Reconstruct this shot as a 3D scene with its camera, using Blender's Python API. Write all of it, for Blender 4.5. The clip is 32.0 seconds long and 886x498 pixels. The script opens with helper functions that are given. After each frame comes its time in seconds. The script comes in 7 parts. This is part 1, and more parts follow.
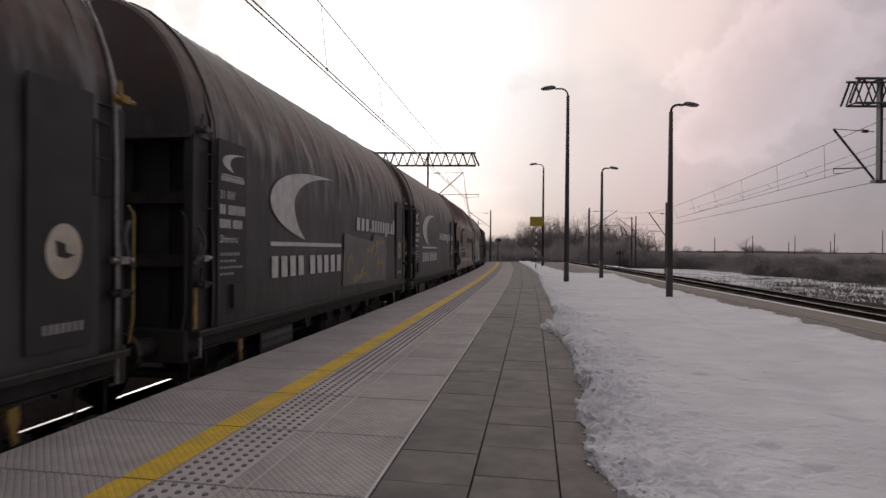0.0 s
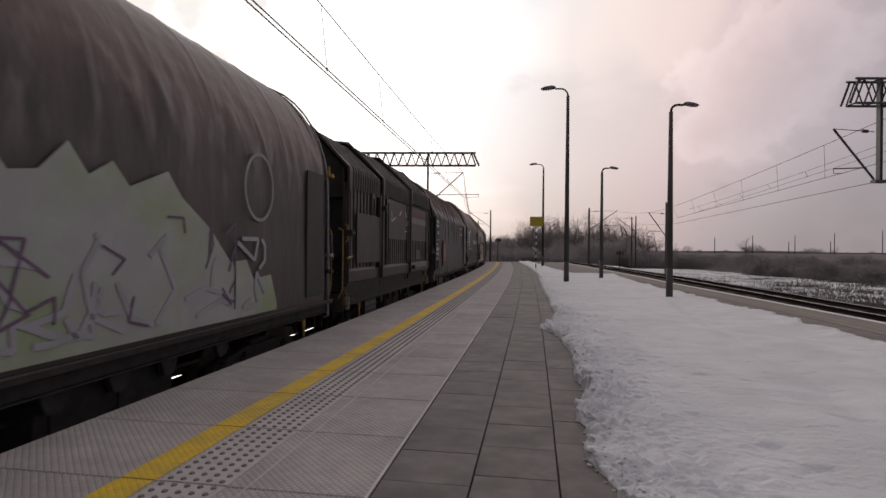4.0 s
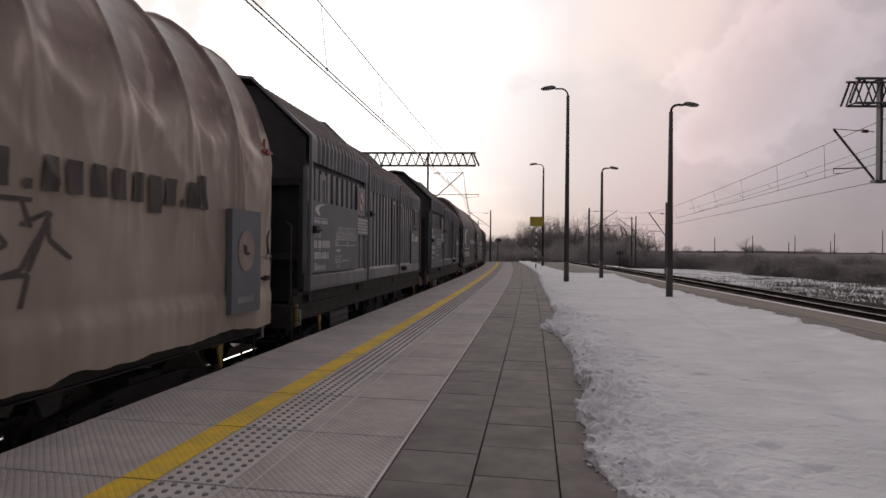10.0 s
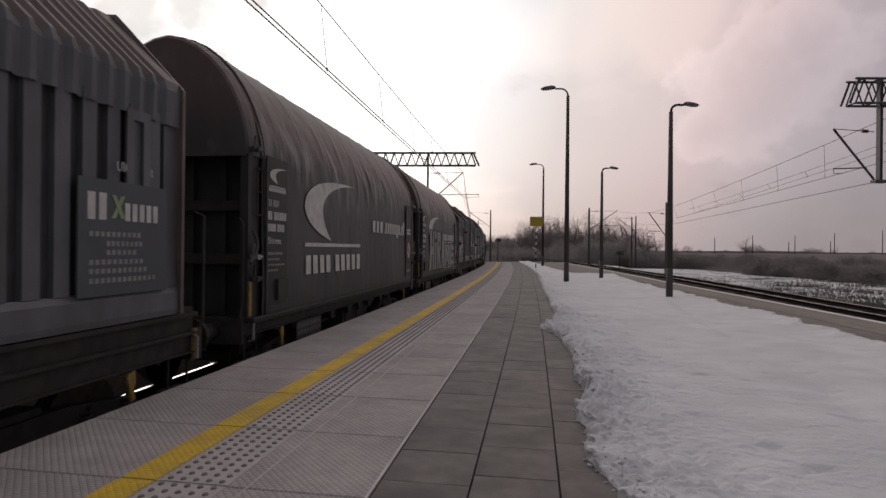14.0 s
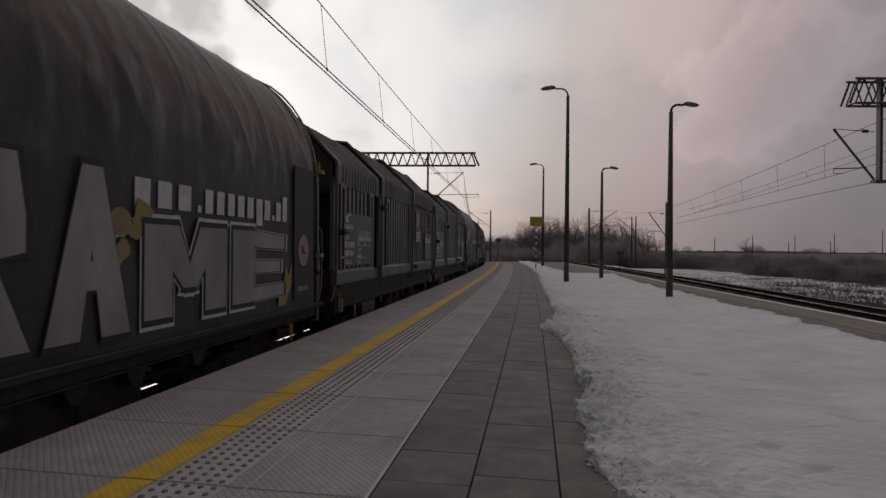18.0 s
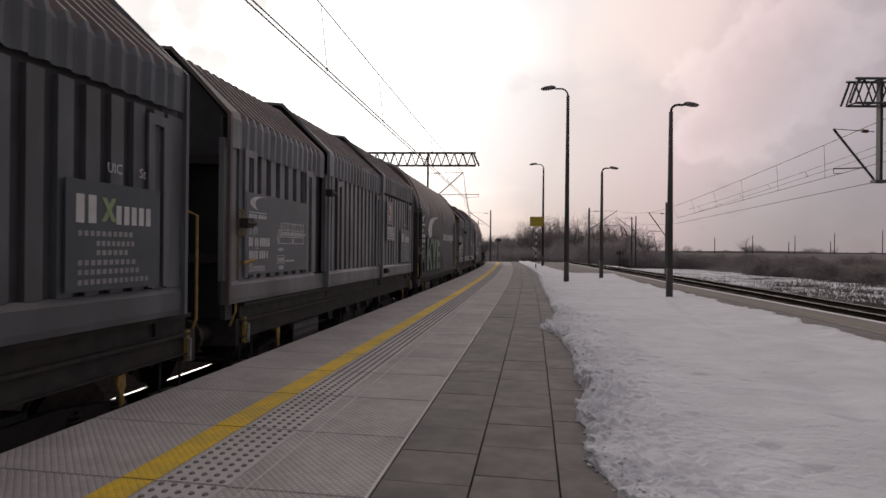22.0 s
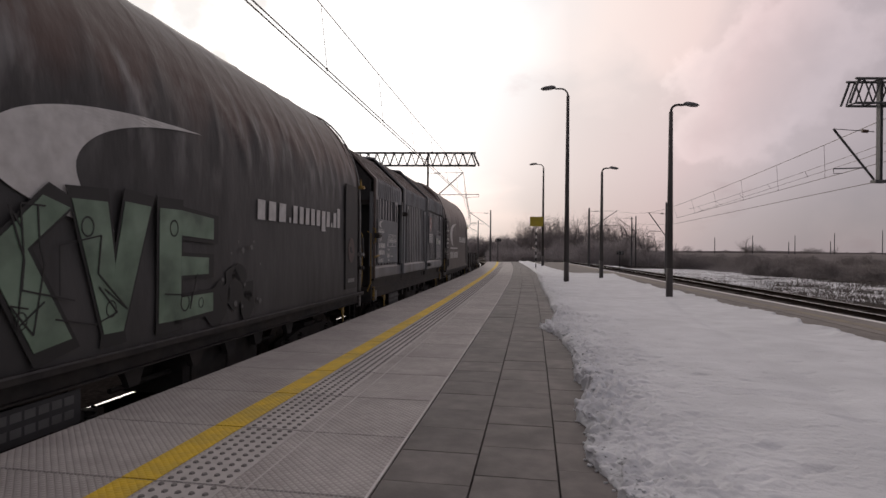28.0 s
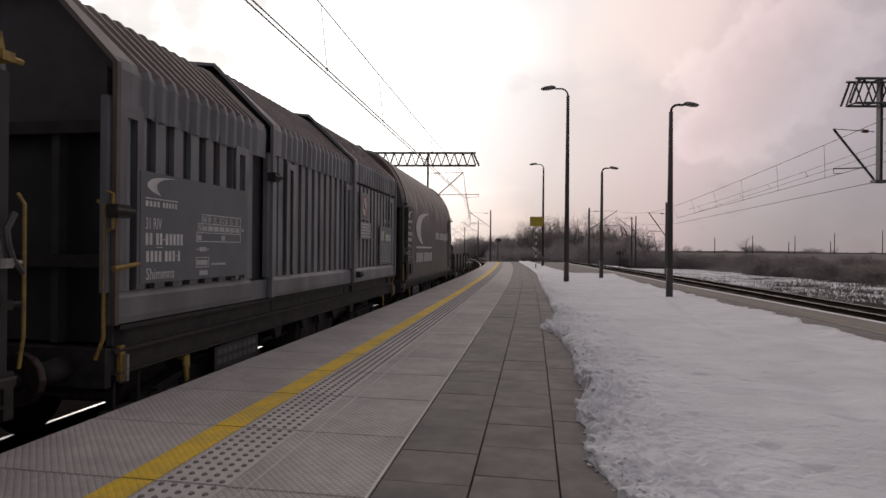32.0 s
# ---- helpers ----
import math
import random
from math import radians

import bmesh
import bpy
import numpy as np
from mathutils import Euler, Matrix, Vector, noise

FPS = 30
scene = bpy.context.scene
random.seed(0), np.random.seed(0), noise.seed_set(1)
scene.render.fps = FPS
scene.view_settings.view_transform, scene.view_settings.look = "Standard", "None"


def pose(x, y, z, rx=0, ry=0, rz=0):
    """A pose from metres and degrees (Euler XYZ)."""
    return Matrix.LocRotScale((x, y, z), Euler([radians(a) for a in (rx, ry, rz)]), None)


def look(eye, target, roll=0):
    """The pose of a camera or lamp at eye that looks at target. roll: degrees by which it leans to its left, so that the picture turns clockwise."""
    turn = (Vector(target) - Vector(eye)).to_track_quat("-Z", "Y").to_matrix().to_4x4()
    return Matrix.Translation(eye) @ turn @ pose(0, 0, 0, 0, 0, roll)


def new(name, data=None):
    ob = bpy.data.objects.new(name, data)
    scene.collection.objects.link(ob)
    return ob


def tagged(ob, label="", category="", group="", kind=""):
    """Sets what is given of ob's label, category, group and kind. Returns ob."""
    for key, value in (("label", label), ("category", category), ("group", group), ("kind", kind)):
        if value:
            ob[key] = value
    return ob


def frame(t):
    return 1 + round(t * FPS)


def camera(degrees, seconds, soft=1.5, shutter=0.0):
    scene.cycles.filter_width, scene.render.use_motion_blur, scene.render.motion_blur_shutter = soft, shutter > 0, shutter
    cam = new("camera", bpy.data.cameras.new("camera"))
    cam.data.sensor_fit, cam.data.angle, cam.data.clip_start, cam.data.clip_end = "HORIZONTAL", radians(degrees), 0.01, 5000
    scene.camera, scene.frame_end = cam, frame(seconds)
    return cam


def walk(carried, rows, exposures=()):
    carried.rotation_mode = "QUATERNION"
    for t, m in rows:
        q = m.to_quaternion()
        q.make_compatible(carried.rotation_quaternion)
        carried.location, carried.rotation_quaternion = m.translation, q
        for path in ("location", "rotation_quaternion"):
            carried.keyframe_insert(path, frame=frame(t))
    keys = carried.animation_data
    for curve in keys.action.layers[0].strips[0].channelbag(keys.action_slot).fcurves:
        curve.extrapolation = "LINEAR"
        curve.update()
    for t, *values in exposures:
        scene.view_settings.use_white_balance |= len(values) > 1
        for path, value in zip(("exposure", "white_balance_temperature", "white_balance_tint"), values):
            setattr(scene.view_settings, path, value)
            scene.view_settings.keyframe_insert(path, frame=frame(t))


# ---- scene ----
# ---------------------------------------------------------------- camera
cam = camera(76.33, 32.0, soft=1.5, shutter=0.12)
EYE = (0.0, 0.0, 1.385)
LOOK = look(EYE, (0.0, 10.0, 1.3885), 0.525)
walk(cam, [(0.0, LOOK), (32.0, LOOK)], exposures=[(0.0, 0.0), (3.5, 0.0), (4.6, -0.15), (5.5, -0.38), (6.0, -0.34), (7.0, -0.28), (7.6, -0.02), (8.5, 0.0), (12.0, 0.0), (13.0, -0.06), (14.0, -0.10), (14.6, -0.14), (16.5, -0.66),
                                                 (17.0, -0.66), (18.0, -0.76), (19.0, -0.72), (19.5, -0.40), (20.0, -0.18), (21.0, 0.0), (32.0, 0.0)])

# ---------------------------------------------------------------- light
SUN_AZ, SUN_EL = radians(-22.0), radians(17.0)
SUN_DIR = Vector((math.sin(SUN_AZ) * math.cos(SUN_EL), math.cos(SUN_AZ) * math.cos(SUN_EL), math.sin(SUN_EL)))


def build_world():
    w = bpy.data.worlds.new("winter_sky")
    w.use_nodes = True
    nt = w.node_tree
    nt.nodes.clear()
    N, K = nt.nodes.new, nt.links.new
    out, bg = N("ShaderNodeOutputWorld"), N("ShaderNodeBackground")
    K(bg.outputs[0], out.inputs[0])
    tc = N("ShaderNodeTexCoord")
    sky = N("ShaderNodeTexSky")
    sky.sky_type, sky.sun_disc = "NISHITA", False
    sky.sun_elevation, sky.sun_rotation = SUN_EL, SUN_AZ
    scale_sky = N("ShaderNodeVectorMath")
    scale_sky.operation = "SCALE"
    K(sky.outputs[0], scale_sky.inputs[0])
    scale_sky.inputs["Scale"].default_value = 0.05
    # how near a direction lies to the veiled sun
    dot = N("ShaderNodeVectorMath")
    dot.operation = "DOT_PRODUCT"
    K(tc.outputs["Generated"], dot.inputs[0])
    dot.inputs[1].default_value = SUN_DIR
    # cloud edges break up the glow
    veil = N("ShaderNodeTexNoise")
    K(tc.outputs["Generated"], veil.inputs["Vector"])
    veil.inputs["Scale"].default_value, veil.inputs["Detail"].default_value = 4.0, 5.0
    vr = N("ShaderNodeMath")
    vr.operation = "MULTIPLY_ADD"
    K(veil.outputs[0], vr.inputs[0])
    vr.inputs[1].default_value = 0.07
    K(dot.outputs["Value"], vr.inputs[2])
    vs = N("ShaderNodeMath")
    vs.operation = "SUBTRACT"
    K(vr.outputs[0], vs.inputs[0])
    vs.inputs[1].default_value = 0.035
    # and the sky pales with height
    sep = N("ShaderNodeSeparateXYZ")
    K(tc.outputs["Generated"], sep.inputs[0])
    up = N("ShaderNodeMath")
    up.operation, up.use_clamp = "MAXIMUM", False
    K(sep.outputs["Z"], up.inputs[0])
    up.inputs[1].default_value = 0.0
    hz = N("ShaderNodeMath")
    hz.operation = "MULTIPLY_ADD"
    K(up.outputs[0], hz.inputs[0])
    hz.inputs[1].default_value = 0.26
    K(vs.outputs[0], hz.inputs[2])
    glow = N("ShaderNodeValToRGB")
    K(hz.outputs[0], glow.inputs[0])
    cr = glow.color_ramp
    stops = [(0.0, (0.345, 0.322, 0.345)), (0.38, (0.37, 0.337, 0.358)), (0.525, (0.43, 0.372, 0.394)), (0.655, (0.62, 0.52, 0.538)), (0.75, (0.85, 0.66, 0.645)),
             (0.83, (0.95, 0.785, 0.74)), (0.90, (1.02, 0.89, 0.835)), (0.985, (1.0, 0.975, 0.955))]
    cr.elements[0].position, cr.elements[0].color = stops[0][0], (*stops[0][1], 1)
    cr.elements[1].position, cr.elements[1].color = stops[-1][0], (*stops[-1][1], 1)
    for pos, col in stops[1:-1]:
        cr.elements.new(pos).color = (*col, 1)
    gain = N("ShaderNodeMapRange")
    K(dot.outputs["Value"], gain.inputs["Value"])
    gain.inputs["From Min"].default_value, gain.inputs["From Max"].default_value = 0.84, 1.0
    gain.inputs["To Min"].default_value, gain.inputs["To Max"].default_value = 1.0, 1.75
    # soft cloud banks, flattened towards the horizon
    mp = N("ShaderNodeMapping")
    K(tc.outputs["Generated"], mp.inputs[0])
    mp.inputs["Scale"].default_value = (1.0, 1.0, 1.35)
    mp.inputs["Location"].default_value = (3.1, 0.4, 0.0)
    cloud = N("ShaderNodeTexNoise")
    K(mp.outputs[0], cloud.inputs["Vector"])
    cloud.inputs["Scale"].default_value, cloud.inputs["Detail"].default_value, cloud.inputs["Roughness"].default_value = 3.0, 8.0, 0.50
    cloud.inputs["Distortion"].default_value = 0.35
    cr2 = N("ShaderNodeMapRange")
    K(cloud.outputs[0], cr2.inputs["Value"])
    cr2.inputs["From Min"].default_value, cr2.inputs["From Max"].default_value = 0.44, 0.58
    cr2.inputs["To Min"].default_value, cr2.inputs["To Max"].default_value = 0.96, 1.07
    # heaped clouds: rounded heads with torn outlines, brighter along the rim that faces the sun
    puff = N("ShaderNodeTexNoise")
    K(tc.outputs["Generated"], puff.inputs["Vector"])
    puff.inputs["Scale"].default_value, puff.inputs["Detail"].default_value, puff.inputs["Roughness"].default_value = 7.0, 9.0, 0.55
    rough_edge = N("ShaderNodeMath")
    rough_edge.operation = "MULTIPLY_ADD"
    K(puff.outputs[0], rough_edge.inputs[0])
    rough_edge.inputs[1].default_value, rough_edge.inputs[2].default_value = 3.2, -1.6

    def heads(spots):
        """How deep a direction lies inside the nearest of some cloud heads (x, y, z, radius)."""
        best = None
        for x, y, z, r in spots:
            far = N("ShaderNodeVectorMath")
            far.operation = "DISTANCE"
            K(tc.outputs["Generated"], far.inputs[0])
            far.inputs[1].default_value = Vector((x, y, z)).normalized()
            deep = N("ShaderNodeMath")
            deep.operation = "MULTIPLY_ADD"
            K(far.outputs["Value"], deep.inputs[0])
            deep.inputs[1].default_value, deep.inputs[2].default_value = -1.0 / r, 1.0
            if best is not None:
                top = N("ShaderNodeMath")
                top.operation = "MAXIMUM"
                K(best.outputs[0], top.inputs[0])
                K(deep.outputs[0], top.inputs[1])
                deep = top
            best = deep
        torn_edge = N("ShaderNodeMath")
        torn_edge.operation = "ADD"
        K(best.outputs[0], torn_edge.inputs[0])
        K(rough_edge.outputs[0], torn_edge.inputs[1])
        return torn_edge

    def smooth(source, a, b, c, d):
        m = N("ShaderNodeMapRange")
        m.interpolation_type = "SMOOTHSTEP"
        K(source.outputs[0], m.inputs["Value"])
        for key, v in zip(("From Min", "From Max", "To Min", "To Max"), (a, b, c, d)):
            m.inputs[key].default_value = v
        return m

    heap = heads([(0.560, 1.0, 0.300, 0.125), (0.655, 1.0, 0.365, 0.080), (0.46, 1.0, 0.21, 0.05)])
    rim = smooth(heap, -0.05, 0.30, 0.0, 1.0)
    core = smooth(heap, 0.15, 1.1, 0.15, 0.03)
    lit = N("ShaderNodeMath")
    lit.operation = "MULTIPLY"
    K(rim.outputs[0], lit.inputs[0])
    K(core.outputs[0], lit.inputs[1])
    hr = N("ShaderNodeMath")
    hr.operation = "ADD"
    K(lit.outputs[0], hr.inputs[0])
    hr.inputs[1].default_value = 0.97
    # thick scraps before the brightest part of the veil
    murk = heads([(-0.55, 1.0, 0.435, 0.085), (-0.46, 1.0, 0.445, 0.07), (-0.335, 1.0, 0.44, 0.03), (-0.40, 1.0, 0.325, 0.032), (-0.44, 1.0, 0.34, 0.03)])
    shade = smooth(murk, 0.0, 0.8, 1.0, 0.56)
    duller = N("ShaderNodeMath")
    duller.operation = "MULTIPLY"
    K(hr.outputs[0], duller.inputs[0])
    K(shade.outputs[0], duller.inputs[1])
    hr = duller
    both = N("ShaderNodeMath")
    both.operation = "MULTIPLY"
    K(cr2.outputs[0], both.inputs[0])
    K(hr.outputs[0], both.inputs[1])
    # the air greys towards the horizon
    low_air = N("ShaderNodeMapRange")
    low_air.interpolation_type = "SMOOTHSTEP"
    K(sep.outputs["Z"], low_air.inputs["Value"])
    for key, v in zip(("From Min", "From Max", "To Min", "To Max"), (0.0, 0.17, 0.84, 1.0)):
        low_air.inputs[key].default_value = v
    greyed = N("ShaderNodeMath")
    greyed.operation = "MULTIPLY"
    K(both.outputs[0], greyed.inputs[0])
    K(low_air.outputs[0], greyed.inputs[1])
    mul = N("ShaderNodeMath")
    mul.operation = "MULTIPLY"
    K(greyed.outputs[0], mul.inputs[0])
    K(gain.outputs[0], mul.inputs[1])
    layer = N("ShaderNodeVectorMath")
    layer.operation = "SCALE"
    # lit cloud faces are warmer than the veil between them, small torn clouds cooler
    warm = N("ShaderNodeMapRange")
    K(cloud.outputs[0], warm.inputs["Value"])
    warm.inputs["From Min"].default_value, warm.inputs["From Max"].default_value = 0.45, 0.60
    tint = N("ShaderNodeMixRGB")
    K(warm.outputs[0], tint.inputs[0])
    tint.inputs[1].default_value, tint.inputs[2].default_value = (0.98, 0.985, 1.0, 1), (1.035, 1.0, 0.995, 1)
    warmed = N("ShaderNodeMixRGB")
    warmed.blend_type = "MULTIPLY"
    warmed.inputs[0].default_value = 1.0
    K(glow.outputs[0], warmed.inputs[1])
    K(tint.outputs[0], warmed.inputs[2])
    mp3 = N("ShaderNodeMapping")
    K(tc.outputs["Generated"], mp3.inputs[0])
    mp3.inputs["Scale"].default_value = (1.0, 1.0, 2.2)
    scrap = N("ShaderNodeTexNoise")
    K(mp3.outputs[0], scrap.inputs["Vector"])
    scrap.inputs["Scale"].default_value, scrap.inputs["Detail"].default_value, scrap.inputs["Roughness"].default_value = 5.5, 7.0, 0.55
    torn = N("ShaderNodeMapRange")
    K(scrap.outputs[0], torn.inputs["Value"])
    torn.inputs["From Min"].default_value, torn.inputs["From Max"].default_value = 0.62, 0.72
    torn.inputs["To Max"].default_value = 0.22
    scraps = N("ShaderNodeMixRGB")
    scraps.blend_type = "MULTIPLY"
    K(torn.outputs[0], scraps.inputs[0])
    K(warmed.outputs[0], scraps.inputs[1])
    scraps.inputs[2].default_value = (0.60, 0.44, 0.46, 1)
    K(scraps.outputs[0], layer.inputs[0])
    K(mul.outputs[0], layer.inputs["Scale"])
    total = N("ShaderNodeMixRGB")
    total.inputs[0].default_value = 0.88
    K(scale_sky.outputs[0], total.inputs[1])
    K(layer.outputs[0], total.inputs[2])
    K(total.outputs[0], bg.inputs[0])
    bg.inputs[1].default_value = 1.0
    scene.world = w


build_world()
sun = new("sun", bpy.data.lights.new("sun", "SUN"))
sun.data.energy, sun.data.angle, sun.data.color = 0.7, radians(18), (1.0, 0.9, 0.8)
sun.matrix_world = look((0, 0, 60), Vector((0, 0, 60)) - SUN_DIR)
tagged(sun, kind="structure")


# ---------------------------------------------------------------- materials
def material(name, base, rough=0.7, metal=0.0, second=None, scale=6.0, detail=5.0, low=0.35, high=0.65, bump=0.0, bump_scale=40.0,
             stretch=(1, 1, 1), third=None, third_scale=1.5, third_amount=0.5, vary=0.0, island=0.0, spec=0.5, bump_dist=0.01):
    """Two colours mixed by fine noise, a third by broad stains, a noise relief, and an even shift from object to object."""
    m = bpy.data.materials.new(name)
    m.use_nodes = True
    nt = m.node_tree
    N, K = nt.nodes.new, nt.links.new
    b = nt.nodes["Principled BSDF"]
    b.inputs["Roughness"].default_value, b.inputs["Metallic"].default_value = rough, metal
    b.inputs["Specular IOR Level"].default_value = spec
    tc = N("ShaderNodeTexCoord")
    mp = N("ShaderNodeMapping")
    K(tc.outputs["Object"], mp.inputs[0])
    mp.inputs["Scale"].default_value = stretch
    info = N("ShaderNodeObjectInfo")
    shift = N("ShaderNodeVectorMath")
    shift.operation = "SCALE"
    shift.inputs[0].default_value = (37.0, 23.0, 11.0)
    K(info.outputs["Random"], shift.inputs["Scale"])
    K(shift.outputs[0], mp.inputs["Location"])
    n1 = N("ShaderNodeTexNoise")
    K(mp.outputs[0], n1.inputs["Vector"])
    n1.inputs["Scale"].default_value, n1.inputs["Detail"].default_value = scale, detail
    r1 = N("ShaderNodeMapRange")
    K(n1.outputs[0], r1.inputs["Value"])
    r1.inputs["From Min"].default_value, r1.inputs["From Max"].default_value = low, high
    mix = N("ShaderNodeMixRGB")
    K(r1.outputs[0], mix.inputs[0])
    mix.inputs[1].default_value = (*base, 1)
    mix.inputs[2].default_value = (*(second or base), 1)
    col = mix.outputs[0]
    if third:
        n2 = N("ShaderNodeTexNoise")
        K(mp.outputs[0], n2.inputs["Vector"])
        n2.inputs["Scale"].default_value, n2.inputs["Detail"].default_value = third_scale, 4.0
        r2 = N("ShaderNodeMapRange")
        K(n2.outputs[0], r2.inputs["Value"])
        r2.inputs["From Min"].default_value, r2.inputs["From Max"].default_value = 0.42, 0.68
        r2.inputs["To Max"].default_value = third_amount
        mix2 = N("ShaderNodeMixRGB")
        K(r2.outputs[0], mix2.inputs[0])
        K(col, mix2.inputs[1])
        mix2.inputs[2].default_value = (*third, 1)
        col = mix2.outputs[0]
    if vary or island:
        hs = N("ShaderNodeHueSaturation")
        K(col, hs.inputs["Color"])
        rr = N("ShaderNodeMapRange")
        if island:
            geo = N("ShaderNodeNewGeometry")
            K(geo.outputs["Random Per Island"], rr.inputs["Value"])
        else:
            K(info.outputs["Random"], rr.inputs["Value"])
        a = island or vary
        rr.inputs["To Min"].default_value, rr.inputs["To Max"].default_value = 1 - a, 1 + a
        K(rr.outputs[0], hs.inputs["Value"])
        col = hs.outputs[0]
    K(col, b.inputs["Base Color"])
    if bump:
        n3 = N("ShaderNodeTexNoise")
        K(mp.outputs[0], n3.inputs["Vector"])
        n3.inputs["Scale"].default_value, n3.inputs["Detail"].default_value = bump_scale, 4.0
        bp = N("ShaderNodeBump")
        bp.inputs["Strength"].default_value, bp.inputs["Distance"].default_value = bump, bump_dist
        K(n3.outputs[0], bp.inputs["Height"])
        K(bp.outputs[0], b.inputs["Normal"])
    return m


def tarp_material(name, base, second, dust, streak, rough, fold=0.25, fold_scale=9.0, fold_depth=0.02, spec=0.16):
    """Coated tarpaulin: grimy lower down in streaks, dust brown over the bows, fold glints painted on the shoulder."""
    m = material(name, base, rough, second=second, scale=2.2, stretch=(1, 1, 0.35), third=streak, third_scale=0.9, third_amount=0.55, bump=fold, bump_scale=fold_scale, bump_dist=fold_depth, spec=spec)
    nt = m.node_tree
    N, K = nt.nodes.new, nt.links.new
    b = nt.nodes["Principled BSDF"]
    old = b.inputs["Base Color"].links[0].from_socket
    tc = N("ShaderNodeTexCoord")
    sep = N("ShaderNodeSeparateXYZ")
    K(tc.outputs["Object"], sep.inputs[0])
    nz = N("ShaderNodeTexNoise")
    mp = N("ShaderNodeMapping")
    K(tc.outputs["Object"], mp.inputs[0])
    mp.inputs["Scale"].default_value = (1, 1.5, 0.7)
    K(mp.outputs[0], nz.inputs["Vector"])
    nz.inputs["Scale"].default_value, nz.inputs["Detail"].default_value = 1.6, 5.0
    # settled dust; its scalloped rim also paints the shadow line of the pockets
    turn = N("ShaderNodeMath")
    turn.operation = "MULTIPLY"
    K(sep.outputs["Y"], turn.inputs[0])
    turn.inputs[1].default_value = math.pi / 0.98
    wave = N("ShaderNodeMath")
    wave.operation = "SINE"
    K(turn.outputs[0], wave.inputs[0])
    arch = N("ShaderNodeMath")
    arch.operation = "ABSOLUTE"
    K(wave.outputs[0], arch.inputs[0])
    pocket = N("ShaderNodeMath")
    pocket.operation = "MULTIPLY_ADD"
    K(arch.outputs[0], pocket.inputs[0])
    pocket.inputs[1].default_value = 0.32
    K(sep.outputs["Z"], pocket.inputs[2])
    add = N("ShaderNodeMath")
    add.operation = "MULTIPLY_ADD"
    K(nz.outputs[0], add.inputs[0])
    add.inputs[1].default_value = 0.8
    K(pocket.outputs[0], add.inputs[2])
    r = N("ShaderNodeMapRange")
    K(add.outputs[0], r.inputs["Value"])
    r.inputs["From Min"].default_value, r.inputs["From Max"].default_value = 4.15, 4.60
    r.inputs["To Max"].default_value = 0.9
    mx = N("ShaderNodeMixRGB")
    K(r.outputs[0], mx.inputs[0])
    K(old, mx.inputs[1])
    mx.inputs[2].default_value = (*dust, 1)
    # glints on the shoulder folds, painted as short pale upright streaks
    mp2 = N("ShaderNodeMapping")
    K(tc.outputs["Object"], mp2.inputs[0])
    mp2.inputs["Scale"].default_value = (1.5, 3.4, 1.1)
    glint = N("ShaderNodeTexNoise")
    K(mp2.outputs[0], glint.inputs["Vector"])
    glint.inputs["Scale"].default_value, glint.inputs["Detail"].default_value = 1.1, 5.0
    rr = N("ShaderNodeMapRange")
    K(glint.outputs[0], rr.inputs["Value"])
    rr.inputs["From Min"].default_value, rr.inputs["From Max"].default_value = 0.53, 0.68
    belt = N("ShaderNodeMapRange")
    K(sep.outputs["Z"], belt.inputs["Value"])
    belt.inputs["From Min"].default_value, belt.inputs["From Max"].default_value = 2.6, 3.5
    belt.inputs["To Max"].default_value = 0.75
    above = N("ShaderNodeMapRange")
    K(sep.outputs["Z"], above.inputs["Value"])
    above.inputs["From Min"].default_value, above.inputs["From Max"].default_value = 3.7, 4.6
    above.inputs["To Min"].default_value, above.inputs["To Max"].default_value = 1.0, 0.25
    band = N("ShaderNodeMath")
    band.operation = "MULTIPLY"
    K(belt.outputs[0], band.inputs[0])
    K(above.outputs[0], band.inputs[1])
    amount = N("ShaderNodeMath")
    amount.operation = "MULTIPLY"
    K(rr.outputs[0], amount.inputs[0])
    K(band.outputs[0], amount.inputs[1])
    # mix the painted glints over the cloth colour
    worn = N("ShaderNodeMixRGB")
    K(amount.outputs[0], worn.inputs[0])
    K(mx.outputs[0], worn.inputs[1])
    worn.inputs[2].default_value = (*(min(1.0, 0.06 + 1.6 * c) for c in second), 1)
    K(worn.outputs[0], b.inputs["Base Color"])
    return m


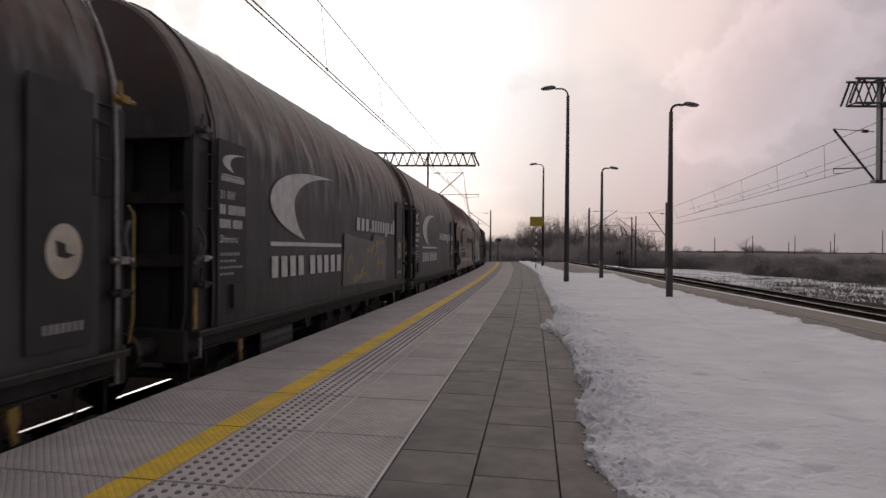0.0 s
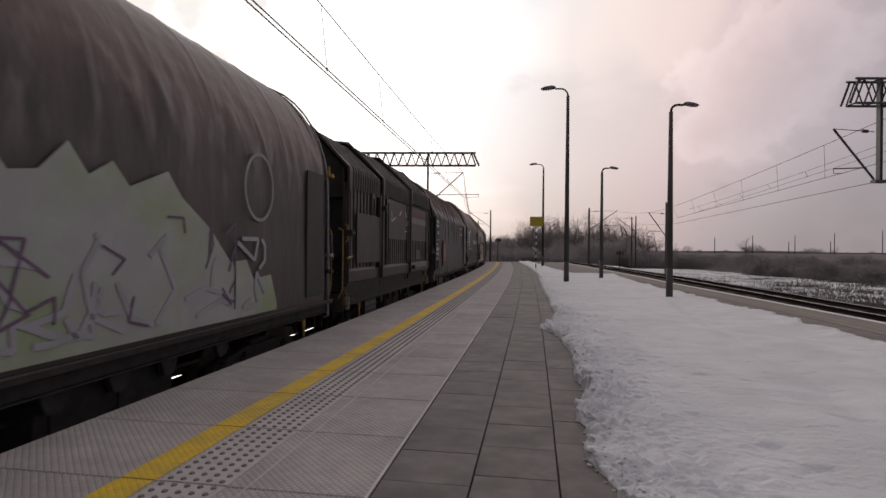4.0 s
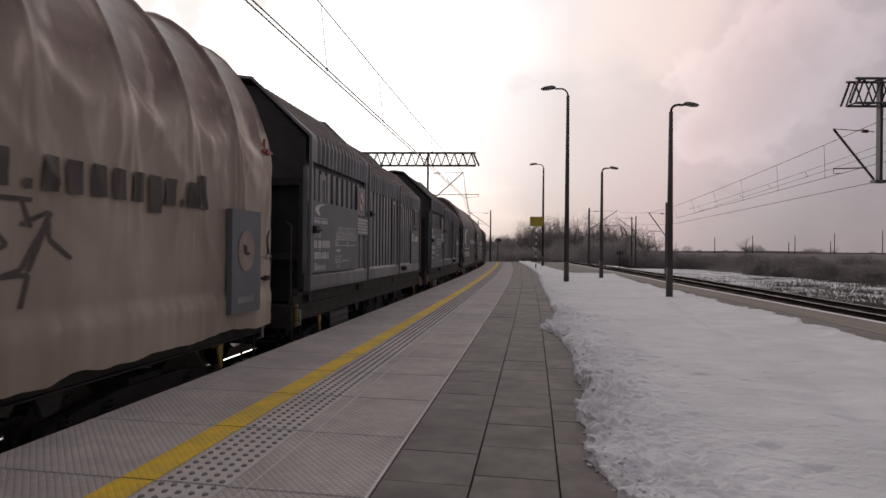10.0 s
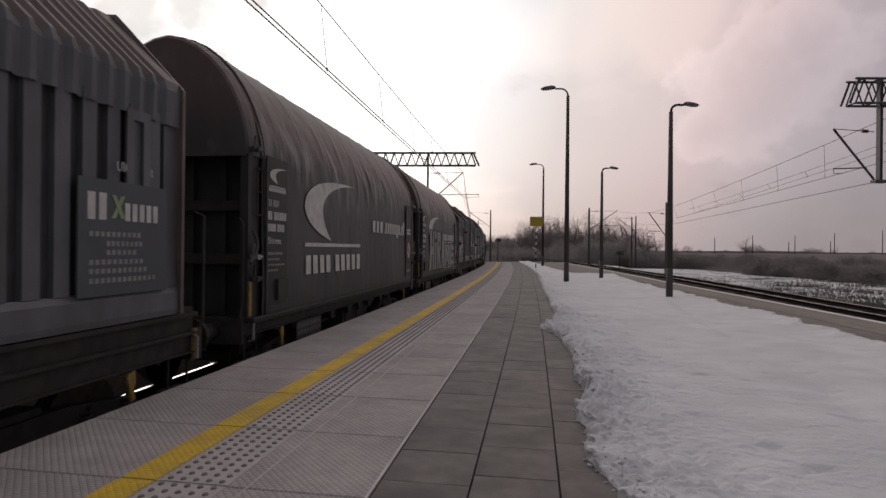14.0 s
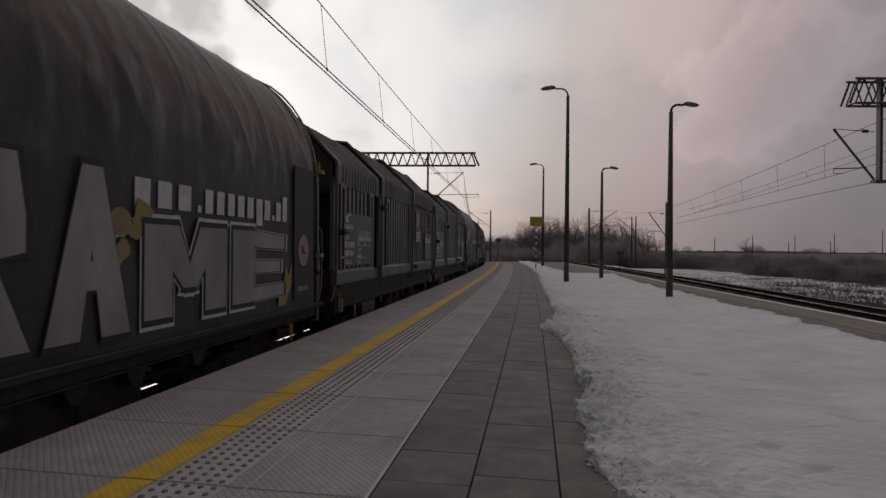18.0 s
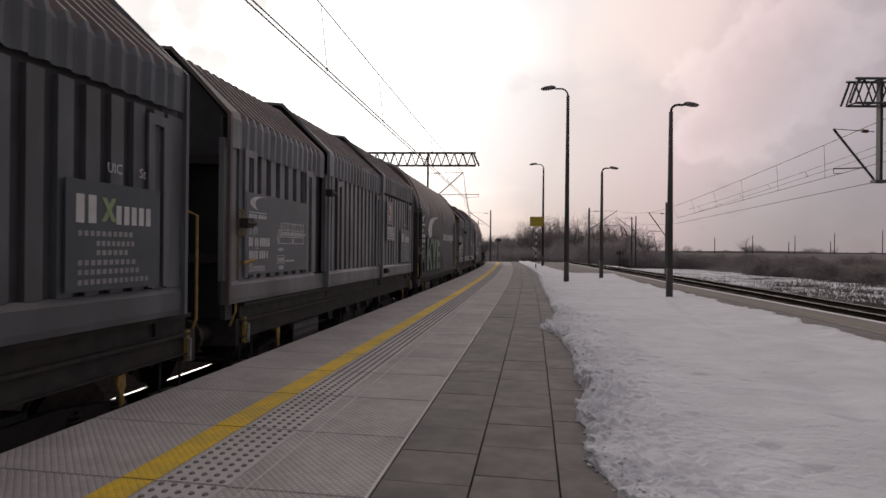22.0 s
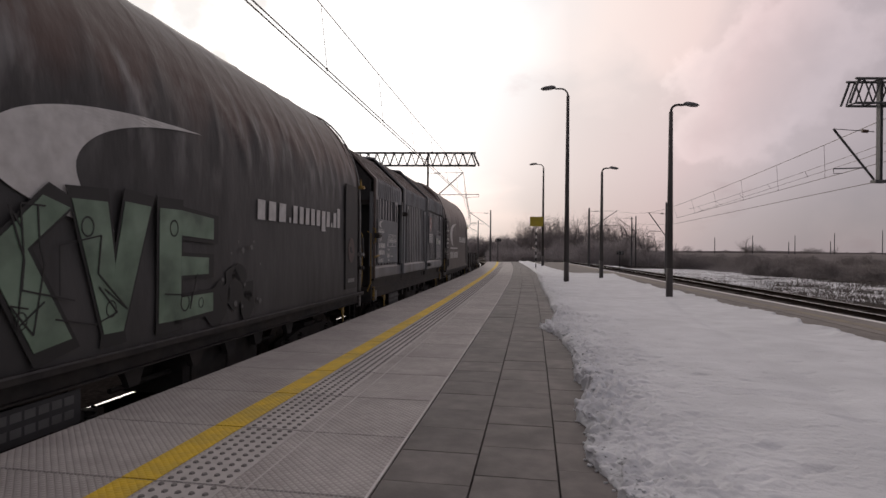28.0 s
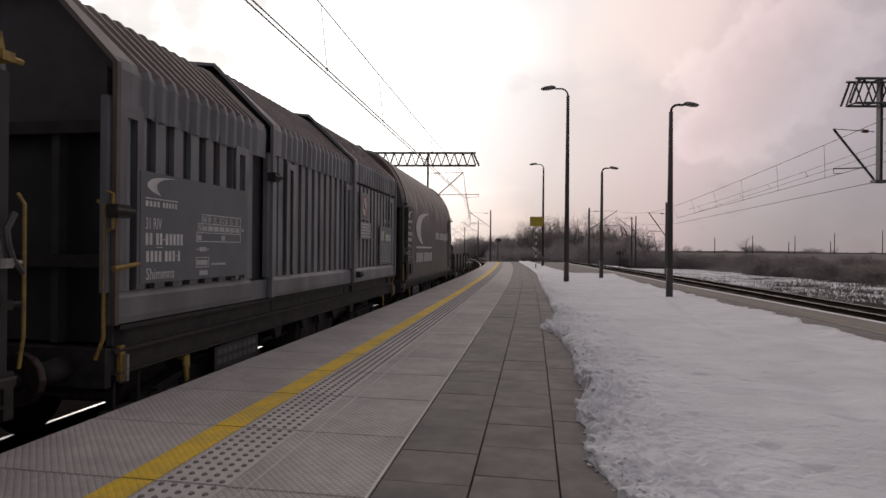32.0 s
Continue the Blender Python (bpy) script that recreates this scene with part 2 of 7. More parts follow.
def slab_material():
    """Pale precast concrete with a cast anti-slip pattern of small lozenges."""
    m = material("platform_concrete", (0.40, 0.38, 0.365), 0.85, second=(0.48, 0.46, 0.44), scale=9, third=(0.29, 0.27, 0.26), third_scale=1.3, third_amount=0.6, vary=0.07)
    nt = m.node_tree
    N, K = nt.nodes.new, nt.links.new
    tc = N("ShaderNodeTexCoord")
    mp = N("ShaderNodeMapping")
    K(tc.outputs["Object"], mp.inputs[0])
    mp.inputs["Rotation"].default_value = (0, 0, radians(45))
    mp.inputs["Scale"].default_value = (26, 26, 26)
    ck = N("ShaderNodeTexVoronoi")
    ck.distance = "CHEBYCHEV"
    ck.inputs["Randomness"].default_value = 0.0
    ck.inputs["Scale"].default_value = 1.0
    K(mp.outputs[0], ck.inputs["Vector"])
    bp = N("ShaderNodeBump")
    bp.inputs["Strength"].default_value, bp.inputs["Distance"].default_value = 1.0, 0.012
    bp.invert = True
    K(ck.outputs["Distance"], bp.inputs["Height"])
    b = nt.nodes["Principled BSDF"]
    K(bp.outputs[0], b.inputs["Normal"])
    # shade of the grooves put into the colour so the lozenges stand out
    groove_shade = N("ShaderNodeMapRange")
    K(ck.outputs["Distance"], groove_shade.inputs["Value"])
    groove_shade.inputs["From Min"].default_value, groove_shade.inputs["From Max"].default_value = 0.30, 0.5
    groove_shade.inputs["To Max"].default_value = 0.55
    mx = N("ShaderNodeMixRGB")
    K(groove_shade.outputs[0], mx.inputs[0])
    K(b.inputs["Base Color"].links[0].from_socket, mx.inputs[1])
    mx.inputs[2].default_value = (0.20, 0.185, 0.175, 1)
    K(mx.outputs[0], b.inputs["Base Color"])
    return m


M_SLAB = slab_material()
def add_lozenges(m):
    nt = m.node_tree
    N, K = nt.nodes.new, nt.links.new
    tc, mp, ck, bp = N("ShaderNodeTexCoord"), N("ShaderNodeMapping"), N("ShaderNodeTexVoronoi"), N("ShaderNodeBump")
    K(tc.outputs["Object"], mp.inputs[0])
    mp.inputs["Rotation"].default_value, mp.inputs["Scale"].default_value = (0, 0, radians(45)), (26, 26, 26)
    ck.distance, ck.inputs["Randomness"].default_value, ck.inputs["Scale"].default_value = "CHEBYCHEV", 0.0, 1.0
    K(mp.outputs[0], ck.inputs["Vector"])
    bp.invert, bp.inputs["Strength"].default_value, bp.inputs["Distance"].default_value = True, 1.0, 0.010
    K(ck.outputs["Distance"], bp.inputs["Height"])
    K(bp.outputs[0], nt.nodes["Principled BSDF"].inputs["Normal"])


M_STUD = material("stud_concrete", (0.17, 0.16, 0.155), 0.9, second=(0.22, 0.21, 0.2), scale=30)
M_STRIP = material("tactile_concrete", (0.44, 0.42, 0.405), 0.85, second=(0.50, 0.48, 0.465), scale=12, third=(0.34, 0.32, 0.31), third_scale=1.5, vary=0.05)
M_YELLOW = material("yellow_road_paint", (0.72, 0.49, 0.025), 0.7, second=(0.60, 0.40, 0.035), scale=14, third=(0.36, 0.28, 0.08), third_scale=3, third_amount=0.5, bump=0.4, bump_scale=60)
add_lozenges(M_YELLOW)
M_PAVER = material("dark_paver", (0.106, 0.095, 0.089), 0.68, second=(0.146, 0.130, 0.122), scale=7, third=(0.064, 0.057, 0.053), third_scale=2.6, third_amount=0.8, vary=0.13, bump=0.35, bump_scale=55, bump_dist=0.004)
M_JOINT = material("joint_sand", (0.05, 0.046, 0.044), 0.95, second=(0.03, 0.028, 0.027), scale=20)
M_WALL = material("platform_wall", (0.17, 0.16, 0.155), 0.9, second=(0.24, 0.23, 0.22), scale=3, bump=0.3)
M_SNOW = material("old_snow", (0.56, 0.574, 0.597), 0.7, second=(0.64, 0.655, 0.68), scale=2.2, third=(0.45, 0.463, 0.485), third_scale=0.8, third_amount=0.35, bump=0.5, bump_scale=19, bump_dist=0.035, spec=0.2)
# Ballast below the train: the shade there is put into its near-black colour.
M_BALLAST_SHADED = material("ballast", (0.012, 0.0105, 0.010), 0.95, second=(0.027, 0.023, 0.021), scale=14, third=(0.016, 0.0135, 0.0125), third_scale=1, bump=1.0, bump_scale=16, bump_dist=0.06, spec=0.0)
# The same stone on the open tracks, without that darkening.
M_BALLAST_FAR = material("open_ballast", (0.034, 0.028, 0.026), 0.95, second=(0.062, 0.052, 0.048), scale=11, third=(0.045, 0.036, 0.033), third_scale=1, bump=1.0, bump_scale=13, bump_dist=0.06, spec=0.1)
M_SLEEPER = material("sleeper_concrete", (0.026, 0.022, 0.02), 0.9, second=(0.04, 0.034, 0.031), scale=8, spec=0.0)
M_RAIL = material("polished_rail", (0.60, 0.58, 0.57), 0.36, 1.0, second=(0.46, 0.44, 0.43), scale=5)
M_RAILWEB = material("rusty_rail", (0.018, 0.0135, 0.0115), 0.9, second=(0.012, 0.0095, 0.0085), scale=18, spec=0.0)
M_POLE = material("weathered_dark_pole", (0.045, 0.04, 0.038), 0.7, second=(0.065, 0.058, 0.055), scale=8, stretch=(1, 1, 0.2))
M_STEEL = material("galvanised_steel", (0.085, 0.083, 0.085), 0.6, 0.3, second=(0.06, 0.058, 0.06), scale=10)
M_WIRE = material("copper_wire", (0.08, 0.07, 0.065), 0.5, 0.8)
M_INSUL = material("brown_insulator", (0.09, 0.05, 0.035), 0.3)
M_LAMP = material("lamp_housing", (0.10, 0.10, 0.105), 0.5, second=(0.14, 0.14, 0.145), scale=9)
M_ASPHALT = material("worn_asphalt", (0.135, 0.122, 0.112), 0.9, second=(0.18, 0.163, 0.149), scale=5, third=(0.095, 0.086, 0.08), third_scale=0.6, bump=0.3, bump_scale=40)
M_KERB = material("tan_kerb_slab", (0.150, 0.135, 0.124), 0.85, second=(0.192, 0.174, 0.160), scale=6, third=(0.15, 0.138, 0.128), third_scale=1.5, vary=0.08)
M_EDGE = material("pale_worn_edge", (0.66, 0.64, 0.625), 0.8, second=(0.54, 0.52, 0.505), scale=3, third=(0.36, 0.345, 0.33), third_scale=1.2, third_amount=0.6)
M_WHITELINE = material("white_kerb_paint", (0.74, 0.73, 0.72), 0.75, second=(0.62, 0.61, 0.60), scale=5, third=(0.5, 0.49, 0.48), third_scale=1.4, third_amount=0.4)
M_FADED = material("faded_yellow_line", (0.215, 0.185, 0.13), 0.85, second=(0.155, 0.138, 0.118), scale=4)
M_GLASS = material("lamp_cover", (0.32, 0.31, 0.30), 0.25)
M_SIGN_Y = material("yellow_sign", (0.42, 0.33, 0.02), 0.5, second=(0.36, 0.28, 0.03), scale=4)
M_BLACK = material("black_paint", (0.018, 0.018, 0.018), 0.6)
M_WHITE = material("white_paint", (0.62, 0.61, 0.60), 0.6, second=(0.5, 0.49, 0.48), scale=6)
M_BARK = material("winter_bark", (0.12, 0.10, 0.092), 0.95, second=(0.16, 0.138, 0.126), scale=5, vary=0.2)
# Far twigs, brushwood and bushes: distance haze is put into their paler colour.
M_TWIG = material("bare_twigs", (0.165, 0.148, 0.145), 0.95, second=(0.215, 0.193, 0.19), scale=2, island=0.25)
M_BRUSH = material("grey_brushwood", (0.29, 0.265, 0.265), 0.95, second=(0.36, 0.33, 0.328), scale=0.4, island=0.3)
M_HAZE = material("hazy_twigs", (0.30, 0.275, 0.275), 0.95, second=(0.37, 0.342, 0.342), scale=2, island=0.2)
M_REED = material("dry_reeds", (0.085, 0.074, 0.067), 0.95, second=(0.05, 0.043, 0.04), scale=0.5, island=0.35)
M_BUSH = material("dark_bushes", (0.158, 0.141, 0.139), 0.95, second=(0.205, 0.185, 0.183), scale=0.4, island=0.3)
M_DULL = material("graffiti_dull_grey", (0.13, 0.13, 0.13), 0.5, second=(0.095, 0.094, 0.092), scale=2)

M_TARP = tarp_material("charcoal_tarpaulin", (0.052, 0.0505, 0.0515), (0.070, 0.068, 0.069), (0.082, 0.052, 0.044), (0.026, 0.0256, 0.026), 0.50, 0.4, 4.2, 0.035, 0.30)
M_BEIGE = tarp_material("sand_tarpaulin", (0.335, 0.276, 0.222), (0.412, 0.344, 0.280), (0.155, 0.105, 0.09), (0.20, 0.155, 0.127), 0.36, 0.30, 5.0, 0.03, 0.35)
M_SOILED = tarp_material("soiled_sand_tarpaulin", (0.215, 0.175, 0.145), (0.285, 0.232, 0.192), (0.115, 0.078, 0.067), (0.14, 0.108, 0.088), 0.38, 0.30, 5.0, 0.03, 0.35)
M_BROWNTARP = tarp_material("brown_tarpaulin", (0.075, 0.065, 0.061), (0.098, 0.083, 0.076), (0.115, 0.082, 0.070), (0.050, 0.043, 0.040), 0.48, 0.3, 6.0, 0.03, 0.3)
M_HOOD = material("slate_grey_wagon_paint", (0.158, 0.164, 0.175), 0.46, second=(0.208, 0.213, 0.226), scale=3, stretch=(1, 1, 0.4), third=(0.088, 0.082, 0.080), third_scale=1.4, third_amount=0.75, bump=0.12, bump_scale=9, bump_dist=0.01)
M_SOOTHOOD = material("sooty_slate_wagon_paint", (0.090, 0.098, 0.109), 0.5, second=(0.130, 0.138, 0.150), scale=3, stretch=(1, 1, 0.4), third=(0.06, 0.057, 0.056), third_scale=1.4, third_amount=0.75, bump=0.12, bump_scale=9, bump_dist=0.01)
M_HOODROOF = material("sooty_hood_roof", (0.112, 0.086, 0.078), 0.58, second=(0.15, 0.118, 0.107), scale=2.5, third=(0.055, 0.042, 0.037), third_scale=1.0)
# Hood sides between the ribs: the recess shade is in this darker grey.
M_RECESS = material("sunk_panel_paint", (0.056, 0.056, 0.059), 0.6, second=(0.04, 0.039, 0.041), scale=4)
M_DARKHOOD = material("oxide_brown_wagon_paint", (0.036, 0.026, 0.0235), 0.55, second=(0.050, 0.036, 0.032), scale=3, third=(0.026, 0.021, 0.0195), third_scale=1.4, third_amount=0.7)
M_PANEL = material("blue_grey_board", (0.108, 0.119, 0.130), 0.5, second=(0.132, 0.143, 0.154), scale=4, third=(0.090, 0.094, 0.099), third_scale=2)
M_SOOTPANEL = material("sooty_blue_grey_board", (0.060, 0.071, 0.080), 0.5, second=(0.078, 0.088, 0.098), scale=4, third=(0.05, 0.054, 0.06), third_scale=2)
M_FRAME = material("underframe_black", (0.028, 0.0267, 0.0267), 0.65, second=(0.047, 0.0433, 0.041), scale=6, third=(0.056, 0.045, 0.039), third_scale=2, spec=0.2)
# Black boards and posts; on end walls it holds the gap's shade too.
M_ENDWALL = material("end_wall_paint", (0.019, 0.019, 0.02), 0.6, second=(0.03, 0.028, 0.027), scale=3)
M_REDWALL = material("oxide_red_end_wall", (0.065, 0.02, 0.018), 0.6, second=(0.045, 0.017, 0.015), scale=3)
M_BRIGHT = material("worn_handrail", (0.33, 0.32, 0.31), 0.45, 0.4, second=(0.2, 0.19, 0.18), scale=20)
M_HANDLE = material("yellow_handle_paint", (0.34, 0.225, 0.045), 0.6, second=(0.2, 0.13, 0.045), scale=14)
M_WHEEL = material("wheel_steel", (0.05, 0.04, 0.035), 0.55, 0.6, second=(0.08, 0.062, 0.05), scale=9)
M_MARK = material("white_lettering", (0.60, 0.59, 0.58), 0.6, second=(0.47, 0.46, 0.45), scale=6)
M_MARKD = material("dark_lettering", (0.055, 0.045, 0.042), 0.6, second=(0.075, 0.06, 0.055), scale=5)
M_DISCF = material("grimy_sign", (0.095, 0.066, 0.06), 0.6, second=(0.07, 0.052, 0.048), scale=9)
M_DISC = material("sign_white", (0.5, 0.47, 0.44), 0.5, second=(0.42, 0.39, 0.36), scale=9)
M_DISCD = material("sign_dull", (0.30, 0.24, 0.215), 0.6, second=(0.22, 0.175, 0.155), scale=6)
M_DISCB = material("sign_cream", (0.62, 0.57, 0.49), 0.5, second=(0.50, 0.45, 0.37), scale=7, third=(0.33, 0.28, 0.21), third_scale=5, third_amount=0.6)
M_RED = material("sign_red", (0.33, 0.11, 0.095), 0.55, second=(0.26, 0.085, 0.075), scale=9)
M_GREEN = material("graffiti_green", (0.15, 0.225, 0.16), 0.5, second=(0.20, 0.28, 0.21), scale=3, third=(0.05, 0.075, 0.055), third_scale=2.2, third_amount=0.75)
M_CYAN = material("graffiti_pale_blue", (0.32, 0.44, 0.48), 0.5, second=(0.42, 0.5, 0.5), scale=2)
M_LIME = material("graffiti_lime", (0.19, 0.28, 0.11), 0.5, second=(0.28, 0.35, 0.20), scale=2)
M_MIXED = material("graffiti_lilac_green", (0.33, 0.34, 0.335), 0.5, second=(0.26, 0.33, 0.17), scale=1.3, low=0.42, high=0.6, third=(0.40, 0.41, 0.44), third_scale=2.6, third_amount=0.7)
M_LILAC = material("graffiti_lilac", (0.36, 0.35, 0.40), 0.5, second=(0.28, 0.30, 0.31), scale=2)
M_PURPLE = material("graffiti_purple", (0.13, 0.07, 0.14), 0.5)
M_SILVER = material("graffiti_silver", (0.33, 0.325, 0.32), 0.5, second=(0.24, 0.236, 0.232), scale=2.5, stretch=(1, 1, 0.5), third=(0.15, 0.147, 0.145), third_scale=1.3, third_amount=0.6)
M_OCHRE = material("graffiti_ochre", (0.26, 0.22, 0.08), 0.55, second=(0.2, 0.16, 0.1), scale=3)
M_LOGORED = material("faded_red_badge", (0.20, 0.06, 0.052), 0.65, second=(0.13, 0.05, 0.045), scale=5, third=(0.07, 0.045, 0.042), third_scale=3, third_amount=0.6)
M_CREAM = material("cream_board", (0.36, 0.29, 0.22), 0.6, second=(0.29, 0.23, 0.17), scale=5)


# ---------------------------------------------------------------- mesh helpers
def box(bm, x0, x1, y0, y1, z0, z1):
    v = [bm.verts.new((x, y, z)) for z in (z0, z1) for y in (y0, y1) for x in (x0, x1)]
    for f in ((0, 2, 3, 1), (4, 5, 7, 6), (0, 1, 5, 4), (2, 6, 7, 3), (0, 4, 6, 2), (1, 3, 7, 5)):
        bm.faces.new([v[i] for i in f])


def rod(bm, a, b, r0, r1=None, seg=6, caps=True):
    a, b = Vector(a), Vector(b)
    r1 = r0 if r1 is None else r1
    q = (b - a).to_track_quat("Z", "Y")
    rings = []
    for p, r in ((a, r0), (b, r1)):
        rings.append([bm.verts.new(p + q @ Vector((r * math.cos(2 * math.pi * i / seg), r * math.sin(2 * math.pi * i / seg), 0))) for i in range(seg)])
    for i in range(seg):
        j = (i + 1) % seg
        bm.faces.new((rings[0][i], rings[0][j], rings[1][j], rings[1][i]))
    if caps:
        bm.faces.new(rings[0][::-1])
        bm.faces.new(rings[1])


def pipe(bm, pts, r, seg=6):
    """One tube swept through the points, closed at both ends."""
    pts = [Vector(p) for p in pts]
    pts = [p for i, p in enumerate(pts) if i == 0 or (p - pts[i - 1]).length > 1e-5]
    prev, up = None, None
    for i, p in enumerate(pts):
        d = (pts[min(i + 1, len(pts) - 1)] - pts[max(i - 1, 0)]).normalized()
        if up is None:
            up = d.orthogonal().normalized()
        up = (up - d * up.dot(d)).normalized()
        side = d.cross(up)
        row = [bm.verts.new(p + up * (r * math.cos(2 * math.pi * k / seg)) + side * (r * math.sin(2 * math.pi * k / seg))) for k in range(seg)]
        if prev:
            for k in range(seg):
                bm.faces.new((prev[k], prev[(k + 1) % seg], row[(k + 1) % seg], row[k]))
        else:
            bm.faces.new(row[::-1])
        prev = row
    bm.faces.new(prev)


def annulus(bm, x, y, z, ry, rz, inner, depth, seg=28):
    """A flat ring facing x."""
    rows = []
    for i in range(seg):
        a = 2 * math.pi * i / seg
        c, s = math.cos(a), math.sin(a)
        rows.append([bm.verts.new((xx, y + ry * k * c, z + rz * k * s)) for xx, k in ((x, inner), (x + depth, inner), (x + depth, 1.0), (x, 1.0))])
    for i in range(seg):
        a, b = rows[i], rows[(i + 1) % seg]
        for q in range(4):
            bm.faces.new((a[q], a[(q + 1) % 4], b[(q + 1) % 4], b[q]))


def prism(bm, outline, x0, x1):
    """A flat outline in (y, z), closed, given depth from x0 to x1."""
    n = len(outline)
    A = [bm.verts.new((x0, y, z)) for y, z in outline]
    B = [bm.verts.new((x1, y, z)) for y, z in outline]
    for i in range(n):
        j = (i + 1) % n
        bm.faces.new((A[i], A[j], B[j], B[i]))
    bm.faces.new(A[::-1])
    bm.faces.new(B)


def finish(bm, name, mat, smooth=False):
    bmesh.ops.recalc_face_normals(bm, faces=bm.faces)
    me = bpy.data.meshes.new(name)
    bm.to_mesh(me)
    bm.free()
    me.materials.append(mat)
    if smooth:
        me.shade_smooth()
    return me


STORE = {}


def mesh(key, mat, fill, smooth=False):
    """One mesh for each key and material; fill(bm) draws it the first time."""
    k = (key, mat.name)
    if k not in STORE:
        bm = bmesh.new()
        fill(bm)
        STORE[k] = finish(bm, key, mat, smooth)
    return STORE[k]


def part(name, me, parent=None, label="", m=None):
    ob = new(name, me)
    if parent is not None:
        ob.parent = parent
    if m is not None:
        ob.matrix_basis = m
    if label:
        tagged(ob, label)
    return ob


# ---------------------------------------------------------------- the line of the tracks
PSI = 0.16311
GRID = np.concatenate([np.arange(-260.0, 60.0, 0.25), np.arange(60.0, 420.0, 0.5)])


def trace():
    kap = 0.000624 + 1.527e-5 * np.clip(GRID, 0, 130)
    ds = np.diff(GRID)
    th = np.concatenate([[0], np.cumsum((kap[1:] + kap[:-1]) / 2 * ds)])
    i0 = int(np.argmin(abs(GRID)))
    th = th - th[i0] - PSI
    mid = (th[1:] + th[:-1]) / 2
    x = np.concatenate([[0], np.cumsum(-np.sin(mid) * ds)])
    y = np.concatenate([[0], np.cumsum(np.cos(mid) * ds)])
    return x - x[i0], y - y[i0], th


LX, LY, LT = trace()


def on_line(s, off=0.0, z=0.0):
    """The place at s metres along the line and off metres to its right."""
    t = np.interp(s, GRID, LT)
    return Vector((np.interp(s, GRID, LX) + off * math.cos(t), np.interp(s, GRID, LY) + off * math.sin(t), z))


def line_pose(s, off=0.0, z=0.0):
    return Matrix.Translation(on_line(s, off, z)) @ Matrix.Rotation(float(np.interp(s, GRID, LT)), 4, "Z")


def ribbon(bm, s_list, section, closed=False):
    """Sweep a section of (off, z) points, fixed or a function of s, along the line."""
    prev = None
    for s in s_list:
        row = [bm.verts.new(on_line(s, o, z)) for o, z in (section(s) if callable(section) else section)]
        if prev:
            n = len(row)
            for i in range(n if closed else n - 1):
                j = (i + 1) % n
                bm.faces.new((prev[i], prev[j], row[j], row[i]))
        elif closed:
            bm.faces.new(row[::-1])
        prev = row
    if closed:
        bm.faces.new(prev)


RAIL_Z, TRACK = -0.80, -5.17
EDGE_L, YEL_L, YEL_R, SLAB_R, JOINT_2, JOINT_3, PAVE_R = -3.498, -2.437, -2.21, -0.90, -0.361, 0.154, 0.66


def edge_r(s):
    """The platform narrows towards its far end."""
    return float(np.interp(s, [-8.0, 12.0, 25.0, 40.0, 66.0], [7.3, 6.95, 6.2, 5.7, 5.2]))


PLAT_0, PLAT_1 = -8.0, 66.0
# ---------------------------------------------------------------- ground and tracks
def build_ground():
    bm = bmesh.new()
    rings = [0, 15, 30, 45, 60, 80, 100, 130, 160, 200, 260, 400, 800, 1600, 3500]
    seg = 96
    centre = Vector((10, 20, 0))
    prev = None
    for r in rings[1:]:
        row = []
        for i in range(seg):
            a = 2 * math.pi * i / seg
            p = centre + Vector((r * math.cos(a), r * math.sin(a), 0))
            z = -1.84 + 0.08 * noise.noise(p * 0.05) - 0.4 * min(1.0, max(0.0, (r - 30) / 120))
            row.append(bm.verts.new((p.x, p.y, z)))
        if prev is None:
            bm.faces.new(row)
        else:
            for i in range(seg):
                j = (i + 1) % seg
                bm.faces.new((prev[i], prev[j], row[j], row[i]))
        prev = row
    m = material("winter_field", (0.10, 0.082, 0.066), 0.95, second=(0.145, 0.12, 0.098), scale=0.8, third=(0.05, 0.043, 0.038), third_scale=0.09, third_amount=0.7, bump=0.8, bump_scale=2.5, bump_dist=0.2)
    me = finish(bm, "ground", m, True)
    tagged(part("ground", me), "brown winter field with patches of old snow", "ground", kind="structure")


build_ground()


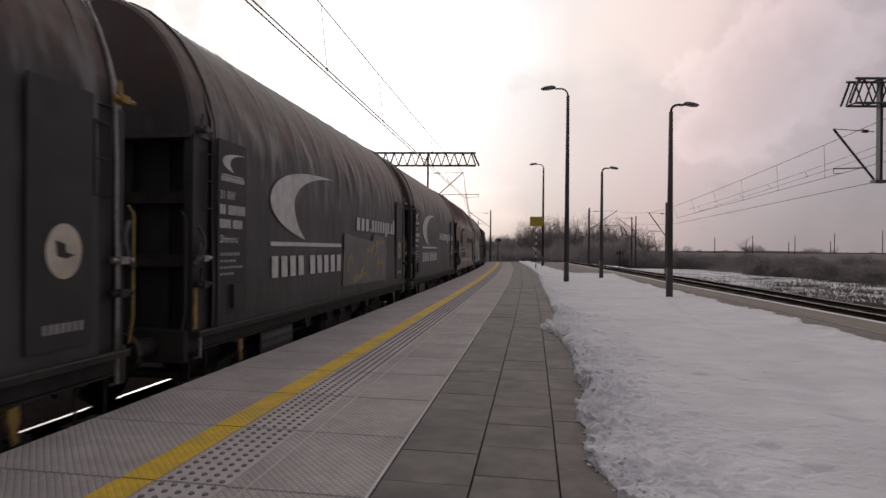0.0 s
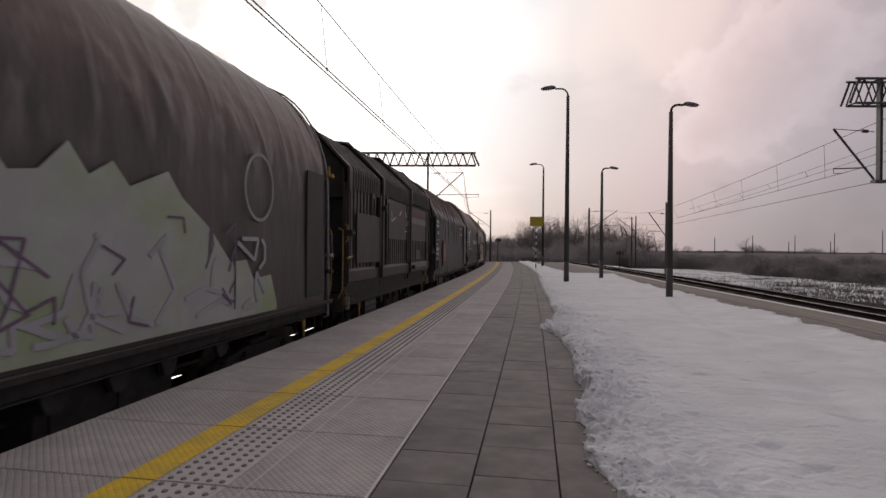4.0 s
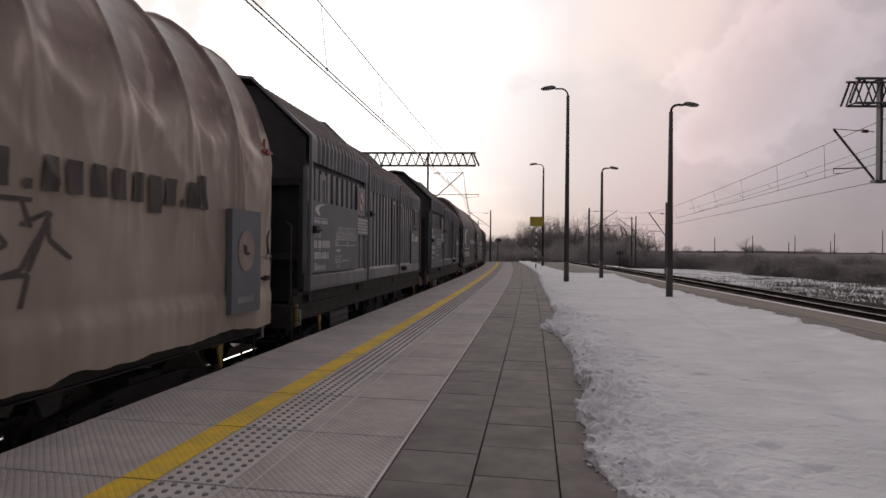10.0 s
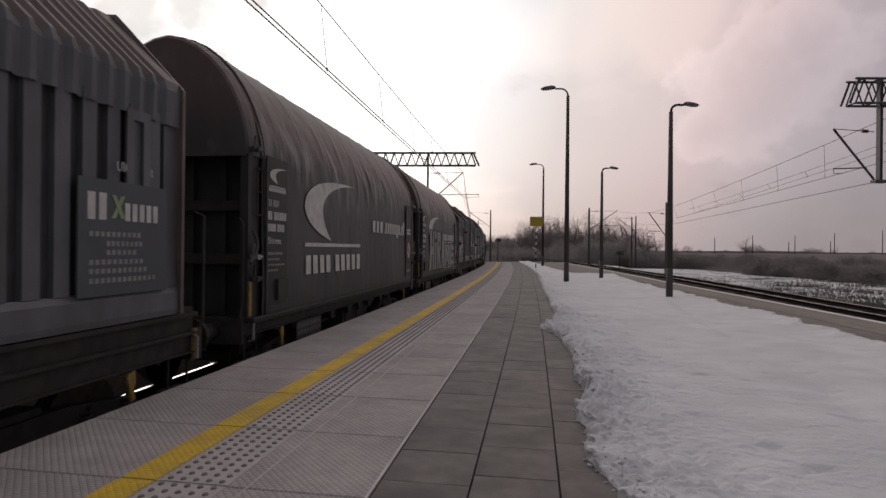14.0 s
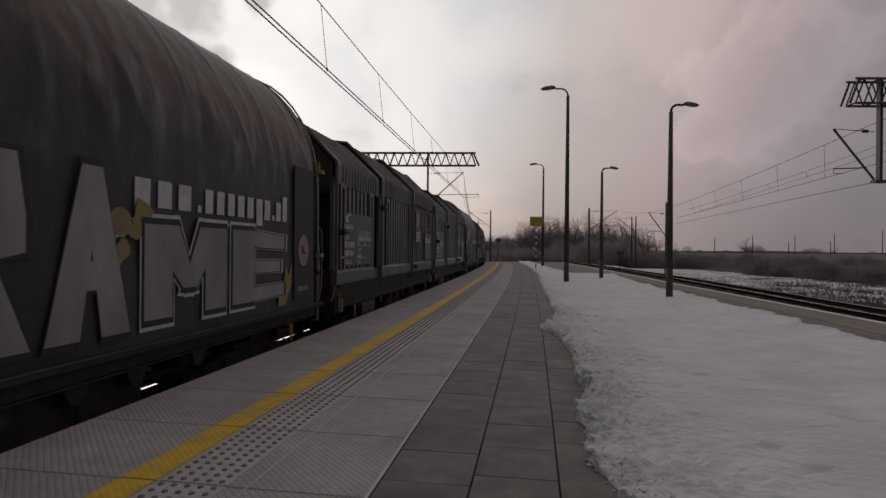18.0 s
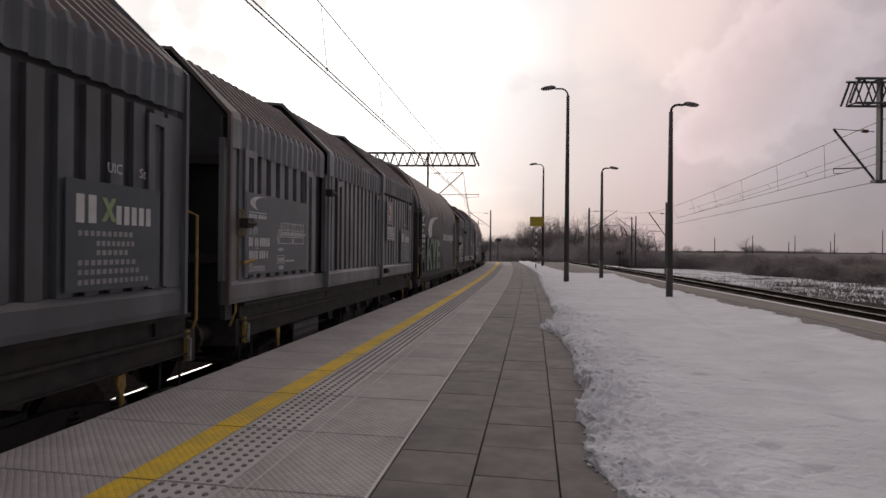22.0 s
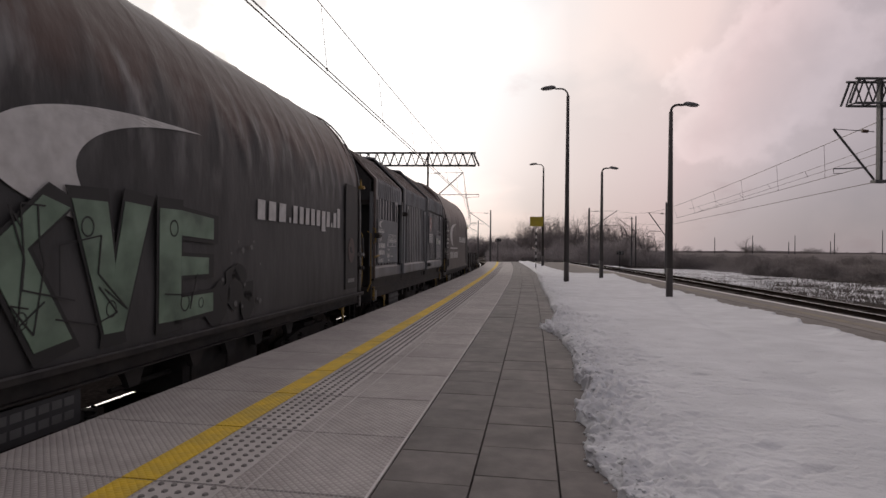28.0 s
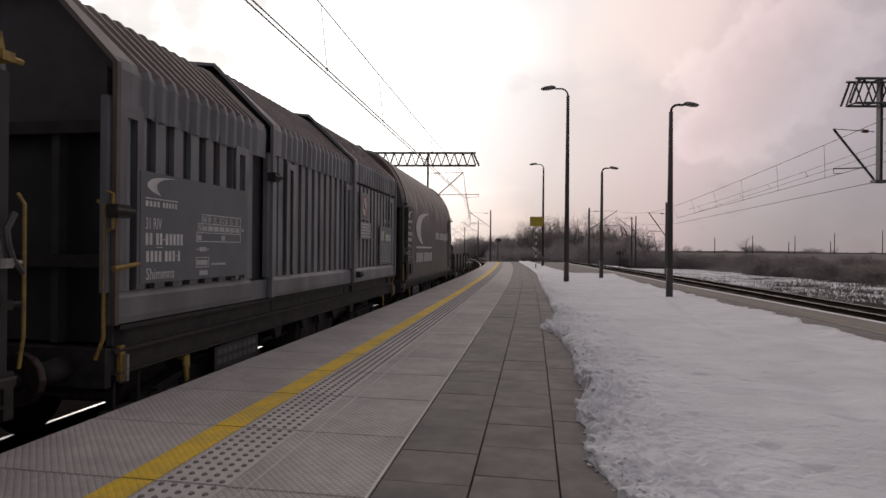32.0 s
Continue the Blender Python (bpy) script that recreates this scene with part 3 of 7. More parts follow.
def build_track(off, s0, s1, step, name, label, left=1.75, right=1.75, stone=None):
    """Ballast bed, sleepers and two rails along the line."""
    bed = new(name)
    tagged(bed, label, "railway track", kind="structure")
    bm = bmesh.new()
    S = np.arange(s0, s1 + 0.1, 2.0)
    ribbon(bm, S, [(off - left - 1.2, -1.7), (off - left, RAIL_Z - 0.20), (off + right, RAIL_Z - 0.20), (off + right + 1.2, -1.7)])
    part("ballast_bed", finish(bm, "ballast_bed", stone or M_BALLAST_SHADED, True), bed)
    for side in (-1, 1):
        c = off + side * 0.753
        bm = bmesh.new()
        ribbon(bm, S, [(c - 0.07, RAIL_Z - 0.165), (c - 0.07, RAIL_Z - 0.15), (c - 0.012, RAIL_Z - 0.12), (c - 0.012, RAIL_Z - 0.045), (c - 0.036, RAIL_Z - 0.03),
                       (c - 0.036, RAIL_Z - 0.006), (c + 0.036, RAIL_Z - 0.006), (c + 0.036, RAIL_Z - 0.03), (c + 0.012, RAIL_Z - 0.045), (c + 0.012, RAIL_Z - 0.12), (c + 0.07, RAIL_Z - 0.15), (c + 0.07, RAIL_Z - 0.165)], True)
        r = part("rail", finish(bm, "rail", M_RAILWEB), bed)
        bm = bmesh.new()
        ribbon(bm, S, [(c - 0.034, RAIL_Z - 0.005), (c - 0.026, RAIL_Z), (c + 0.026, RAIL_Z), (c + 0.034, RAIL_Z - 0.005)], True)
        part("running_surface", finish(bm, "running_surface", M_RAIL), r, "polished rail head")
    def sleeper(bm):
        prism(bm, [(-0.14, -0.27), (-0.13, -0.165), (0.13, -0.165), (0.14, -0.27)], -1.25, 1.25)
    me = mesh("sleeper", M_SLEEPER, sleeper)
    for s in np.arange(s0 + 1, s1, step):
        part("sleeper", me, bed, m=line_pose(s, off, RAIL_Z - 0.0))


# The bed runs wide on the left to keep the view below the wagons dark.
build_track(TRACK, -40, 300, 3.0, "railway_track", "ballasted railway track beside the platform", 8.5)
build_track(8.3, -30, 200, 3.0, "railway_track", "ballasted railway track with rusty sleepers", right=2.8, stone=M_BALLAST_FAR)
build_track(12.95, -30, 260, 3.0, "railway_track", "second ballasted track beyond the platform", right=2.3, stone=M_BALLAST_FAR)


def snow_bank(name, offs, s0, s1, z0, height, label, seed, ragged=0.25, ds=0.6):
    """A sheet of snow along the line with a ragged outline and humps."""
    bm = bmesh.new()
    S = np.arange(s0, s1, ds)
    n = 9
    prev = None
    for s in S:
        e0 = offs[0] + ragged * noise.noise((s * 0.35, seed, 0))
        e1 = offs[1] + ragged * noise.noise((s * 0.31, seed + 9, 0))
        row = []
        for i in range(n):
            u = i / (n - 1)
            o = e0 + (e1 - e0) * u
            edge = min(1, 5 * min(u, 1 - u))
            z = z0 + height * edge * (0.7 + 0.6 * noise.noise((s * 0.5, o * 0.7, seed)))
            row.append(bm.verts.new(on_line(s, o, z)))
        if prev:
            for i in range(n - 1):
                bm.faces.new((prev[i], prev[i + 1], row[i + 1], row[i]))
        prev = row
    ob = part(name, finish(bm, name, M_SNOW, True))
    return tagged(ob, label, "snow", kind="stuff")


for k in range(17):
    s = -6.0 + 9.1 * k + 1.2 * noise.noise((k * 1.7, 3, 0))
    snow_bank("snow_patch", (-7.55 + 0.15 * noise.noise((k, 0, 7)), -7.1 + 0.15 * noise.noise((k, 5, 0))), s, s + 0.6 + 0.4 * abs(noise.noise((k * 2.3, 1, 1))), RAIL_Z - 0.21, 0.11, "small patch of old snow on the ballast", 3.0 + k, 0.3, 0.15)
snow_bank("snow_strip", (16.6, 36.0), -8, 100, -1.80, 0.21, "old snow lying in the field beside the line", 7.7, 1.6, 1.2)
snow_bank("snow_strip", (16.3, 21.0), 95, 150, -1.75, 0.5, "snow drift beside the far track", 5.1, 0.8, 1.5)


# ---------------------------------------------------------------- platform
def build_platform():
    plat = new("platform")
    tagged(plat, "curved island platform of pale slabs and dark pavers", "platform", kind="structure")
    S = np.arange(PLAT_0, PLAT_1 + 0.1, 1.0)
    bm = bmesh.new()
    ribbon(bm, S, lambda s: [(EDGE_L + 0.06, -1.5), (EDGE_L + 0.06, -0.085), (edge_r(s) - 0.06, -0.085), (edge_r(s) - 0.06, -1.5)], True)
    part("platform_core", finish(bm, "platform_core", M_WALL), plat, "grey concrete platform wall")
    bm = bmesh.new()
    ribbon(bm, S, [(SLAB_R - 0.05, -0.08), (SLAB_R - 0.05, -0.018), (PAVE_R + 0.01, -0.018), (PAVE_R + 0.01, -0.08)], True)
    part("joint_sand_bed", finish(bm, "joint_sand_bed", M_JOINT), plat, "dark sand in the paving joints")
    return plat


PLATFORM = build_platform()

LAMPS = [(24.3, 1.505, 8.28), (46.2, 1.48, 8.38), (17.2, 3.95, 5.70), (27.75, 3.39, 5.38)]


def snow_edge(s):
    """The ragged left border of the snow on the platform."""
    base = float(np.interp(s, [-8, 3.3, 3.6, 3.9, 4.3, 4.7, 5.1, 5.3, 5.5, 6.3, 7.5, 8.9, 9.6, 10.15, 10.8, 12.5, 15.8, 21.4, 32.5, 61],
                           [0.45, 0.47, 0.43, 0.37, 0.42, 0.37, 0.39, 0.51, 0.54, 0.47, 0.52, 0.44, 0.33, 0.12, 0.34, 0.48, 0.46, 0.39, 0.51, 0.1]))
    return base + 0.05 * noise.noise((s * 1.7, 4.1, 0)) + 0.06 * abs(noise.noise((s * 4.0, 8.1, 0))) - 0.02 + 0.025 * noise.noise((s * 11.0, 2.1, 0))


def snow_far_edge(s):
    base = float(np.interp(s, [-8, 9, 9.6, 10.4, 10.8, 12, 12.4, 12.9, 14, 15.2, 15.7, 17.6, 20, 23.7, 31.3, 31.9, 32.8, 40, 66],
                           [5.2, 5.03, 4.88, 5.08, 4.78, 5.0, 4.85, 5.15, 4.82, 4.62, 4.88, 4.67, 4.46, 4.39, 4.6, 3.7, 2.5, 1.9, 1.2]))
    return base + 0.06 * noise.noise((s * 1.8, 31.0, 0)) + 0.05 * noise.noise((s * 5.6, 35.0, 0))


def clumps(p, size):
    """Rounded lumps packed side by side, 0 in the gaps and 1 on top."""
    d = noise.voronoi(p / size)[0]
    return max(0.0, 1 - 1.35 * d[0] * d[0]) * min(1.0, 2.2 * (d[1] - d[0]) + 0.25)


def snow_height(s, o, d, dl):
    """Depth of the snow at d metres from its border, dl from the shovelled one."""
    rise = 1 - math.exp(-d / 0.035)
    p = Vector((s, o, 0))
    crumbs = (math.exp(-(dl / 0.62) ** 1.5) + 0.22 * math.exp(-(dl / 1.5) ** 2)) * (0.75 + 0.6 * noise.noise(p * 1.1))
    h = 0.085 * rise * (0.9 + 0.35 * noise.noise(p * 0.4))
    if crumbs > 0.02:
        q = p + Vector((0.05 * noise.noise(p * 6), 0.05 * noise.noise(p * 6 + Vector((5, 5, 5))), 0))
        bil = noise.turbulence(q * 6.0, 5, True, amplitude_scale=0.62, frequency_scale=2.05)
        h += rise * crumbs * (0.085 * (bil - 0.30) + 0.030 * clumps(q, 0.10) + 0.014 * clumps(q + Vector((3, 1, 0)), 0.05) + 0.03 * noise.noise(p * 3.1))
    # wind-smoothed beyond, with long shallow dimples and a trodden furrow
    h += 0.026 * rise * noise.noise(Vector((s * 0.55, o * 1.3, 4))) + 0.010 * rise * noise.noise(Vector((s * 2.4, o * 1.2, 9)))
    # crumbs strewn from the shovelled side, and melted pits
    grit = max(0.0, 0.55 + 0.9 * noise.noise(p * 0.6) - 0.28 * dl)
    h += 0.030 * rise * grit * max(0.0, noise.noise(p * 8.5) - 0.05) + 0.016 * rise * grit * noise.noise(p * 15.0)
    h -= 0.10 * rise * max(0.0, noise.noise(Vector((s * 5.2, o * 3.4, 21))) - 0.30) * (0.4 + grit)
    far_lump = math.exp(-((d if d < dl else 9.0) / 0.3) ** 2)
    h += rise * far_lump * (0.05 + 0.10 * max(0.0, noise.noise(Vector((s * 1.4, o, 41)))) + 0.04 * noise.noise(p * 6.0))
    dent = max(0.0, noise.noise(Vector((s * 1.9, o * 1.1, 14))) - 0.28)
    h -= 0.05 * rise * dent
    h -= 0.035 * rise * math.exp(-((o - 2.2 - 0.09 * s + 0.2 * noise.noise((s * 0.7, 0, 0))) / 0.13) ** 2) * (0.6 + 0.8 * noise.noise((s * 1.6, 2, 0)))
    return max(0.006, h + 0.012)


def build_snow():
    """One sheet of old snow over the middle of the platform, lumpy where it was pushed aside."""
    verts, faces = [], []
    S = np.concatenate([np.arange(-7.5, 2.0, 0.25), np.arange(2.0, 2.6, 0.05), np.arange(2.6, 7.6, 0.0145), np.arange(7.6, 12.0, 0.025), np.arange(12.0, 15.0, 0.06), np.arange(15.0, 30.0, 0.15), np.arange(30.0, 65.5, 0.5)])
    n = 140
    for s in S:
        e0, e1 = snow_edge(s), snow_far_edge(s)
        for i in range(n):
            u = i / (n - 1)
            # finer near the shovelled border
            w = u ** 2.0 if u < 0.999 else 1.0
            o = e0 + (e1 - e0) * w
            dl, dr = o - e0, e1 - o
            d = min(dl, dr * 1.0)
            lump = 0.11 * math.exp(-dl / 0.4) * noise.noise((s * 6.0, o * 6.0, 2.0)) + 0.09 * math.exp(-dl / 0.3) * (noise.turbulence((s * 7.0, o * 7.0, 5.0), 4, True) - 0.4)
            p = on_line(s, o + lump * min(1, dl * 20 + 0.3), 0)
            z = snow_height(s, o, d, dl) if 0 < i < n - 1 else 0.004
            verts.append((p.x, p.y, z))
    for a in range(len(S) - 1):
        for i in range(n - 1):
            k = a * n + i
            faces.append((k, k + 1, k + n + 1, k + n))
    me = bpy.data.meshes.new("snow")
    me.from_pydata(verts, [], faces)
    me.materials.append(M_SNOW)
    me.shade_smooth()
    tagged(part("snow", me), "lumpy old snow shovelled off the paving", "snow", kind="stuff")


build_snow()


def build_crumbs():
    """Loose lumps of snow along the shovelled border."""
    rng = random.Random(17)
    src = bmesh.new()
    bmesh.ops.create_icosphere(src, subdivisions=2, radius=1.0)
    base = [v.co.copy() for v in src.verts]
    tri = [tuple(v.index for v in f.verts) for f in src.faces]
    src.free()
    verts, faces = [], []
    for k in range(420):
        s = 2.4 + 9.0 * rng.random() ** 1.6
        dl = abs(rng.gauss(0, 0.16)) - 0.03
        o = snow_edge(s) + dl
        r = rng.uniform(0.005, 0.015) * (1.5 if rng.random() < 0.15 else 1.0) * (0.8 + 0.04 * s)
        z = snow_height(s, o, max(dl, 0.0), max(dl, 0.0)) + 0.2 * r if dl > 0.02 else 0.5 * r
        p = on_line(s, o, z)
        sx, sy, sz = rng.uniform(0.8, 1.4), rng.uniform(0.8, 1.4), rng.uniform(0.6, 1.0)
        i = len(verts)
        for c in base:
            q = c * (0.85 + 0.9 * noise.noise(c * 1.9 + Vector((k, 0, 0))))
            verts.append((p.x + q.x * r * sx, p.y + q.y * r * sy, p.z + q.z * r * sz))
        faces += [(a + i, b + i, c + i) for a, b, c in tri]
    me = bpy.data.meshes.new("snow_crumbs")
    me.from_pydata(verts, [], faces)
    me.materials.append(M_SNOW)
    me.shade_smooth()
    tagged(part("snow_crumbs", me), "loose crumbs of old snow along the paving", "snow", kind="stuff")


build_crumbs()


# ---------------------------------------------------------------- platform furniture
def build_lamp(s, off, height, turn, label):
    lamp = new("street_lamp")
    lamp.matrix_basis = line_pose(s, off, 0.0) @ pose(0, 0, 0, 0, 0, turn)
    tagged(lamp, label, "street lamp", "lamps on the platform")
    k = height / 8.45
    size = 1.0 if height > 7 else 0.72
    r = 0.098 if height > 7 else 0.084
    def pole(bm):
        rod(bm, (0, 0, -0.05), (0, 0, 0.9), r * 1.16, r * 1.12, 12)
        rod(bm, (0, 0, 0.9), (0, 0, height * 0.955), r * 1.12, r * 0.66, 12)
    part("pole", mesh(f"pole_{height}", M_POLE, pole, True), lamp)
    def arm(bm):
        pts = [(0, 0, height * 0.955)]
        for i in range(7):
            a = math.pi / 2 * i / 6
            pts.append((-0.30 * k * (1 - math.cos(a)), 0, height * 0.955 + 0.30 * k * math.sin(a)))
        pts.append((-0.55 * k, 0, height * 0.955 + 0.30 * k))
        pipe(bm, pts, 0.035, 8)
    part("arm", mesh(f"arm_{height}", M_POLE, arm, True), lamp)
    def head(bm):
        c = (-0.55 * k - 0.30 * size, 0, height * 0.955 + 0.30 * k)
        res = bmesh.ops.create_uvsphere(bm, u_segments=14, v_segments=8, radius=0.5)
        for v in res["verts"]:
            x, y, z = v.co
            x = math.copysign(0.5 * (abs(x) * 2) ** 0.6, x)
            v.co = (c[0] + x * 0.66 * size, c[1] + y * 0.32 * size, c[2] + ((z * 0.26 if z > 0 else z * 0.09) * (1 - 0.5 * (0.5 - x) ** 2) + x * 0.05) * size)
    hd = part("lamp_head", mesh(f"head_{height}", M_LAMP, head, True), lamp, "flat oval lamp housing")
    def cover(bm):
        c = (-0.55 * k - 0.33 * size, 0, height * 0.955 + 0.30 * k - 0.035 * size)
        res = bmesh.ops.create_uvsphere(bm, u_segments=12, v_segments=6, radius=0.5)
        for v in res["verts"]:
            x, y, z = v.co
            v.co = (c[0] + x * 0.50 * size, c[1] + y * 0.22 * size, c[2] + (z * 0.07 + x * 0.05) * size)
    part("lamp_cover", mesh(f"cover_{height}", M_GLASS, cover, True), hd, "translucent lamp cover")


build_lamp(*LAMPS[0], 9, "tall dark lamp post with one arm over the platform edge")
build_lamp(*LAMPS[1], 9, "tall dark lamp post with one arm over the platform edge")
build_lamp(*LAMPS[2], 189, "short dark lamp post standing in the snow")
build_lamp(*LAMPS[3], 189, "short dark lamp post standing in the snow")


def build_sign():
    ob = new("yellow_sign")
    ob.matrix_basis = Matrix.Translation(on_line(38.4, 0.62, 0)) @ pose(0, 0, 0, 0, 0, -6)
    tagged(ob, "yellow board on a black and white banded post", "sign")
    for i in range(14):
        part("post_band", mesh("post_band", M_BLACK if i % 2 else M_WHITE, lambda bm: rod(bm, (0, 0, 0), (0, 0, 0.216), 0.032, 0.032, 8)), ob, m=pose(0, 0, 0.216 * i))
    part("board", mesh("sign_board", M_SIGN_Y, lambda bm: box(bm, -0.42, 0.46, -0.05, -0.03, 2.98, 3.62)), ob, "plain yellow board")
    part("board_frame", mesh("sign_frame", M_STEEL, lambda bm: [box(bm, -0.42, 0.46, -0.03, -0.015, z, z + 0.05) for z in (3.07, 3.48)]), ob)


build_sign()


def build_marker(x, y, z, foot, label):
    ob = new("signal_board")
    ob.matrix_basis = pose(x, y, 0, 0, 0, 5)
    tagged(ob, label, "signal board", "signal boards by the line")
    part("post", mesh(f"marker_post_{foot}_{z}", M_STEEL, lambda bm: rod(bm, (0, 0, foot), (0, 0, z + 0.3), 0.05, 0.05, 8)), ob)
    part("board", mesh(f"marker_board_{z}", M_BLACK, lambda bm: [box(bm, -0.38, 0.38, -0.08, -0.05, z - 0.2, z + 0.2)]), ob, "dark board with pale marks")
    for dx in (-0.2, 0.2):
        for dz in (-0.1, 0.1):
            part("mark", mesh("marker_mark", M_WHITE, lambda bm: box(bm, -0.05, 0.05, -0.088, -0.082, -0.03, 0.03)), ob, m=pose(dx, 0, z + dz))


build_marker(7.3, 75.0, 2.65, -1.6, "dark signal board on a post past the platform end")
build_marker(18.83, 60.0, 1.14, -1.7, "low dark signal board beside the far track")


# ---------------------------------------------------------------- overhead line
def lattice(bm, a, b, depth, width, bays, r=0.035):
    """A box girder of four chords with zigzag webs between a and b (top edge)."""
    a, b = Vector(a), Vector(b)
    along = (b - a).normalized()
    side = along.cross(Vector((0, 0, 1))).normalized() * width / 2
    down = Vector((0, 0, -depth))
    chords = [(a + side, b + side), (a - side, b - side), (a + side + down, b + side + down), (a - side + down, b - side + down)]
    for p, q in chords:
        rod(bm, p, q, r * 1.5, r * 1.5, 4)
    L = (b - a)
    for i in range(bays):
        t0, tm, t1 = i / bays, (i + 0.5) / bays, (i + 1) / bays
        for s in (side, -side):
            rod(bm, a + L * t0 + s + down, a + L * tm + s, r, r, 4)
            rod(bm, a + L * tm + s, a + L * t1 + s + down, r, r, 4)
        rod(bm, a + L * tm + side, a + L * tm - side, r, r, 4)
        rod(bm, a + L * t0 + side + down, a + L * t0 - side + down, r, r, 4)


def cantilever(parent, post, tip, reg0, reg1, wire, flip=1):
    """Sloping strut, stay with insulator, registration tube and steady arm."""
    key = f"{post}{tip}"
    part("strut", mesh("strut" + key, M_STEEL, lambda bm: rod(bm, post, tip, 0.05, 0.05, 6)), parent)
    hi = (post[0], post[1], tip[2] - 0.12)
    part("stay", mesh("stay" + key, M_STEEL, lambda bm: rod(bm, hi, tip, 0.018, 0.018, 5)), parent)
    def ins(bm):
        a, b = Vector(hi), Vector(tip)
        for t in (0.18, 0.22, 0.26, 0.30):
            rod(bm, a.lerp(b, t - 0.012), a.lerp(b, t + 0.012), 0.085, 0.06, 8)
    part("insulator", mesh("ins" + key, M_INSUL, ins), parent, "ribbed brown insulator")
    part("registration_tube", mesh("reg" + key, M_STEEL, lambda bm: rod(bm, reg0, reg1, 0.03, 0.03, 5)), parent)
    part("steady_arm", mesh("steady" + key, M_STEEL, lambda bm: pipe(bm, [reg1, (reg1[0], reg1[1], reg1[2] - 0.22), wire], 0.018, 5)), parent)


def build_gantry_left():
    g = new("catenary_gantry")
    tagged(g, "steel lattice gantry on a mast over the track", "catenary gantry")
    y = 48.6
    part("girder", mesh("girder_left", M_STEEL, lambda bm: lattice(bm, (-7.6, y, 9.62), (2.75, y, 9.70), 1.09, 0.5, 14)), g, "lattice steel girder")
    part("girder_end", mesh("girder_left_end", M_STEEL, lambda bm: [rod(bm, (2.55, y + dy, 9.70), (3.05, y + dy, 8.60), 0.05, 0.05, 5) for dy in (-0.25, 0.25)]), g)
    part("mast", mesh("mast_left", M_POLE, lambda bm: [rod(bm, (-1.36, y + dy, -1.4), (-1.36, y + dy, 9.7), 0.09, 0.08, 6) for dy in (-0.12, 0.12)]), g, "slim steel mast")
    cantilever(g, (-1.3, y, 5.3), (1.69, y, 8.03), (-0.9, y, 6.06), (3.05, y, 6.14), (1.81, y, 5.84))


def build_gantry_right():
    g = new("catenary_gantry")
    tagged(g, "steel lattice gantry spanning the far tracks", "catenary gantry")
    y = 26.0
    part("girder", mesh("girder_right", M_STEEL, lambda bm: lattice(bm, (18.75, y, 9.35), (33.0, y, 9.45), 1.12, 0.6, 18, 0.04)), g, "lattice steel girder")
    part("girder_end", mesh("girder_right_end", M_STEEL, lambda bm: [rod(bm, (18.9, y + dy, 9.33), (18.5, y + dy, 8.22), 0.055, 0.055, 5) for dy in (-0.3, 0.3)]), g)
    part("drop_post", mesh("drop_post", M_STEEL, lambda bm: [box(bm, 20.02, 20.07, y - 0.12, y + 0.12, 4.75, 9.45), box(bm, 20.11, 20.16, y - 0.12, y + 0.12, 4.75, 9.45), box(bm, 19.8, 20.4, y - 0.16, y + 0.16, 4.62, 4.76)]), g, "hanging steel drop post")
    part("mast", mesh("mast_right", M_POLE, lambda bm: [rod(bm, (32.0, y + dy, -1.8), (32.0, y + dy, 9.4), 0.11, 0.1, 6) for dy in (-0.15, 0.15)]), g, "slim steel mast")
    cantilever(g, (19.85, y, 4.78), (17.96, y, 7.1), (19.5, y, 5.32), (17.98, y, 5.26), (18.4, y, 5.05))


def build_mast(x, y, top, foot, tip, flip, label):
    g = new("catenary_mast")
    tagged(g, label, "catenary mast", "masts along the line")
    part("mast", mesh(f"far_mast_{x}", M_STEEL, lambda bm: rod(bm, (x, y, foot), (x, y, top), 0.17, 0.11, 8)), g)
    if tip:
        tx, tz = tip
        cantilever(g, (x, y, tz - 2.6), (tx, y, tz), (x + (tx - x) * 0.3, y, tz - 2.0), (tx, y, tz - 1.95), (tx + (x - tx) * 0.3, y, tz - 2.2))


build_gantry_left()
build_gantry_right()
build_mast(8.4, 100.0, 8.4, -2.0, (4.75, 7.94), 1, "grey concrete mast with a bracket over the line")
build_mast(8.7, 140.0, 8.6, -2.2, (4.7, 8.16), 1, "grey concrete mast with a bracket over the line")
build_mast(6.5, 170.0, 8.1, -2.2, (2.6, 7.7), 1, "grey concrete mast with a bracket over the line")
build_mast(19.4, 75.0, 7.05, -1.9, (23.1, 6.71), 1, "grey mast with a bracket over the far track")
build_mast(36.8, 110.0, 8.0, -2.3, None, 1, "one of two far concrete masts side by side")
build_mast(37.6, 110.0, 8.2, -2.3, (34.0, 7.76), 1, "one of two far concrete masts side by side")
build_mast(23.75, 60.0, 6.6, -1.9, (21.86, 5.49), 1, "grey mast with a bracket over the far track")


def wire(name, pts, r, label, sag=0.0):
    c = bmesh.new()
    full = []
    for a, b in zip(pts[:-1], pts[1:]):
        a, b = Vector(a), Vector(b)
        for i in range(12):
            t = i / 12
            p = a.lerp(b, t)
            p.z -= 4 * sag * t * (1 - t)
            full.append(p)
    full.append(Vector(pts[-1]))
    pipe(c, full, r, 4)
    tagged(part(name, finish(c, name, M_WIRE)), label, "overhead wire", "overhead wires")
    return full


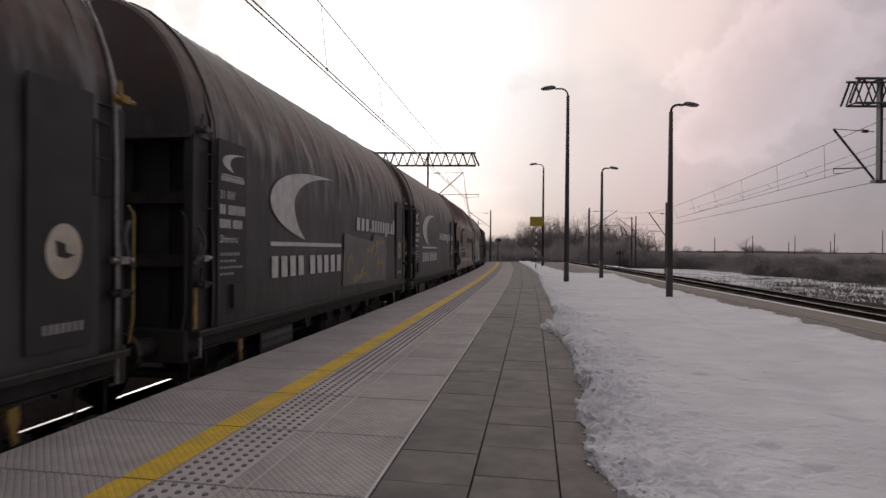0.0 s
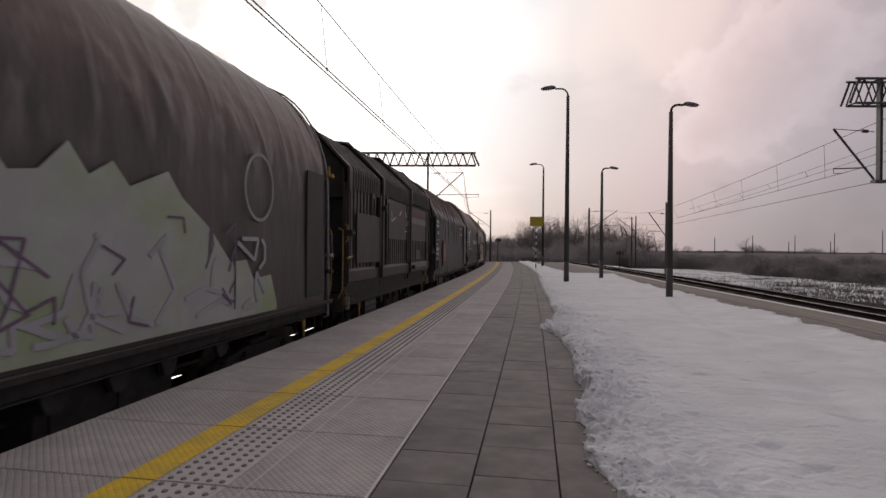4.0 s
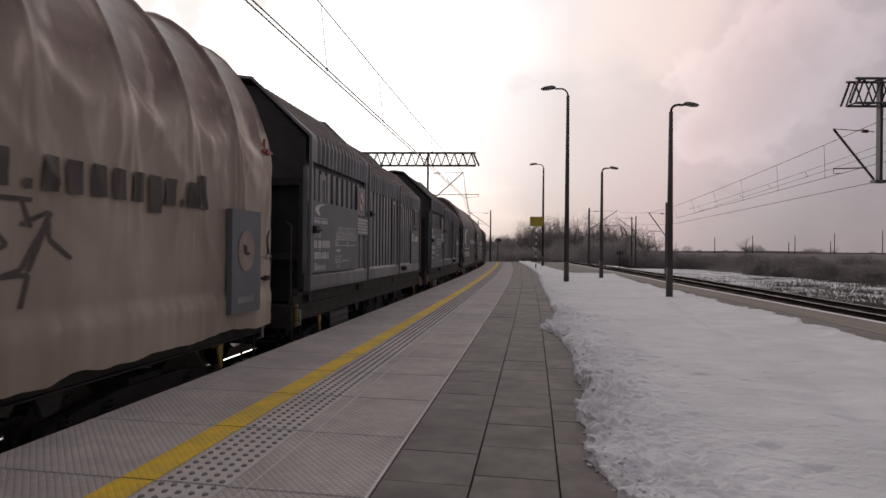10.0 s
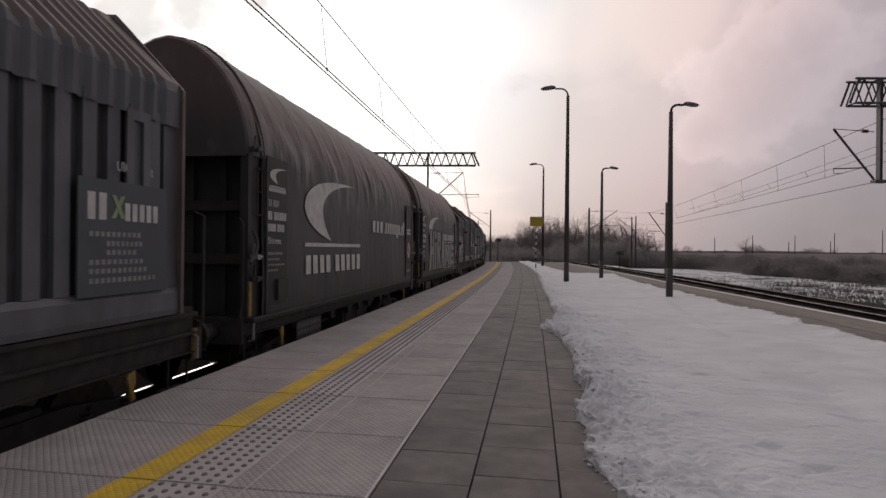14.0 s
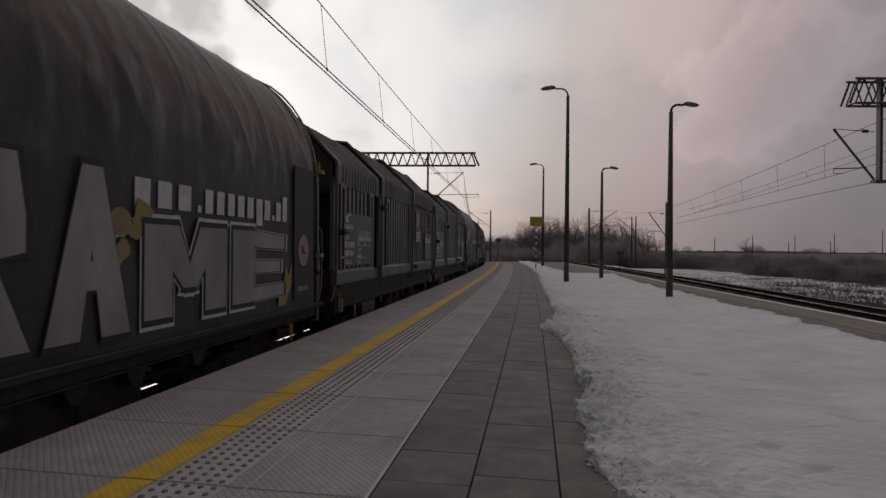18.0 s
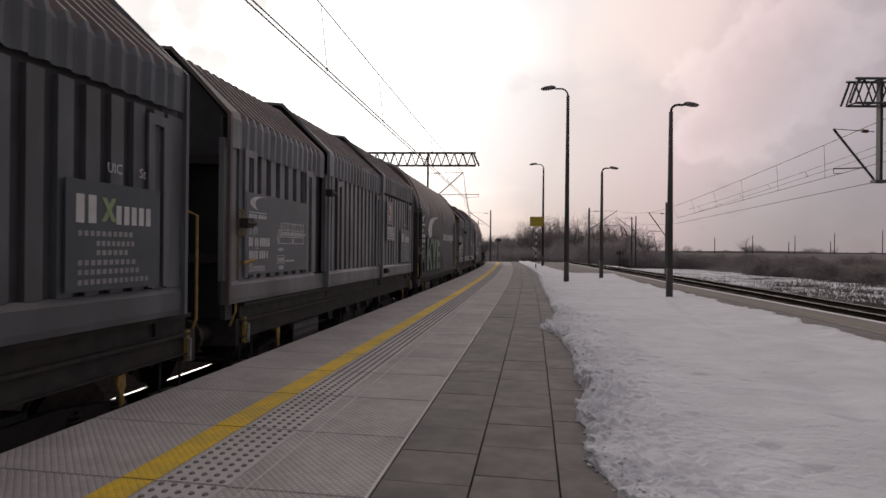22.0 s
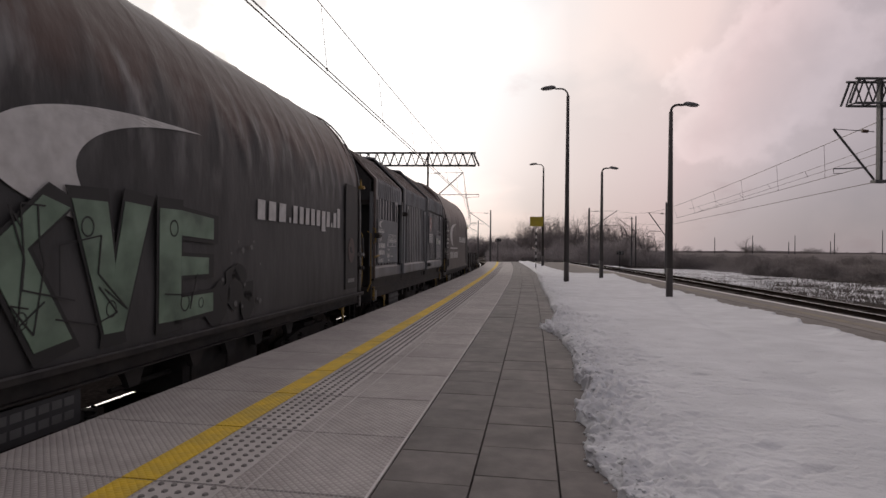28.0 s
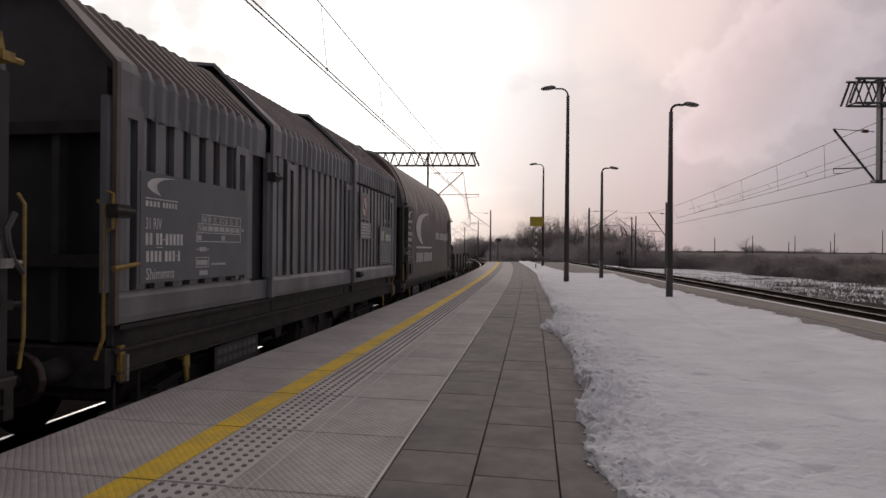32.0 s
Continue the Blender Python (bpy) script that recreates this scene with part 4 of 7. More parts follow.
def droppers(parent_pts, low_pts, every, r=0.009):
    for a, b in list(zip(parent_pts, low_pts))[::every]:
        bm = bmesh.new()
        rod(bm, a, b, r, r, 3, False)
        rod(bm, Vector(b) + Vector((0, 0, 0.04)), Vector(b) - Vector((0, 0, 0.04)), 0.022, 0.022, 5)
        tagged(part("dropper", finish(bm, "dropper", M_WIRE)), "thin dropper wire between catenary and contact wire", "dropper wire", "droppers")


# the line over the train: twin contact wires and a bearer above
for dx in (-0.045, 0.06):
    LOWC = wire("contact_wire", [(-7.92 + dx, -20.0, 5.98), (1.81 + dx * 1.5, 48.6, 5.86), (4.9 + dx, 100.0, 5.86), (4.8 + dx, 140.0, 6.0), (2.7 + dx, 170.0, 5.9)], 0.016, "grooved copper contact wire over the track")
HIGH = wire("bearer_wire", [(-8.0, -20.0, 8.05), (1.69, 48.6, 8.03), (4.75, 100.0, 7.94), (4.7, 140.0, 8.1), (2.6, 170.0, 7.7)], 0.014, "bearer wire sagging between its supports", 0.47)
droppers(HIGH, LOWC, 1)
# the lines over the far tracks, strung between the gantry and the far masts
def span(a, b, r, label, sag=0.0, extend=0.9):
    a, b = Vector(a), Vector(b)
    return wire("overhead_wire", [a, b, b + (b - a) * extend], r, label, sag)


F1 = span((24.5, 60.0, 6.15), (21.4, 27.0, 7.95), 0.021, "bearer wire over the far tracks", 0.12)
F2 = span((24.9, 60.0, 4.95), (21.4, 27.0, 5.85), 0.021, "contact wire over the far tracks")
F3 = span((24.6, 60.0, 4.3), (21.4, 27.0, 4.95), 0.023, "lower contact wire over the far tracks")
F4 = span((26.2, 60.0, 5.9), (21.4, 27.0, 6.75), 0.015, "bearer wire over the far siding", 0.12)
F5 = span((26.8, 60.0, 5.5), (21.4, 27.0, 6.35), 0.015, "contact wire over the far siding")
droppers(F1[:13], F2[:13], 2, 0.012)
droppers(F4[1:13], F5[1:13], 2, 0.010)
wire("overhead_wire", [(24.5, 60.0, 6.15), (23.1, 75.0, 6.71), (34.0, 110.0, 7.76)], 0.014, "bearer wire between the far masts", 0.5)
wire("overhead_wire", [(24.6, 60.0, 4.3), (22.6, 75.0, 4.7), (35.0, 110.0, 5.6)], 0.014, "contact wire between the far masts")
# ---------------------------------------------------------------- wagons
# In a wagon's own space y runs from the end that leads (0) to the rear (BODY), x to the platform, z from the rail head.
PITCH, BODY = 11.80, 10.70
HALF = 1.35


def tarp_profile(lift=1.12):
    pts = [(HALF + 0.02, 1.22), (HALF + 0.03, 1.5), (HALF + 0.03, 1.85), (HALF + 0.02, 2.2), (HALF + 0.01, 2.55), (HALF + 0.01, 2.9), (HALF, 3.2), (HALF - 0.01, 3.45),
           (HALF - 0.04, 3.68), (HALF - 0.10, 3.9), (HALF - 0.19, 4.12), (HALF - 0.32, 4.34), (HALF - 0.48, 4.55), (HALF - 0.68, 4.74), (HALF - 0.90, 4.89), (HALF - 1.13, 4.99), (0.0, 5.03)]
    pts = [(x, z if z < 3.45 else 3.45 + (z - 3.45) * lift) for x, z in pts]
    return pts + [(-x, z) for x, z in pts[-2::-1]]


BOW = 0.98
PROUD = {"taut": 0.018, "grey": 0.016, "slack": 0.030}


def gauss(u, w):
    return math.exp(-(u / w) ** 2)


def tarp_point(kind, x, y, z):
    """Where the point (x, z) of the bare profile lies on the hanging cloth at y."""
    slack = {"taut": 0.0, "slack": 1.0, "grey": 0.75}[kind]
    seed = {"taut": 0.0, "slack": 20.0, "grey": 40.0}[kind] + (0.0 if x > 0 else 60.0)
    k = round(y / BOW)
    near = y - k * BOW
    ph = (y % BOW) / BOW
    between = math.sin(math.pi * ph)
    own = 0.75 + 0.9 * noise.noise((seed, k * 3.7, 0.5))
    pocket_own = 0.8 + 0.8 * noise.noise((seed, math.floor(y / BOW) * 5.3, 2.5))
    out = Vector((x, 0, max(0.0, z - 3.5) * 1.2)).normalized()
    p = Vector((x * 1.03, y, z + 0.03)) if kind == "slack" else Vector((x, y, z))
    # the cloth sags into a pocket between the bows; its lower rim hangs like a scallop
    rim = 3.85 - (0.42 if slack > 0.9 else 0.30) * between
    roof = max(0.0, min(1.0, (z - rim) / (0.22 if slack > 0.9 else 0.40)))
    d = -between ** 0.7 * roof * (0.008 + 0.085 * slack) * pocket_own
    d += 0.022 * slack * gauss(z - rim + 0.06, 0.09) * between
    # a crease runs down from every bow
    foot = 3.35 - 1.3 * slack + 0.5 * noise.noise((seed, k * 2.9, 7.5))
    fade = max(0.0, min(1.0, (z - foot) / (0.45 + 0.5 * slack)))
    wander = 0.05 * noise.noise((seed, k * 1.3, z * 0.9))
    d += fade * own * (0.006 + 0.034 * slack) * gauss(near - wander, 0.034)
    if slack > 0.9:
        drop = max(0.0, 3.75 - z)
        for q, sg in ((0, 1), (1, -1)):
            lean = 0.04 + drop * (0.10 + 0.12 * noise.noise((seed + q, k * 4.1, 3.5)))
            d += own * 0.030 * gauss(near - sg * lean, 0.038) * min(1.0, drop * 3) * max(0.0, min(1.0, (z - 1.75) / 0.9))
        side = max(0.0, min(1.0, (3.7 - z) / 0.4))
        d += side * 0.035 * noise.noise((seed, y * 0.9, z * 0.5))
        f1 = 1 - abs(noise.noise((seed + 5, y * 1.1 + z * 0.6, z * 0.30))) * 4.0
        f2 = 1 - abs(noise.noise((seed + 8, y * 1.5 - z * 0.9, z * 0.4))) * 4.0
        d += side * (0.026 * max(0.0, f1) ** 2 + 0.016 * max(0.0, f2) ** 2)
        # tied down along a rope, gathered and flaring below it
        low = max(0.0, min(1.0, (1.62 - z) / 0.12))
        d -= 0.03 * gauss(z - 1.62, 0.045)
        d += low * (0.03 + 0.045 * noise.noise((seed + 2, y * 4.2, z * 0.6)) + 0.02 * noise.noise((seed + 3, y * 9.0, 0)))
        hem = max(0.0, (1.5 - z) / 0.28)
        p.z += hem * (-0.13 + 0.10 * noise.noise((seed + 3, y * 1.1, 0)) + 0.05 * noise.noise((seed + 6, y * 3.1, 0)))
    else:
        d += 0.010 * noise.noise((seed, y * 0.8, z * 0.7)) * (1 - roof)
        d += gauss(z - 3.65, 0.35) * 0.014 * max(0.0, noise.noise((seed, y * 3.5, z * 0.7))) * 2
        d += 0.004 * noise.noise((seed, y * 4.0, z * 2.0))
        # short upright puckers where the cloth turns over the shoulder
        d += gauss(z - 3.7, 0.5) * 0.020 * max(0.0, 1 - 3.0 * abs(noise.noise((seed + 4, y * 1.5 + z * 0.5, z * 0.6)))) ** 2
        if kind == "grey":
            d += gauss(z - 3.45, 0.35) * 0.05 * between * pocket_own + 0.025 * noise.noise((seed + 7, y * 0.7 + z * 0.5, z * 0.8))
            d += 0.020 * max(0.0, 1 - 3.5 * abs(noise.noise((seed + 9, y * 0.9 - z * 1.1, z * 0.4)))) ** 2
            low = max(0.0, (1.7 - z) / 0.5)
            p.z -= low * (0.10 + 0.05 * noise.noise((seed + 3, y * 0.8, 0)))
            d += low * 0.04 * noise.noise((seed + 2, y * 2.6, z * 0.6))
    return p + out * d


def on_tarp(kind, y, z, proud=0.01):
    prof = tarp_profile(1.0 if kind == "grey" else 1.12)[:10]
    x = float(np.interp(z, [q[1] for q in prof], [q[0] for q in prof]))
    p = tarp_point(kind, x, y, z)
    return p + Vector((proud, 0, 0))


def tarp_mesh(kind, mat):
    """The tarpaulin over its bows; slack ones hang in folds and end in a wavy hem."""
    key = ("tarp", kind, mat.name)
    if key in STORE:
        return STORE[key]
    base = tarp_profile(1.0 if kind == "grey" else 1.12)
    fine = 3 if kind == "taut" else 4
    prof = []
    for (xa, za), (xb, zb) in zip(base[:-1], base[1:]):
        prof += [(xa + (xb - xa) * q / fine, za + (zb - za) * q / fine) for q in range(fine)]
    prof.append(base[-1])
    n = len(prof)
    ny = 300 if kind == "taut" else 560
    y0, y1 = {"taut": (0.35, BODY - 0.35), "slack": (-0.30, BODY + 0.02), "grey": (-0.05, BODY + 0.02)}[kind]
    verts, faces = [], []
    for a in range(ny + 1):
        y = y0 + (y1 - y0) * a / ny
        for x, z in prof:
            verts.append(tarp_point(kind, x, y, z))
    for a in range(ny):
        for i in range(n - 1):
            k = a * n + i
            faces.append((k, k + n, k + n + 1, k + 1))
    me = bpy.data.meshes.new("tarpaulin")
    me.from_pydata(verts, [], faces)
    me.materials.append(mat)
    me.shade_smooth()
    STORE[key] = me
    return me


def cloth_patch(bm, kind, rows, across, proud=0.01):
    """Paint that follows the cloth: rows of two end points in (y, z), filled across."""
    prev = None
    for (ya, za), (yb, zb) in rows:
        row = [bm.verts.new(on_tarp(kind, ya + (yb - ya) * q / across, za + (zb - za) * q / across, proud)) for q in range(across + 1)]
        if prev:
            for q in range(across):
                bm.faces.new((prev[q], prev[q + 1], row[q + 1], row[q]))
        prev = row


def cloth_bars(name, rows, kind, mat, parent, label, key):
    """Bars that stand for lettering painted on the cloth: (y0, y1, z0, z1, count)."""
    for j, (y0, y1, z0, z1, count) in enumerate(rows):
        step = (y1 - y0) / count
        for i in range(count):
            a, b = y0 + i * step, y0 + (i + 0.66) * step if count > 1 else y1
            m = max(3, int((b - a) / 0.03))
            part(name, mesh(f"{key}_{kind}_{j}_{i}", mat, lambda bm: cloth_patch(bm, kind, [((a + (b - a) * u / m, z0), (a + (b - a) * u / m, z1)) for u in range(m + 1)], 10, PROUD[kind])), parent, label)


def add_running_gear(w):
    """Sole bars, bogies, wheels, buffers, steps and handles."""
    for sx in (-1, 1):
        def sole(bm):
            n = [(sx * 1.34, 0.985), (sx * 1.34, 1.0), (sx * 1.28, 1.0), (sx * 1.28, 1.19), (sx * 1.34, 1.19), (sx * 1.34, 1.225), (sx * 1.12, 1.225), (sx * 1.12, 0.985)]
            A = [bm.verts.new((a, 0.0, b)) for a, b in n]
            B = [bm.verts.new((a, BODY, b)) for a, b in n]
            for i in range(8):
                j = (i + 1) % 8
                bm.faces.new((A[i], A[j], B[j], B[i]))
            bm.faces.new(A[::-1])
            bm.faces.new(B)
        part("sole_bar", mesh(f"sole_bar{sx}", M_FRAME, sole), w, "black steel channel")
    part("floor", mesh("wagon_floor", M_FRAME, lambda bm: box(bm, -1.2, 1.2, 0.05, BODY - 0.05, 1.06, 1.21)), w)
    def gusset(bm):
        prism(bm, [(-0.16, 1.0), (0.16, 1.0), (0.07, 0.80), (-0.07, 0.80)], 1.20, 1.27)
    for y in (3.55, 4.6, 5.35, 6.1, 7.15):
        part("gusset", mesh("gusset", M_FRAME, gusset), w, m=pose(0, y, 0))
    part("brake_rod", mesh("brake_rod", M_FRAME, lambda bm: rod(bm, (0.95, 3.6, 0.72), (0.95, 7.2, 0.74), 0.03, 0.03, 6)), w)
    part("air_tank", mesh("air_tank", M_FRAME, lambda bm: rod(bm, (0.55, 4.4, 0.8), (0.55, 5.9, 0.8), 0.2, 0.2, 12), True), w)
    wheels = []
    for yb in (2.05, BODY - 2.05):
        def frame_mesh(bm):
            for sx in (-1, 1):
                x0, x1 = sorted((sx * 0.94, sx * 1.06))
                prism(bm, [(-1.35, 0.62), (-1.35, 0.50), (-0.62, 0.46), (-0.35, 0.36), (0.35, 0.36), (0.62, 0.46), (1.35, 0.50), (1.35, 0.62), (0.5, 0.74), (-0.5, 0.74)], x0, x1)
            box(bm, -1.0, 1.0, -0.25, 0.25, 0.45, 0.80)
        bogie = part("bogie", mesh("bogie_frame", M_FRAME, frame_mesh), w, "cast black bogie frame", pose(0, yb, 0))
        def spring(bm):
            pipe(bm, [(1.02 + 0.05 * math.cos(k * math.pi / 3), 0.05 * math.sin(k * math.pi / 3), 0.44 + 0.009 * k) for k in range(27)], 0.015, 4)
        for dy in (-0.9, 0.9):
            for ds in (-0.26, 0.26):
                part("spring", mesh("spring", M_FRAME, spring, True), bogie, m=pose(0.06, dy + ds, 0))
            part("axle_box", mesh("axle_box", M_FRAME, lambda bm: [rod(bm, (1.0, 0, 0.46), (1.19, 0, 0.46), 0.13, 0.12, 10), box(bm, 0.98, 1.1, -0.17, 0.17, 0.36, 0.58)]), bogie, m=pose(0, dy, 0))
            def wheelset(bm):
                rod(bm, (-0.95, 0, 0), (0.95, 0, 0), 0.075, 0.075, 10)
                for sx in (-1, 1):
                    rod(bm, (sx * 0.69, 0, 0), (sx * 0.725, 0, 0), 0.49, 0.485, 28)
                    rod(bm, (sx * 0.725, 0, 0), (sx * 0.82, 0, 0), 0.46, 0.455, 28)
                    for k in range(6):
                        a = math.pi / 3 * k
                        rod(bm, (sx * 0.82, 0.27 * math.cos(a), 0.27 * math.sin(a)), (sx * 0.832, 0.27 * math.cos(a), 0.27 * math.sin(a)), 0.05, 0.04, 6)
            ws = part("wheelset", mesh("wheelset", M_WHEEL, wheelset), w, "steel wheels on one axle", pose(0, yb + dy, 0.46))
            wheels.append(ws)
    for y, d in ((0.0, -1), (BODY, 1)):
        part("headstock", mesh(f"headstock{d}", M_FRAME, lambda bm: box(bm, -1.3, 1.3, min(y, y + d * 0.08), max(y, y + d * 0.08), 0.88, 1.24)), w)
        for sx in (-0.875, 0.875):
            b = part("buffer", mesh(f"buffer{d}", M_FRAME, lambda bm: [rod(bm, (0, y + d * 0.05, 1.05), (0, y + d * 0.34, 1.05), 0.12, 0.10, 10), rod(bm, (0, y + d * 0.3, 1.05), (0, y + d * 0.5, 1.05), 0.07, 0.07, 8)], True), w, m=pose(sx, 0, 0))
            part("buffer_head", mesh(f"buffer_head{d}", M_WHEEL, lambda bm: rod(bm, (0, y + d * 0.50, 1.05), (0, y + d * 0.54, 1.05), 0.23, 0.22, 14)), b)
        part("coupling", mesh(f"coupling{d}", M_FRAME, lambda bm: [rod(bm, (0, y + d * 0.08, 1.0), (0, y + d * 0.52, 0.93), 0.045, 0.045, 6), rod(bm, (0, y + d * 0.25, 0.97), (0.06, y + d * 0.3, 0.7), 0.03, 0.03, 6)]), w)
        part("brake_hose", mesh(f"brake_hose{d}", M_BLACK, lambda bm: pipe(bm, [(0.3, y + d * 0.08, 0.95), (0.3, y + d * 0.2, 0.75), (0.27, y + d * 0.35, 0.62), (0.2, y + d * 0.5, 0.7)], 0.025, 6)), w)
        # corner step with pale edges
        yc = y - d * 0.28
        def step(bm):
            for dy in (-0.17, 0.17):
                pipe(bm, [(1.24, yc + dy, 1.0), (1.24, yc + dy, 0.60)], 0.016, 5)
            box(bm, 1.10, 1.30, yc - 0.19, yc + 0.19, 0.58, 0.61)
        part("step", mesh(f"step{d}", M_FRAME, step), w)
        part("grab_handle", mesh(f"grab{d}", M_BRIGHT, lambda bm: pipe(bm, [(1.30, y - d * 0.12, 1.16), (1.37, y - d * 0.12, 1.16), (1.37, y - d * 0.12, 0.92), (1.30, y - d * 0.12, 0.90)], 0.02, 6)), w, "worn pale grab handle")
    # brake changeover handle
    for y in (1.12, BODY - 1.12):
        part("brake_handle", mesh("brake_handle", M_HANDLE, lambda bm: [prism(bm, [(-0.05, 0.96), (0.04, 0.98), (0.05, 0.86), (0.025, 0.80), (0.045, 0.70), (-0.01, 0.68), (-0.025, 0.80), (-0.055, 0.88)], 1.31, 1.335), box(bm, 1.24, 1.31, -0.04, 0.03, 0.93, 0.97)]), w, "worn yellow brake handle", pose(0, y, 0))
    part("equipment_box", mesh("equipment_box", M_FRAME, lambda bm: [box(bm, 0.35, 1.12, 4.55, 6.35, 0.46, 1.02), box(bm, 1.12, 1.14, 4.7, 5.35, 0.52, 0.96), box(bm, 1.12, 1.14, 5.5, 6.2, 0.52, 0.96)]), w, "black equipment box under the floor")
    dp = part("data_plate", mesh("data_plate", M_RECESS, lambda bm: box(bm, 1.28, 1.295, 1.75, 2.85, 0.66, 0.95)), w, "dull grey data plate")
    def grid(bm):
        for k in range(8):
            for z in (0.72, 0.84):
                box(bm, 1.295, 1.298, 1.80 + 0.125 * k, 1.90 + 0.125 * k, z, z + 0.07)
    tagged(part("plate_marking", mesh("plate_marking", M_DULL, grid), dp, "two rows of worn grey marks"), kind="stuff")
    return wheels


def bars(name, rows, x, mat, parent, label, key, single=False):
    """Rows of short bars that stand for lettering: (y0, y1, z0, z1, count)."""
    if single:
        for y0, y1, z0, z1, count in rows:
            step = (y1 - y0) / count
            for i in range(count):
                part(name, mesh(f"{key}_{step:.3f}_{z0}_{i % 4 == 2}", mat, lambda bm: box(bm, x, x + 0.004, 0, 0.66 * step, z0, z1 + (0.07 if i % 4 == 2 else 0))), parent, label, pose(0, y0 + i * step, 0))
        return None
    def fill(bm):
        for y0, y1, z0, z1, count in rows:
            step = (y1 - y0) / count
            for i in range(count):
                box(bm, x, x + 0.004, y0 + i * step, y0 + (i + 0.66 if count > 1 else i + 1) * step, z0, z1)
    ob = part(name, mesh(key, mat, fill), parent, label)
    if sum(r[4] for r in rows) > 3:
        tagged(ob, kind="stuff")
    return ob


def swoosh_rows(y0, z0, k):
    """A curved blade: thick bow on the near side, a long point above and a short one below."""
    def bez(p, n):
        out = []
        for i in range(n + 1):
            t = i / n
            c = ((1 - t) ** 3, 3 * t * (1 - t) ** 2, 3 * t * t * (1 - t), t ** 3)
            out.append(tuple(sum(c[q] * p[q][j] for q in range(4)) for j in (0, 1)))
        return out
    tip, low = (2.72, 1.22), (1.30, 0.0)
    outer = bez([tip, (1.6, 1.23), (0.08, 1.14), (0.0, 0.62)], 34)[:-1] + bez([(0.0, 0.62), (-0.02, 0.36), (0.5, 0.14), low], 24)
    inner = bez([tip, (1.75, 1.16), (0.98, 0.98), (0.86, 0.62)], 34)[:-1] + bez([(0.86, 0.62), (0.82, 0.42), (1.05, 0.16), low], 24)
    return [((y0 + 1.04 * k * a[0], z0 + k * a[1]), (y0 + 1.04 * k * b[0], z0 + k * b[1])) for a, b in zip(outer, inner)]


def swoosh(bm, y0, z0, k, x, depth=0.004):
    prev = None
    for (ya, za), (yb, zb) in swoosh_rows(y0, z0, k):
        row = [bm.verts.new((x + depth, ya, za)), bm.verts.new((x + depth, yb, zb))]
        if prev:
            bm.faces.new((prev[0], prev[1], row[1], row[0]))
        prev = row


def glyph_mesh(text, size):
    """Lettering with the built-in font, lying in y and z."""
    key = ("text", text, size)
    if key not in STORE:
        c = bpy.data.curves.new("lettering", "FONT")
        c.body, c.size, c.extrude, c.resolution_u = text, size, 0.0015, 2
        o = bpy.data.objects.new("lettering", c)
        me = bpy.data.meshes.new_from_object(o)
        bpy.data.objects.remove(o)
        me.transform(Matrix(((0, 0, 1, 0), (1, 0, 0, 0), (0, 1, 0, 0), (0, 0, 0, 1))))
        STORE[key] = me
    return STORE[key]


def lettering(text, size, y, z, x, mat, parent, width=0.0):
    me = glyph_mesh(text, size)
    squeeze = width / max(v.co.y for v in me.vertices) if width else 0.85
    k = ("text", text, size, mat.name)
    if k not in STORE:
        STORE[k] = me.copy()
        STORE[k].materials.clear()
        STORE[k].materials.append(mat)
    return part("lettering", STORE[k], parent, f"painted marking reading {text}", pose(x, y, z) @ Matrix.Diagonal((1, squeeze, 1, 1)))


OVAL = 0.78


def disc(bm, x, y, z, r, depth):
    prism(bm, [(y + OVAL * r * math.cos(2 * math.pi * i / 28), z + r * math.sin(2 * math.pi * i / 28)) for i in range(28)], x, x + depth)


def round_sign(w, y, z, r, x, red=True, face=None):
    s = part("round_sign", mesh(f"round_sign_{y}_{z}_{red}_{x:.3f}", face or M_DISC, lambda bm: disc(bm, x, y, z, r, 0.006)), w, "round prohibition sign")
    if red:
        part("sign_ring", mesh(f"sign_ring_{y}_{z}_{x:.3f}", M_RED, lambda bm: annulus(bm, x + 0.006, y, z, OVAL * r * 1.02, r * 1.02, 0.84, 0.003)), s, "red ring")
        d, e = 0.70 * r, 0.70 * r * OVAL
        part("sign_bar", mesh(f"sign_bar_{y}_{z}_{x:.3f}", M_RED, lambda bm: prism(bm, [(y - e - 0.015, z + d), (y - e + 0.015, z + d + 0.02), (y + e + 0.015, z - d), (y + e - 0.015, z - d - 0.02)], x + 0.007, x + 0.010)), s, "red slanting bar")
    part("sign_symbol", mesh(f"sign_symbol_{y}_{z}_{x:.3f}", M_BLACK, lambda bm: prism(bm, [(y - 0.09, z + 0.09), (y + 0.01, z + 0.06), (y + 0.02, z - 0.01), (y + 0.11, z - 0.03), (y + 0.02, z - 0.06), (y - 0.07, z - 0.04)], x + 0.006, x + 0.0075)), s, "small black symbol")


def base_wagon(name, label):
    w = new(name)
    tagged(w, label, "freight wagon", "wagons of the train")
    return w


def arch(bm, y, lift, off, r):
    """A bent tube that follows the outline of the hood at y."""
    prof = [(x + math.copysign(off, x) if abs(x) > 0.3 else x, z + (off if z > 4.3 else 0)) for x, z in tarp_profile(lift)]
    pipe(bm, [(x, y, z) for x, z in prof], r, 6)


